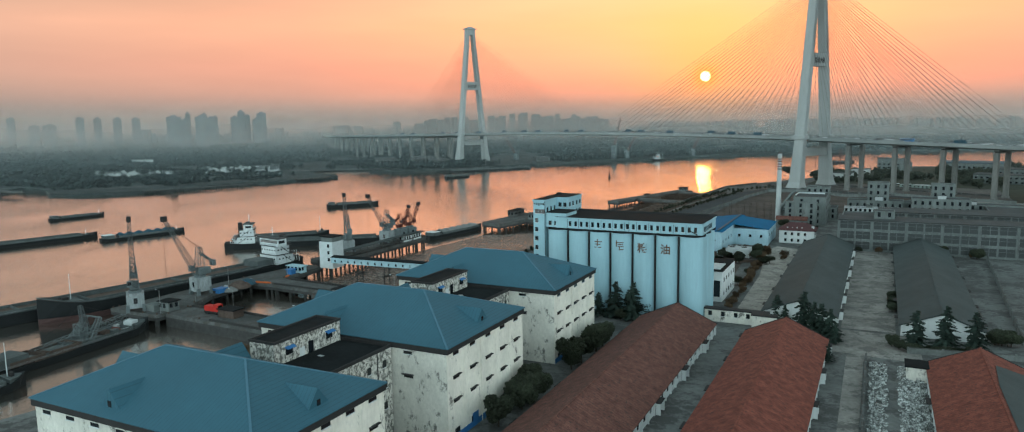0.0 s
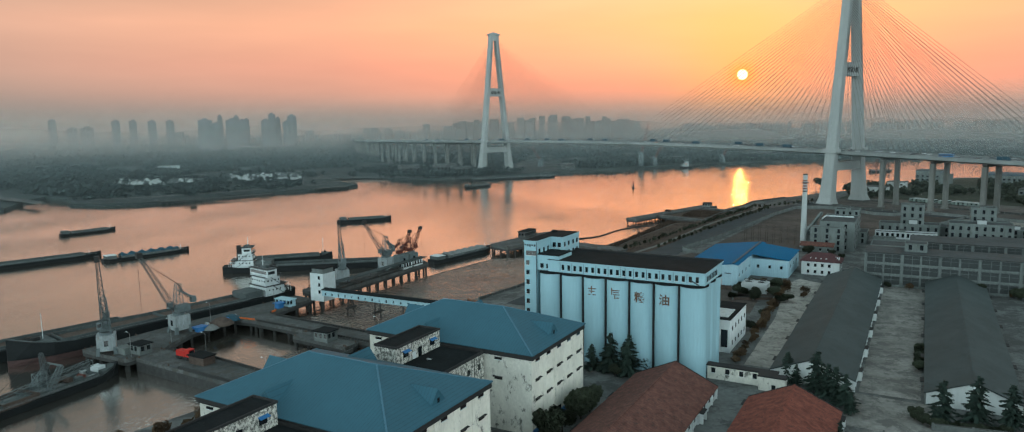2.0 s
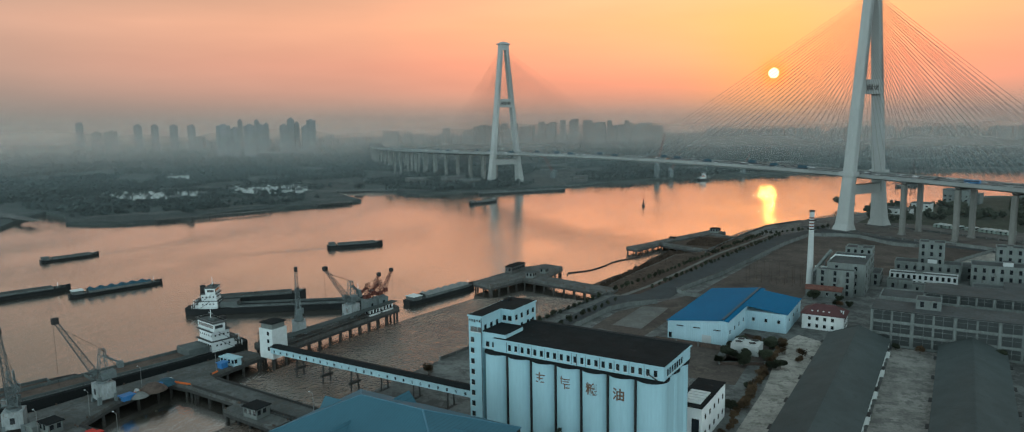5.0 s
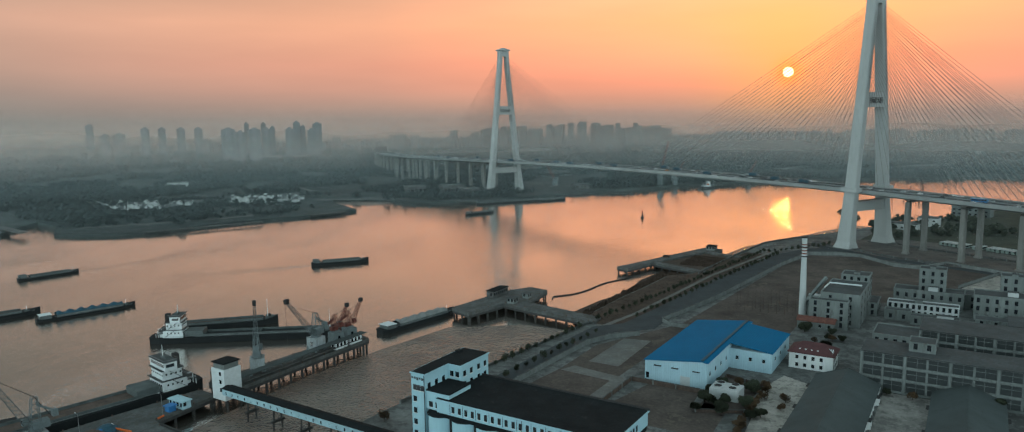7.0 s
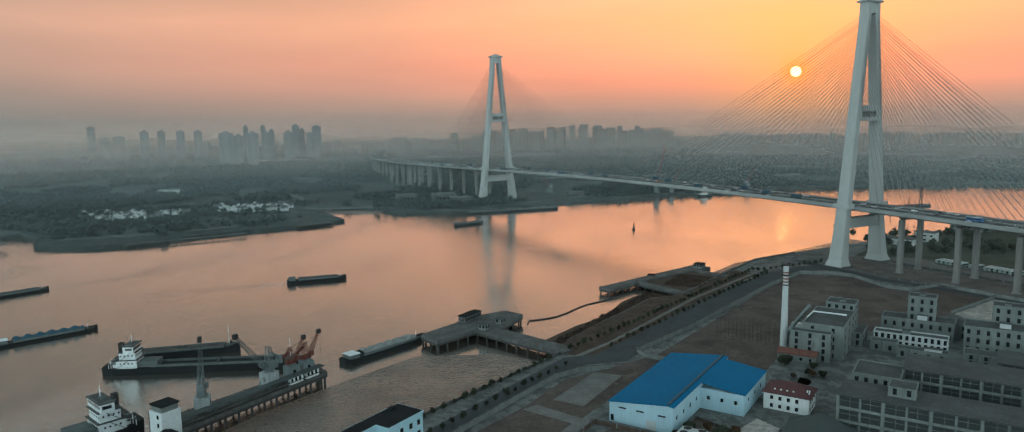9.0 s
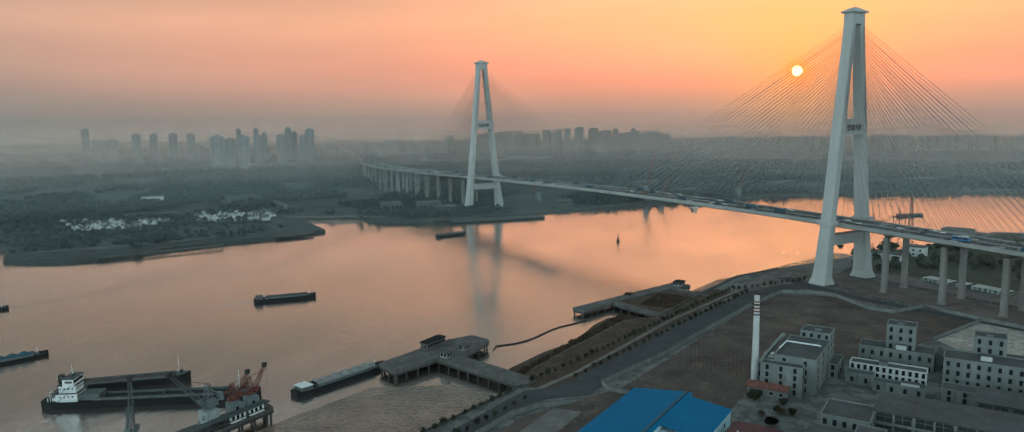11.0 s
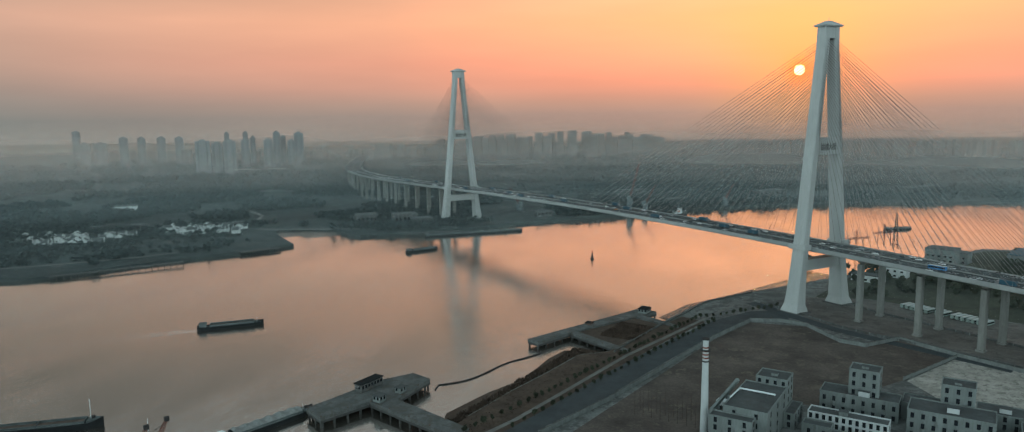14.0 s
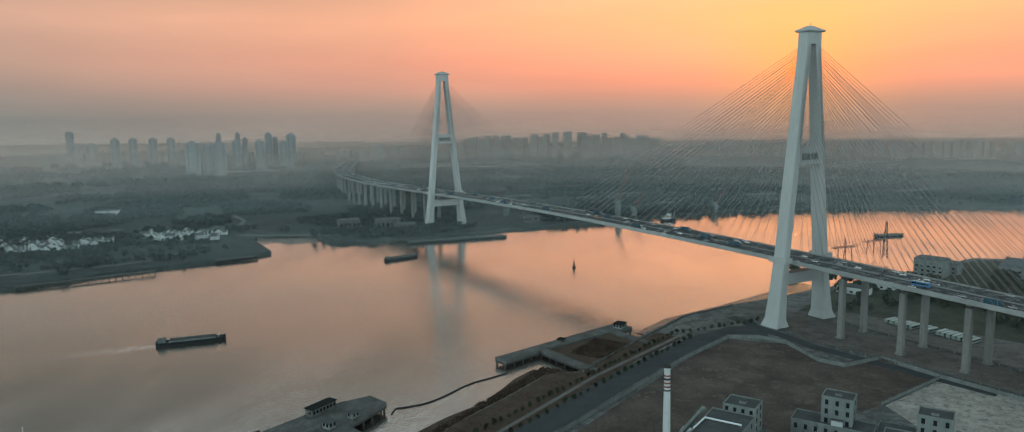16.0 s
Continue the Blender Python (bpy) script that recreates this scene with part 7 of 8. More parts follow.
wall_run([(-99, 296), (-97, 374), (-95.5, 409), (-90, 424), (-78, 437)], 2.6, "pale rendered boundary wall along the riverside road")
wall_run([(-77, 468), (-67, 526), (-60, 596), (-54, 661), (-44, 717), (-25, 727), (-6, 725), (20.5, 697), (37, 695), (54, 722), (89, 702), (150, 676)], 2.6, "pale rendered boundary wall round the waste lot")
wall_run([(-77, 468), (-70, 462), (-50, 462), (-20, 470)], 2.4, "curving pale boundary wall by the road junction")
wall_run([(64, 640), (88, 700)], 2.0, "low pale wall round the concrete yard")
wall_run([(51, 120), (50.5, 219)], 1.8, "low dark fence wall beside the rubble yard", material=QUAY)
wall_run([(95, 253), (101.5, 407)], 2.4, "pale boundary wall on the far side of the grey sheds")
wall_run([(62, 230), (100, 236)], 1.8, "low grey wall behind the cedars")
wall_run([(-127.5, 300), (-123.5, 330), (-118.5, 380), (-113.5, 430), (-112, 446)], 1.1, "low concrete flood wall along the river", material=QUAY)
wall_run([(-100, 602), (-98, 660), (-94, 705), (-90, 757), (-67, 807)], 1.1, "low concrete flood wall along the river", material=QUAY)
wall_run([(-128, 195), (-129, 212)], 1.0, "low quay wall", material=QUAY)
wall_run([(-20, 398), (-2, 392), (-2, 360), (-19, 352), (-20, 398)], 1.4, "low wall round a small brown yard", material=RUST)
wall_run([(-55, 330), (-55, 372), (-24, 372)], 2.0, "old brick wall beside the store", material=RUST)
wall_run([(14, 802), (36, 787), (118, 746), (150, 730)], 1.4, "low concrete wall along the bus park", material=QUAY)
wall_run([(-52, 775), (-18, 757), (17, 733), (118, 697), (148, 686)], 1.3, "low concrete wall along the lane by the bridge", material=QUAY)
cool = thing("cooling_unit", yard(-13, 374), "white boxy cooling unit with round fans on its roof", "cooling unit")
part("body", Geo().box(-6, -4.5, 0, 6, 4.5, 4.6), FRAME, cool)
for x in (-3, 3):
    for y in (-2.2, 2.2):
        part("fan_ring", Geo().cyl(x, y, 4.6, 5.3, 1.9, seg=18), FRAME, cool)
        part("fan_well", Geo().cyl(x, y, 5.3, 5.34, 1.6, seg=18), TRIM, cool)
cabin(63.4, 206.6, GROUND, 5.0, 6.4, 4.0, STAINED3, TAR, "small grimy white hut beside the rubble yard", False)


# ---- trees ----
LEAF_RND = random.Random(7)


def leaf_cloud(g, centre_at, radii, n, size, rnd, shell=0.35):
    """Many small leaf sprays in an uneven ball; gaps stay between them."""
    c = Vector(centre_at)
    for _ in range(n):
        d = Vector((rnd.gauss(0, 1), rnd.gauss(0, 1), rnd.gauss(0, 1))).normalized()
        k = (shell + (1 - shell) * rnd.random() ** 0.5) * (0.85 + 0.3 * noise.noise(d * 2.3 + c * 0.13))
        p = c + Vector((d.x * radii[0], d.y * radii[1], d.z * radii[2])) * k
        a = Vector((rnd.gauss(0, 1), rnd.gauss(0, 1), rnd.gauss(0, 0.6))).normalized() * size * (0.6 + 0.8 * rnd.random())
        b = a.orthogonal().normalized() * size * (0.5 + 0.5 * rnd.random())
        g.face(p - a - b * 0.3, p + b, p + a * 0.9 - b * 0.2, p - b * 0.8)


def broadleaf_meshes(h, r, seed, leaf, size=0.42, n=1500, trunk=0.22):
    rnd = random.Random(seed)
    wood = Geo()
    wood.rod((0, 0, -0.2), (0, 0, h * 0.45), trunk, trunk * 0.6, 7)
    crown = Geo()
    lobes = 9
    for k in range(lobes):
        q = 6.283 * k / lobes + rnd.random()
        rr = r * (0.25 + 0.4 * rnd.random())
        top = Vector((rr * math.cos(q), rr * math.sin(q), h * (0.45 + 0.33 * rnd.random())))
        wood.rod((0, 0, h * (0.2 + 0.2 * rnd.random())), top, trunk * 0.4, trunk * 0.12, 5)
        leaf_cloud(crown, top, (r * 0.55, r * 0.55, h * 0.26), n // lobes, size, rnd, 0.75)
    return wood.mesh("trunk", BARK), crown.mesh("crown", leaf)


def cedar_meshes(h, r, seed):
    """A conifer with tiers of drooping boughs."""
    rnd = random.Random(seed)
    wood, crown = Geo(), Geo()
    wood.rod((0, 0, -0.2), (0, 0, h), 0.28, 0.04, 7)
    z = h * 0.08
    while z < h * 0.98:
        f = 1 - z / h
        for k in range(int(7 + 6 * f)):
            q = rnd.random() * 6.283
            l = (r * f ** 0.75 + 0.25) * (0.4 + 0.7 * rnd.random())
            end = Vector((l * math.cos(q), l * math.sin(q), z - l * 0.10 + rnd.random() * 0.5))
            root = Vector((0, 0, z + l * 0.12))
            wood.rod(root, end, 0.06, 0.02, 3)
            m = max(4, int(l * 5))
            for i in range(m):
                p = root.lerp(end, 0.2 + 0.8 * i / m)
                s = 0.50 * (0.6 + 0.7 * rnd.random())
                a = Vector((-math.sin(q), math.cos(q), rnd.gauss(-0.3, 0.3))) * s * (1.5 - i / m)
                b = (end - root).normalized() * s
                crown.face(p - a + Vector((0, 0, -0.15)), p + b, p + a + Vector((0, 0, -0.15)), p - b * 0.6 + Vector((0, 0, 0.2)))
        z += h * 0.07
    return wood.mesh("trunk", BARK), crown.mesh("crown", CEDAR)


def plant_tree(meshes, m, label, category, group, name="tree"):
    t = thing(name, m, label, category, group)
    part("trunk", meshes[0], None, t)
    part("crown", meshes[1], None, t)
    return t


BUSHES = [broadleaf_meshes(8.5, 4.2, 11 + k, LEAF, 0.42, 6500, 0.25) for k in range(3)]
RUSSET = [broadleaf_meshes(6.5, 3.0, 31 + k, DRY_LEAF, 0.4, 700, 0.16) for k in range(3)]
STREET = [broadleaf_meshes(5.2, 2.0, 51 + k, LEAF, 0.36, 420, 0.13) for k in range(4)]
CEDARS = [cedar_meshes(11.0, 5.4, 71 + k) for k in range(4)]

for k, (v, u, s) in enumerate(((-28, 129, 1.1), (-27.6, 141, 1.25), (-27.3, 148, 1.3), (-27.3, 174, 1.3), (-26.8, 181, 1.15), (-26.6, 193, 1.3), (-26.4, 199, 1.1))):
    plant_tree(BUSHES[k % 3], yard(v, u, GROUND, k * 67) @ Matrix.Diagonal((s * 0.82, s * 0.82, s * 0.85, 1)), "dense rounded dark evergreen tree beside a warehouse", "tree", "trees by the warehouses", "evergreen_tree")
for k, (v, u, s) in enumerate(((-40, 233, 0.8), (-34, 235, 1.15), (-30.5, 239, 0.85), (-27, 234, 1.2), (-23.5, 240, 0.7), (-20, 244, 0.95), (-12, 247, 0.7), (-6, 246.5, 0.75), (21, 252, 0.85), (24, 249, 0.6), (30.5, 246, 1.15), (34, 243, 0.9), (36.5, 240, 0.95), (39.5, 236, 0.9), (64.5, 238, 1.05), (72.9, 241, 1.15), (81, 242, 1.05), (40.5, 211, 0.5), (41.5, 232, 0.6))):
    plant_tree(CEDARS[k % 4], yard(v, u, GROUND, k * 83) @ Matrix.Diagonal((s * 0.92, s * 0.92, s * 1.08, 1)), "dark layered cedar tree", "tree", "cedar trees", "cedar_tree")
for k, (v, u, s) in enumerate(((57.6, 235.5, 0.52), (59.6, 233.5, 0.4), (-31, 231, 0.5), (-36, 238, 0.55))):
    plant_tree(BUSHES[k % 3], yard(v, u, GROUND, k * 59) @ Matrix.Diagonal((s, s, s * 0.9, 1)), "low round dark evergreen bush", "bush", "round bushes", "round_bush")
# street trees in two rows along the riverside road
ROWS_OF_TREES = (((-120, 338), (-112, 432), 15), ((-107, 326), (-100, 428), 15), ((-110, 452), (-103, 500), 8), ((-103, 500), (-92, 600), 17), ((-92, 600), (-80, 700), 17), ((-93, 470), (-80, 590), 16), ((-80, 590), (-66, 700), 15), ((-78, 706), (-40, 762), 12), ((-40, 762), (-24, 800), 6))
for r, (a, b, n) in enumerate(ROWS_OF_TREES):
    for k in range(n):
        f = (k + LEAF_RND.uniform(-0.15, 0.15)) / max(1, n - 1)
        s = LEAF_RND.uniform(0.55, 0.9)
        plant_tree(STREET[(k + r) % 4], yard(a[0] + (b[0] - a[0]) * f, a[1] + (b[1] - a[1]) * f, GROUND, LEAF_RND.uniform(0, 360)) @ Matrix.Diagonal((s, s, s, 1)), "small round dark street tree", "tree", "street trees", "street_tree")
# russet bushes and trees round the plant and along the lanes
for k in range(64):
    zone = ((-2, 352, 12, 398), (-12, 452, 20, 488), (-40, 455, -8, 462), (-20, 362, -3, 388), (42, 408, 128, 412), (86, 250, 92, 250), (-3, 300, 2, 352), (-20, 352, -4, 396))[k % 8]
    v, u = LEAF_RND.uniform(zone[0], zone[2]), LEAF_RND.uniform(zone[1], zone[3])
    if 0 < v < 21 and 424 < u < 442:
        continue
    s = LEAF_RND.uniform(0.4, 0.85)
    plant_tree((RUSSET + BUSHES)[k % 6], yard(v, u, GROUND, k * 41) @ Matrix.Diagonal((s, s, s * 0.8, 1)), "dull russet winter bush", "bush", "winter bushes", "winter_bush")
for k, (v, u) in enumerate(((-128, 118), (-124, 128), (-122, 140), (-119, 133), (-122, 240), (-120, 282))):
    plant_tree(RUSSET[k % 3], yard(v, u, GROUND, k * 50) @ Matrix.Diagonal((0.9, 0.9, 0.85, 1)), "small dark tree on the dock bank", "tree", "dock trees", "dock_tree")
# hedges along the lanes
for k in range(46):
    if k < 26:
        v, u, s = 2.5 - 3.5 * k / 26 + LEAF_RND.uniform(-0.8, 0.8), 262 + k * 5.2, LEAF_RND.uniform(0.45, 0.75)
    else:
        v, u, s = (58.2, 282 + (k - 26) * 2.6, 0.42) if k < 36 else (62 + (k - 36) * 1.9, 231.5 + (k - 36) * 0.35, 0.36)
        s *= LEAF_RND.uniform(0.85, 1.15)
    plant_tree((RUSSET if k < 26 else BUSHES)[k % 3], yard(v, u, GROUND, k * 71) @ Matrix.Diagonal((s, s, s * 0.8, 1)), "russet winter shrub in a hedge row" if k < 26 else "dark clipped evergreen shrub", "bush", "hedge shrubs", "hedge_shrub")
# bare poplars in the lot
for k in range(16):
    v, u = -48 + (k % 8) * 4.6, 516 + (k // 8) * 7
    t = thing("bare_tree", yard(v, u), "thin bare winter poplar", "tree", "bare poplars")
    g = Geo()
    g.rod((0, 0, -0.1), (0, 0, 13), 0.13, 0.03, 5)
    for i in range(9):
        q, z = i * 2.4 + k, 4 + i
        g.rod((0, 0, z), (0.9 * math.cos(q), 0.9 * math.sin(q), z + 2.2), 0.035, 0.01, 3)
    part("trunk", g, BARK, t)

# rubble yard: broken slabs and sacks in heaps
g = Geo()
rub = random.Random(5)
for _ in range(1500):
    v, u = (rub.uniform(51.8, 56), rub.uniform(140, 216)) if rub.random() < 0.3 else (rub.uniform(59, 65.5), rub.uniform(130, 214))
    p = Vector((v - 51, u - 120, 0))
    s, q = rub.uniform(0.25, 0.9), rub.uniform(0, 3.14)
    c, d, zz = math.cos(q) * s, math.sin(q) * s * 0.6, rub.uniform(0.1, 0.7)
    g.loft([[p + Vector((-c, -d, 0)), p + Vector((d, -c, 0)), p + Vector((c, d, 0)), p + Vector((-d, c, 0))], [p + Vector((-c * 0.8, -d, zz)), p + Vector((d, -c * 0.8, zz * 1.3)), p + Vector((c * 0.8, d, zz)), p + Vector((-d, c, zz * 0.6))]])
ob = solid("rubble", g, RUBBISH, "scattered pale rubble and broken slabs in the yard", "rubble", kind="stuff", m=yard(51, 120, GROUND + 0.02))
# reeds and weeds on the foreshore and the waste lot
g = Geo()
for _ in range(7000):
    if rub.random() < 0.55:
        v, u, z = rub.uniform(-128, -103), rub.uniform(455, 600), 2.9
    else:
        v, u, z = rub.uniform(-125, -98), rub.uniform(632, 668), 3.8
    p, q = Vector(at(v, u, z)), rub.uniform(0, 6.28)
    s, hgt = rub.uniform(0.4, 1.0), rub.uniform(0.8, 2.2)
    d = Vector((math.cos(q), math.sin(q), 0)) * s
    g.face(p - d, p + d, p + d * 0.4 + Vector((0.2, 0.1, hgt)), p - d * 0.6 + Vector((-0.1, 0.2, hgt * 0.8)))
solid("reeds", g, REED, "dry brown reeds on the foreshore", "reeds", kind="stuff")
# ---- under and behind the bridge ----
def bus_parts(t, body_mat, l=11.5, w=2.5, h=3.1):
    part("body", Geo().box(-l / 2, -w / 2, 0.45, l / 2, w / 2, h), body_mat, t)
    part("roof", Geo().box(-l / 2 + 0.1, -w / 2 + 0.1, h + 0.004, l / 2 - 0.1, w / 2 - 0.1, h + 0.14), FRAME, t)
    part("side_glass", Geo().box(-l / 2 + 0.4, -w / 2 - 0.03, 1.5, l / 2 - 0.4, w / 2 + 0.03, 2.5), DARK, t)
    for x in (-l * 0.3, l * 0.32):
        for y in (-w / 2, w / 2):
            part("wheel", Geo().rod((x, y - 0.15, 0.48), (x, y + 0.15, 0.48), 0.48, seg=10), TRIM, t)


BUS_GREEN = mat("pale_green_bus_paint", (0.20, 0.25, 0.23), 0.4, vary=0.05)
BUS_BLUE = mat("blue_bus_paint", (0.03, 0.13, 0.28), 0.4, vary=0.05)
first_bus = thing("parked_bus", pose(336, 748, GROUND, 0, 0, 38), "white and pale green city bus parked under the bridge", "bus", "parked buses")
bus_parts(first_bus, BUS_GREEN)
for k in range(1, 15):
    f = k / 18
    row = 0 if k < 6 else 8 if k < 8 else 14
    copy_thing(first_bus, pose(336 + 44 * f + row * 0.5, 748 - 54 * f - row * 0.2, GROUND, 0, 0, 38 + (k % 3) * 2))


def car_thing(m, paint, label, group):
    t = thing("car", m, label, "car", group)
    lower = Geo().loft([[(x, -0.88 * k, z) for x, z in ()] or [(-2.2, -0.88, 0.35), (2.2, -0.88, 0.35), (2.25, -0.86, 0.75), (1.1, -0.84, 0.95), (-2.1, -0.84, 0.98)] for k in (1,)] + [[(-2.2, 0.88, 0.35), (2.2, 0.88, 0.35), (2.25, 0.86, 0.75), (1.1, 0.84, 0.95), (-2.1, 0.84, 0.98)]])
    part("body", lower, paint, t)
    part("glasshouse", Geo().loft([[(-1.9, -0.8, 0.98), (1.0, -0.8, 0.96), (1.0, 0.8, 0.96), (-1.9, 0.8, 0.98)], [(-1.4, -0.62, 1.45), (0.3, -0.62, 1.47), (0.3, 0.62, 1.47), (-1.4, 0.62, 1.45)]]), DARK, t)
    part("roof", Geo().box(-1.35, -0.6, 1.47, 0.28, 0.6, 1.52), paint, t)
    g = Geo()
    for x in (-1.4, 1.4):
        g.rod((x, -0.94, 0.33), (x, 0.94, 0.33), 0.33, seg=8)
    part("running_gear", g, TRIM, t)
    return t


PAINTS = [mat(n, c, 0.35, vary=0.03, bump=0) for n, c in (("white_car_paint", (0.62, 0.63, 0.63)), ("silver_car_paint", (0.34, 0.36, 0.37)), ("dark_car_paint", (0.03, 0.033, 0.036)), ("grey_car_paint", (0.12, 0.125, 0.13)), ("orange_car_paint", (0.45, 0.16, 0.03)))]
NAMES = ["white", "silver", "black", "grey", "orange"]
protos = [car_thing(pose(0, 0, 0), p, f"{c} car on the bridge roadway", "cars on the bridge") for p, c in zip(PAINTS, NAMES)]
used = [False] * 5
trf = random.Random(21)


def on_deck(s, a, back=False):
    c, d = centre(s)
    n = Vector((d.y, -d.x))
    q = c + n * a
    return pose(q.x, q.y, deck_z(s) + 0.1, 0, 0, math.degrees(math.atan2(d.y, d.x)) + (180 if back else 0))


LANES = (-15.2, -11.3, -7.5, -3.7, 3.7, 7.5, 11.3, 15.2)
taken = []
for k in range(330):
    s, a = trf.uniform(-300, 1150), trf.choice(LANES)
    if any(abs(s - s2) < 9 and a == a2 for s2, a2 in taken):
        continue
    taken.append((s, a))
    i = trf.choice((0, 0, 1, 1, 2, 3, 3, 4 if k % 7 == 0 else 0))
    if used[i]:
        copy_thing(protos[i], on_deck(s, a, a > 0))
    else:
        protos[i].matrix_world = on_deck(s, a, a > 0)
        used[i] = True
lorry = thing("lorry", on_deck(60, -7.5), "dark box lorry on the bridge roadway", "lorry", "lorries on the bridge")
part("cargo_box", Geo().box(-6.2, -1.25, 1.1, 3.0, 1.25, 3.9), TARP_BLUE, lorry)
part("cab", Geo().loft([[(3.3, -1.2, 0.6), (5.4, -1.2, 0.6), (5.4, 1.2, 0.6), (3.3, 1.2, 0.6)], [(3.3, -1.2, 3.1), (4.9, -1.2, 3.1), (4.9, 1.2, 3.1), (3.3, 1.2, 3.1)]]), PAINTS[3], lorry)
part("chassis", Geo().box(-6.2, -1.0, 0.6, 3.3, 1.0, 1.09), TRIM, lorry)
for x in (-5, -3.8, 4.2):
    for y in (-1.1, 1.1):
        part("wheel", Geo().rod((x, y - 0.18, 0.5), (x, y + 0.18, 0.5), 0.5, seg=8), TRIM, lorry)
for k, s in enumerate((-140, 95, 130, 175, 230, 262, 330, 372, 410, 455, 520, 560, 640, 700, 765, 830)):
    a = LANES[(k * 3) % 8]
    copy_thing(lorry, on_deck(s, a, a > 0))
cb = thing("coach", on_deck(-95, -7.5), "dark blue and white coach on the bridge roadway", "bus")
bus_parts(cb, BUS_BLUE)
for s in range(-280, 620, 45):
    for a in (-17.4, 17.4):
        t = thing("street_lamp", on_deck(s, a), "slim grey street lamp on the bridge edge", "street lamp", "bridge lamps")
        part("pole", Geo().rod((0, 0, 0), (0, 0, 9), 0.09, 0.06, 5), RAIL, t)
        part("arm", Geo().rod((0, 0, 9), (0, -1.8 if a > 0 else 1.8, 9.3), 0.05, 0.04, 4), RAIL, t)

# low buildings, a white office and sheds past the bridge
for x, y, w, l, h, wall, roof, lb in ((418, 925, 26, 20, 17, GREY_WALL, FAR_ROOF, "pale square office building by the river"), (440, 938, 14, 16, 11, GREY_WALL, FAR_ROOF, "pale annex of the riverside office"), (520, 930, 70, 46, 11, GREY_WALL, TARP_BLUE, "long grey shed with a dull blue roof"), (330, 840, 26, 12, 6, FAR_WALL, GREY_ROOF, "low pale building behind the bridge tower"), (360, 862, 18, 12, 9, FAR_WALL, FAR_ROOF, "low pale building behind the bridge"), (470, 760, 60, 24, 9, GREY_WALL, GREY_ROOF, "low grey depot shed beside the bridge"), (520, 820, 60, 26, 10, GREY_WALL, GREY_ROOF, "low grey depot shed beside the bridge"), (600, 700, 90, 30, 12, GREY_WALL, GREY_ROOF, "long grey depot building"), (640, 860, 80, 40, 14, FAR_WALL, FAR_ROOF, "pale riverside works building"), (560, 600, 70, 40, 12, GREY_WALL, GREY_ROOF, "grey works building beyond the plant"), (470, 560, 60, 30, 11, GREY_WALL, GREY_ROOF, "grey works building beyond the plant"), (400, 480, 60, 26, 11, GREY_WALL, GREY_ROOF, "grey works building beyond the plant"), (430, 380, 70, 40, 11, GREY_WALL, GREY_ROOF, "grey works building beyond the sheds"), (300, 330, 30, 60, 9, GREY_WALL, GREY_ROOF, "low grey works building")):
    t = thing("works_building", pose(x, y, GROUND, 0, 0, -35 if y > 650 else TURN), lb, "building", "riverside works")
    part("wall", Geo().box(-w / 2, -l / 2, -0.3, w / 2, l / 2, h), wall, t)
    part("roof", Geo().box(-w / 2 - 0.4, -l / 2 - 0.4, h + 0.004, w / 2 + 0.4, l / 2 + 0.4, h + 0.7), roof, t)
    n = int(w / 5)
    for f in range(max(1, int(h / 4.5))):
        for k in range(n):
            win = part("window", PANE_WIDE, None, t)
            win.matrix_local = pose(-w / 2 + w * (k + 0.5) / n, -l / 2 - 0.1, 1.2 + f * 4.2)
# container gantries behind the tower
for x, y, tn in ((352, 985, 30), (392, 1032, 35)):
    t = thing("gantry_crane", pose(x, y, GROUND, 0, 0, tn) @ Matrix.Scale(0.62, 4), "rust-red river gantry crane", "crane", "gantry cranes")
    for px in (-9, 9):
        for py in (-7, 7):
            part("portal_leg", Geo().beam((px, py, 0), (px * 0.8, py, 24), 0.9, 0.9), CRANE_RED, t)
    g = Geo()
    lattice(g, (-28, 0, 25), (26, 0, 25), 3.0, 3.0, 16, 0.25)
    part("boom", g, CRANE_RED, t)
    g = Geo()
    lattice(g, (0, 0, 24), (0, 0, 40), 3.5, 0.8, 5, 0.25)
    g.rod((0, 0, 39), (-26, 0, 26), 0.2).rod((0, 0, 39), (24, 0, 26), 0.2)
    part("mast", g, CRANE_RED, t)
sig = thing("signal_mast", pose(398, 1010, GROUND), "tall dark lattice signal mast by the river", "mast")
g = Geo()
lattice(g, (0, 0, 0), (0, 0, 40), 5.0, 1.2, 8, 0.3)
g.rod((0, 0, 30), (-24, 0, 4), 0.12).rod((0, 0, 30), (24, 0, 4), 0.12)
part("frame_tower", g, TRIM, sig)


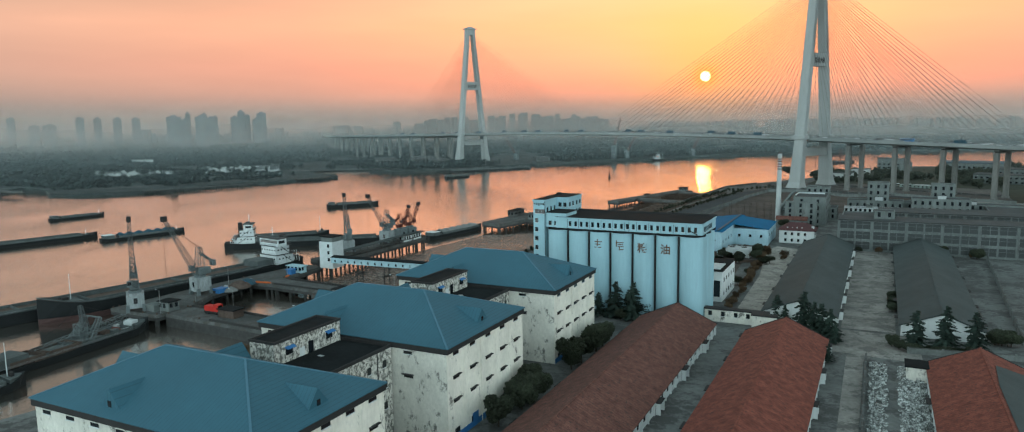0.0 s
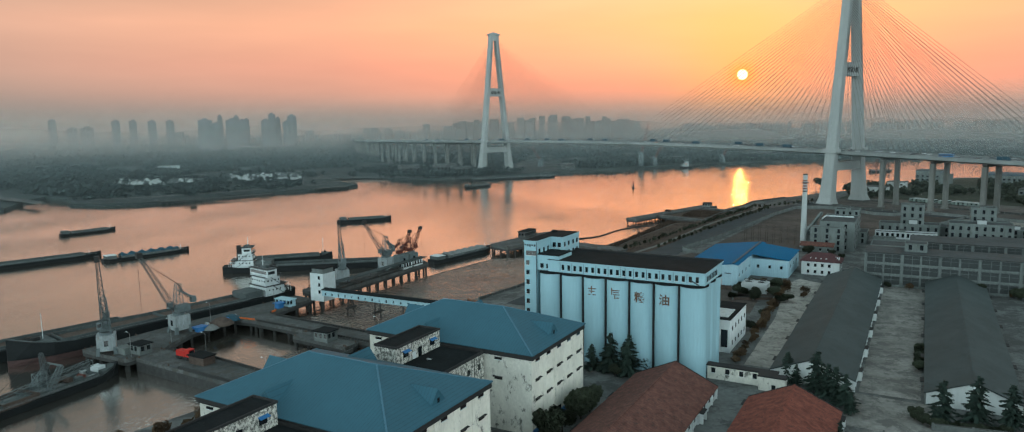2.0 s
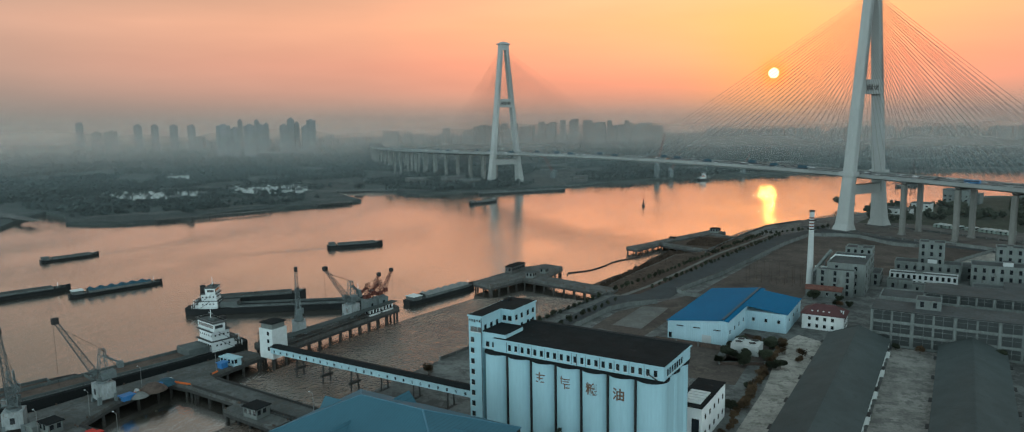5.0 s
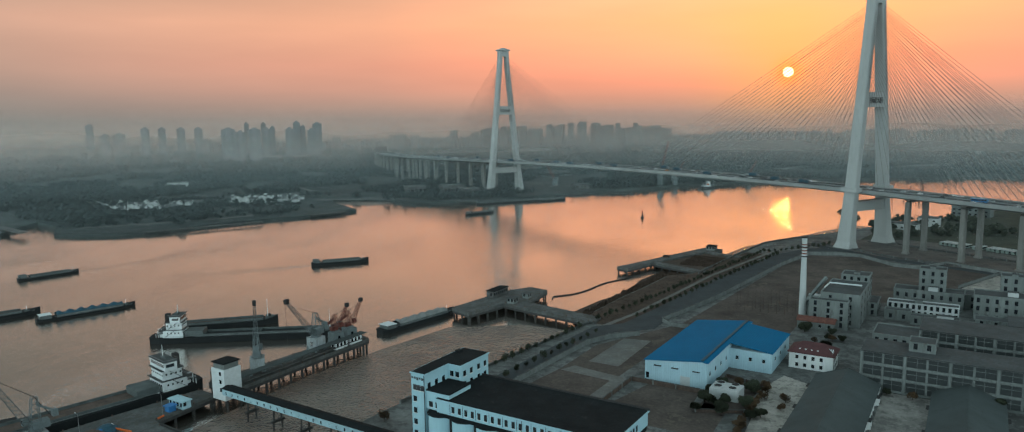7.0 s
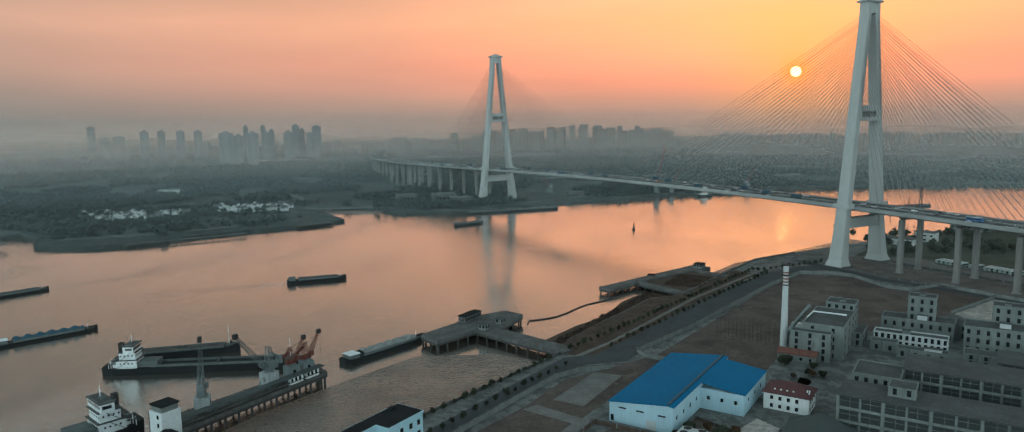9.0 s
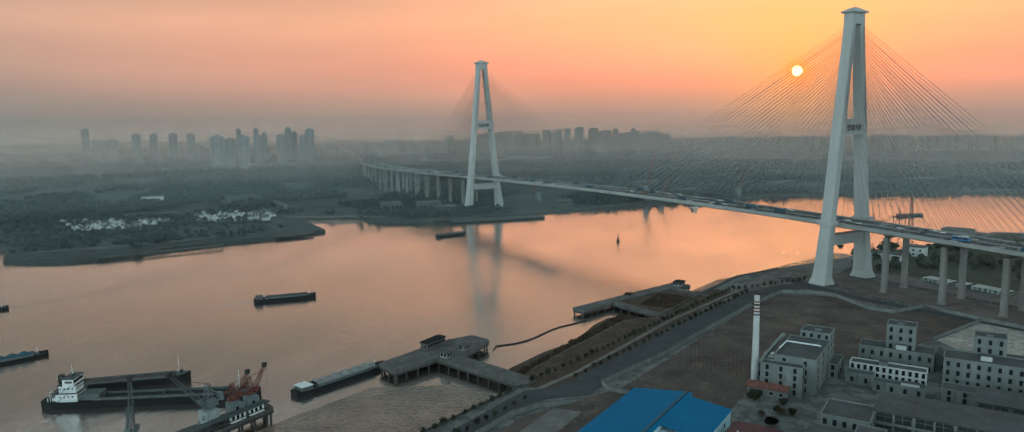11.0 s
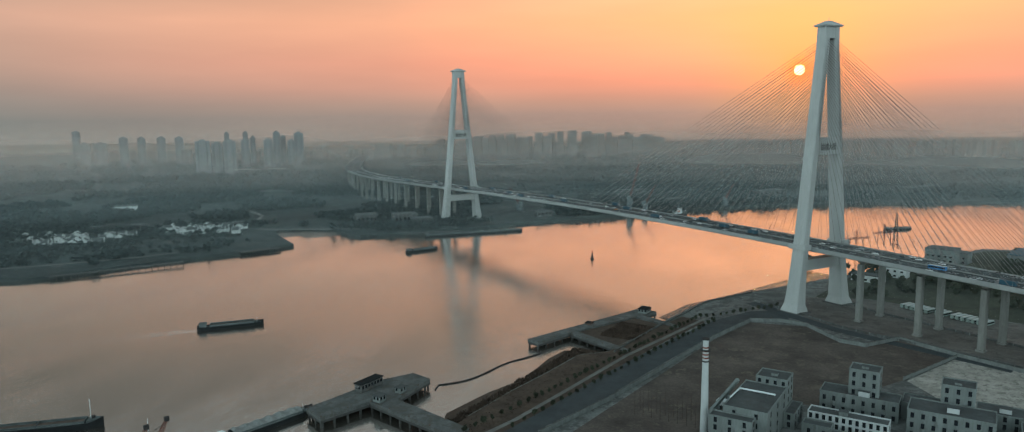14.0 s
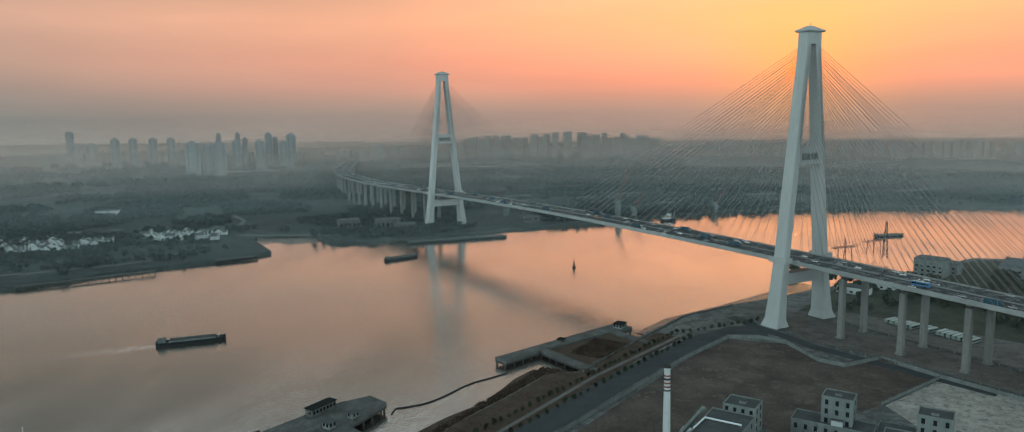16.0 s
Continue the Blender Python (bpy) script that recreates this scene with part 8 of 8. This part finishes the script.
# woods on the near bank past the bridge and on the far bank
def wood(name, spots, material, label, per=26):
    g = Geo()
    rnd = random.Random(len(spots))
    for x, y, z, h, r in spots:
        g.rod((x, y, z - 0.5), (x, y, z + h * 0.5), 0.3, 0.15, 3)
        for _ in range(per):
            d = Vector((rnd.gauss(0, 1), rnd.gauss(0, 1), rnd.gauss(0, 1))).normalized() * (0.55 + 0.5 * rnd.random())
            p = Vector((x + d.x * r, y + d.y * r, z + h * 0.58 + d.z * h * 0.42))
            a = Vector((rnd.gauss(0, 1), rnd.gauss(0, 1), rnd.gauss(0, 0.7))).normalized() * r * 0.55
            b = a.orthogonal().normalized() * r * 0.5
            g.face(p - a, p + b, p + a, p - b)
    return solid(name, g, material, label, "woods", kind="stuff")


wr = random.Random(3)
spots = []
for _ in range(520):
    x, y = wr.uniform(290, 640), wr.uniform(700, 1000)
    s = (Vector((x, y)) - NP)
    across = s.dot(NX)
    v = CV * x + SV * y
    if across < 30 or noise.noise(Vector((x * 0.02, y * 0.02, 0))) < -0.1 or (300 < x < 400 and 690 < y < 775) or (395 < x < 470 and 905 < y < 965):
        continue
    u = -SV * x + CV * y
    if u > 1000 and v < 60:
        continue
    spots.append((x, y, GROUND, wr.uniform(5, 9), wr.uniform(2.4, 4.2)))
for _ in range(160):
    v, u = wr.uniform(86, 210), wr.uniform(420, 470)
    spots.append((*at(v, u), wr.uniform(4, 7), wr.uniform(2, 3.5)))
wood("near_bank_woods", spots, LEAF, "scattered dark trees behind the bridge", 40)


def far_edge(x):
    """The far bank's waterline by x, for planting."""
    pts = FAR_SHORE[9:]
    for (xa, ya), (xb, yb) in zip(pts, pts[1:]):
        if min(xa, xb) <= x <= max(xa, xb):
            return ya + (yb - ya) * ((x - xa) / (xb - xa) if xb != xa else 0)
    return 700


spots, tall = [], 0
while len(spots) < 13000:
    f = wr.random() ** 0.55
    ang = radians(wr.uniform(-56, 48))
    r = 760 + 2300 * (1 - f)
    x, y = 120 + r * math.sin(ang), 60 + r * math.cos(ang)
    if x > -500 and y < far_edge(min(x, 1500)) + 14:
        continue
    if x <= -500 and y < 760 + (-500 - x) * 0.3:
        continue
    if -450 < x < -275 and y < 1090:
        continue
    bank = -100 < x < 1500 and y < far_edge(x) + 60
    if -580 < x < -400 and y < 960 and wr.random() < 0.75:
        continue
    if noise.noise(Vector((x * 0.0060, y * 0.0095, 4))) < (-0.25 if bank else -0.02):
        continue
    if -640 < x < -410 and 870 < y < 1060 and wr.random() < 0.8:
        continue
    big = 1.0 + 0.5 * max(0, (r - 1000) / 1500)
    spots.append((x, y, 3.6, wr.uniform(5, 10) * big, wr.uniform(3.0, 5.5) * big * 1.25))
for _ in range(120):
    f, dd = wr.random(), wr.random() ** 1.5
    x, y = -590 + 215 * f + wr.uniform(-10, 10), 735 + 150 * f + 12 + dd * 95
    if y < far_edge(max(-494, x)) + 10:
        continue
    spots.append((x, y, 3.6, wr.uniform(3, 7), wr.uniform(2.2, 4.2)))
for _ in range(260):
    x, y = wr.uniform(-745, -560), wr.uniform(800, 960)
    if y < 790 + (x + 560) * -0.5 or y > 830 + (x + 560) * -0.75:
        continue
    spots.append((x, y, 3.6, wr.uniform(9, 15), wr.uniform(4, 6.5)))
for xa, ya, xb, yb, n, wide, tall in ((-650, 838, -505, 912, 170, 16, 8), (-530, 966, -415, 1004, 60, 7, 4), (-690, 960, -560, 1010, 120, 22, 10), (-580, 1062, -430, 1090, 110, 20, 9), (-540, 925, -520, 975, 40, 14, 8), (-300, 1075, -120, 1170, 150, 22, 10)):
    for _ in range(n):
        f = wr.random()
        spots.append((xa + (xb - xa) * f + wr.uniform(-wide, wide), ya + (yb - ya) * f + wr.uniform(-wide, wide), 3.6, tall * wr.uniform(0.5, 1.1), wr.uniform(2.2, 4.4)))
wood("far_bank_woods", spots, FAR_TREE, "hazy dark woods and hedgerows on the far bank", 15)


# the white-walled village
def village_house(x, y, w, l, h, turn):
    t = thing("village_house", pose(x, y, 3.6, 0, 0, turn), "white-walled house with a dark slate gable roof", "house", "village houses")
    part("wall", Geo().box(-w / 2, -l / 2, -0.2, w / 2, l / 2, h), FAR_WALL, t)
    part("roof", Geo().gable(-w / 2, -l / 2, w / 2, l / 2, h + 0.1, h + 2.6, "y", 0.4), FAR_ROOF, t)
    for y2 in (-l / 2 - 0.5, l / 2 + 0.1):
        part("gable_wall", Geo().loft([[(-w / 2 - 0.2, y2, 0), (w / 2 + 0.2, y2, 0), (w / 2 + 0.2, y2, h + 1.2), (w / 4, y2, h + 1.2), (w / 4, y2, h + 2.4), (w / 8, y2, h + 3.2), (-w / 8, y2, h + 3.2), (-w / 4, y2, h + 2.4), (-w / 4, y2, h + 1.2), (-w / 2 - 0.2, y2, h + 1.2)], [(-w / 2 - 0.2, y2 + 0.4, 0), (w / 2 + 0.2, y2 + 0.4, 0), (w / 2 + 0.2, y2 + 0.4, h + 1.2), (w / 4, y2 + 0.4, h + 1.2), (w / 4, y2 + 0.4, h + 2.4), (w / 8, y2 + 0.4, h + 3.2), (-w / 8, y2 + 0.4, h + 3.2), (-w / 4, y2 + 0.4, h + 2.4), (-w / 4, y2 + 0.4, h + 1.2), (-w / 2 - 0.2, y2 + 0.4, h + 1.2)]]), FAR_WALL, t)
    for k in range(2):
        part("window", Geo().box(w / 2 + 0.02, -l / 4 + k * l / 2 - 0.7, 1.2, w / 2 + 0.08, -l / 4 + k * l / 2 + 0.7, 3.0), DARK, t)
        part("window", Geo().box(-w / 4 + k * w / 2 - 0.7, -l / 2 - 0.58, 1.2, -w / 4 + k * w / 2 + 0.7, -l / 2 - 0.51, 3.0), DARK, t)
    return t


vh = random.Random(9)
for (xa, ya), (xb, yb), n, deep in (((-640, 872), (-535, 930), 42, 62), ((-522, 990), (-425, 1020), 34, 48), ((-720, 905), (-640, 925), 8, 40)):
    for k in range(n):
        f = vh.random()
        dd = vh.uniform(0, deep)
        village_house(xa + (xb - xa) * f - dd * 0.45, ya + (yb - ya) * f + dd, vh.uniform(6, 10), vh.uniform(8, 15), vh.uniform(3.5, 7), vh.choice((30, 120, 32, 118)) + vh.uniform(-4, 4))
for x, y, w, l, h in ((-743, 1190, 34, 16, 13), (-640, 1010, 16, 12, 7), (-590, 1030, 18, 12, 8), (-470, 1085, 22, 14, 6), (-225, 1130, 34, 20, 16), (-195, 1118, 30, 16, 12), (-285, 1130, 30, 22, 14), (40, 1330, 30, 16, 8), (160, 1420, 40, 16, 9), (-40, 1240, 26, 14, 8), (330, 1560, 60, 20, 10), (600, 1640, 70, 24, 10), (860, 1700, 80, 24, 10), (80, 1560, 50, 18, 9), (-120, 1500, 60, 20, 9), (1050, 1780, 70, 24, 12), (450, 1700, 60, 20, 9), (250, 1650, 50, 20, 9)):
    t = thing("far_building", pose(x, y, 3.6, 0, 0, 32), "pale low building among the far-bank trees", "building", "far-bank buildings")
    part("wall", Geo().box(-w / 2, -l / 2, -0.2, w / 2, l / 2, h), FAR_WALL if x < -690 else QUAY, t)
    part("roof", Geo().box(-w / 2 - 0.4, -l / 2 - 0.4, h + 0.004, w / 2 + 0.4, l / 2 + 0.4, h + 0.8), FAR_ROOF, t)
    for k in range(int(w / 6)):
        part("window", Geo().box(-w / 2 + 2 + k * 6, -l / 2 - 0.1, h * 0.4, -w / 2 + 5 + k * 6, -l / 2 - 0.02, h * 0.75), DARK, t)
# far-bank landing stages and wharf barges
for x0, y0, x1, y1, w in ((-341, 893, -309, 928, 9), (-460, 742, -372, 832, 6), (-190, 1050, -128, 1084, 8)):
    t = thing("landing_stage", pose(x0, y0, 0), "dark landing stage on piles along the far bank", "landing stage")
    part("deck", Geo().beam((0, 0, 3.4), (x1 - x0, y1 - y0, 3.4), w, 0.9), PILE, t)
    n = int(math.hypot(x1 - x0, y1 - y0) / 6)
    for k in range(n + 1):
        f = k / n
        part("support_column", Geo().cyl((x1 - x0) * f, (y1 - y0) * f, -2, 3.0, 0.5, seg=6), PILE, t)
for k in range(7):
    f = k / 6
    a = (-165 + 95 * f, 1046 + 56 * f)
    b = (a[0] + 22, a[1] + 13)
    ship("wharf_boat", a, heading(a, b), 26, 6.5, 2.2, "small dark work boat moored along the far bank", small=True)
# shipyard cranes on the far bank
for x, y, reach, top, tn in ((88, 1310, 26, 74, 60), (112, 1322, 16, 40, 20), (-90, 1300, 20, 36, 150), (240, 1400, 18, 34, 40)):
    t = thing("shipyard_crane", pose(x, y, 3.6, 0, 0, tn), "hazy dark shipyard crane with a raised lattice jib", "crane", "shipyard cranes")
    part("base", Geo().box(-3.5, -3.5, 0, 3.5, 3.5, top * 0.28), CRANE, t)
    g = Geo()
    lattice(g, (0, 0, top * 0.28), (reach, 0, top), 2.4, 1.0, 12, 0.3)
    part("jib", g, CRANE_RED, t)
    part("machine_house", Geo().box(-6, -2, top * 0.28, 1, 2, top * 0.28 + 4), CRANE, t)
wb = [(156, 1290), (176, 1306)]
ship("white_ferry", wb[0], heading(*wb), 26, 8, 3.0, "small white ship moored on the far bank", 0.35, 9)
# canal bridge at the far left
t = thing("canal_bridge", pose(-650, 742, 3.6, 0, 0, -25), "low road bridge over a side canal", "bridge")
part("deck", Geo().box(-90, -5, 1.6, 70, 5, 2.8), QUAY, t)
for x in (-40, -10, 20):
    part("pier", Geo().box(x - 1, -4, -6, x + 1, 4, 1.6), PILE, t)
for pts, w in (([(-505, 1075), (-480, 1100), (-470, 1140), (-490, 1190), (-560, 1260)], 6), ([(-700, 1350), (-900, 1600), (-960, 1750)], 7), ([(-1400, 1500), (-1000, 1560), (-600, 1570), (-330, 1500)], 9), ([(-560, 760), (-500, 800), (-440, 850), (-400, 905)], 5), ([(-230, 1095), (-290, 1080), (-380, 1060), (-420, 1062)], 9)):
    g = Geo()
    for (xa, ya), (xb, yb) in zip(pts, pts[1:]):
        g.beam((xa, ya, 3.62), (xb, yb, 3.62), w, 0.2)
    solid("road_far_bank", g, PALE_CONC, "pale lane across the far-bank fields", "road", kind="structure")


# ---- tower blocks in the haze ----
def tower_block(x, y, w, d, top, turn, group, wall=None, floors=True):
    h = top - 3.6
    t = thing("tower_block", pose(x, y, 3.6, 0, 0, turn), "hazy grey high-rise apartment tower", "tower block", group)
    part("wall", Geo().prism([(-w / 2, -d / 2), (-w / 8, -d / 2), (-w / 8, -d / 2 + 1.5), (w / 8, -d / 2 + 1.5), (w / 8, -d / 2), (w / 2, -d / 2), (w / 2, d / 2), (-w / 2, d / 2)], -0.3, h), wall or TOWER, t)
    if floors:
        part("roof_room", Geo().box(-w / 5, -d / 5, h + 0.004, w / 5, d / 5, h + 5), wall or TOWER, t)
        for x0 in (-w * 0.36, w * 0.24):
            g = Geo()
            for k in range(int(h / 6)):
                g.box(x0 + w * 0.06 - 2.6, -d / 2 - 0.3, 3 + k * 6, x0 + w * 0.06 + 2.6, -d / 2 + 0.1, 6.2 + k * 6)
            tagged(part("glazing_column", g, TOWER_WIN, t), kind="stuff")
    return t


for x, y, w, top in ((-1616, 2232, 29, 101), (-1589, 2282, 27, 100), (-1560, 2343, 30, 99), (-1504, 2361, 30, 98), (-1127, 1952, 43, 99), (-1151, 2052, 31, 89), (-1056, 1972, 37, 98), (-1286, 2309, 18, 113), (-1133, 2171, 28, 96), (-1291, 2425, 19, 112), (-1192, 2311, 18, 100), (-1048, 2159, 29, 96), (-1072, 2251, 24, 115), (-1062, 2273, 17, 102), (-1021, 2249, 26, 90), (-1050, 2351, 33, 110), (-2420, 2900, 34, 112), (-1840, 2381, 48, 80), (-1872, 2347, 37, 78)):
    tower_block(x, y, w * 0.88, 17, top, 32, "far apartment towers")
sk = random.Random(12)
for k in range(70):
    px = sk.uniform(-1450, 120) if k < 20 else sk.uniform(-620, 120)
    r = 2820 + sk.uniform(-60, 60)
    y = 57 + math.sqrt(r * r - (px - 175) ** 2)
    env = 66 + 33 * math.exp(-((px + 230) / 330) ** 2) if px > -900 else 58
    tower_block(px, y, sk.uniform(16, 34), 20, env * sk.uniform(0.70, 1.05), sk.uniform(-6, 6), "skyline towers", SKYLINE, False)
g = Geo()
for k in range(360):
    px = -1500 + k * 9.4 + sk.uniform(-4, 4)
    r = 2870 + sk.uniform(-25, 25)
    y = 57 + math.sqrt(max(1, r * r - (px - 175) ** 2))
    hgt = 40 + 10 * noise.noise(Vector((k * 0.05, 3, 0))) + 10 * noise.noise(Vector((k * 0.45, 0, 1))) + (17 if px > 280 else 0) * (0.75 + 0.3 * sk.random())
    if noise.noise(Vector((k * 0.16, 7, 3))) < -0.28:
        hgt *= 0.6
    w = sk.uniform(3.2, 7.5)
    g.box(px - w, y, 3, px + w, y + 24, hgt)
solid("skyline_woods", g, SKYLINE, "hazy line of trees and roofs on the horizon", "skyline", kind="stuff")
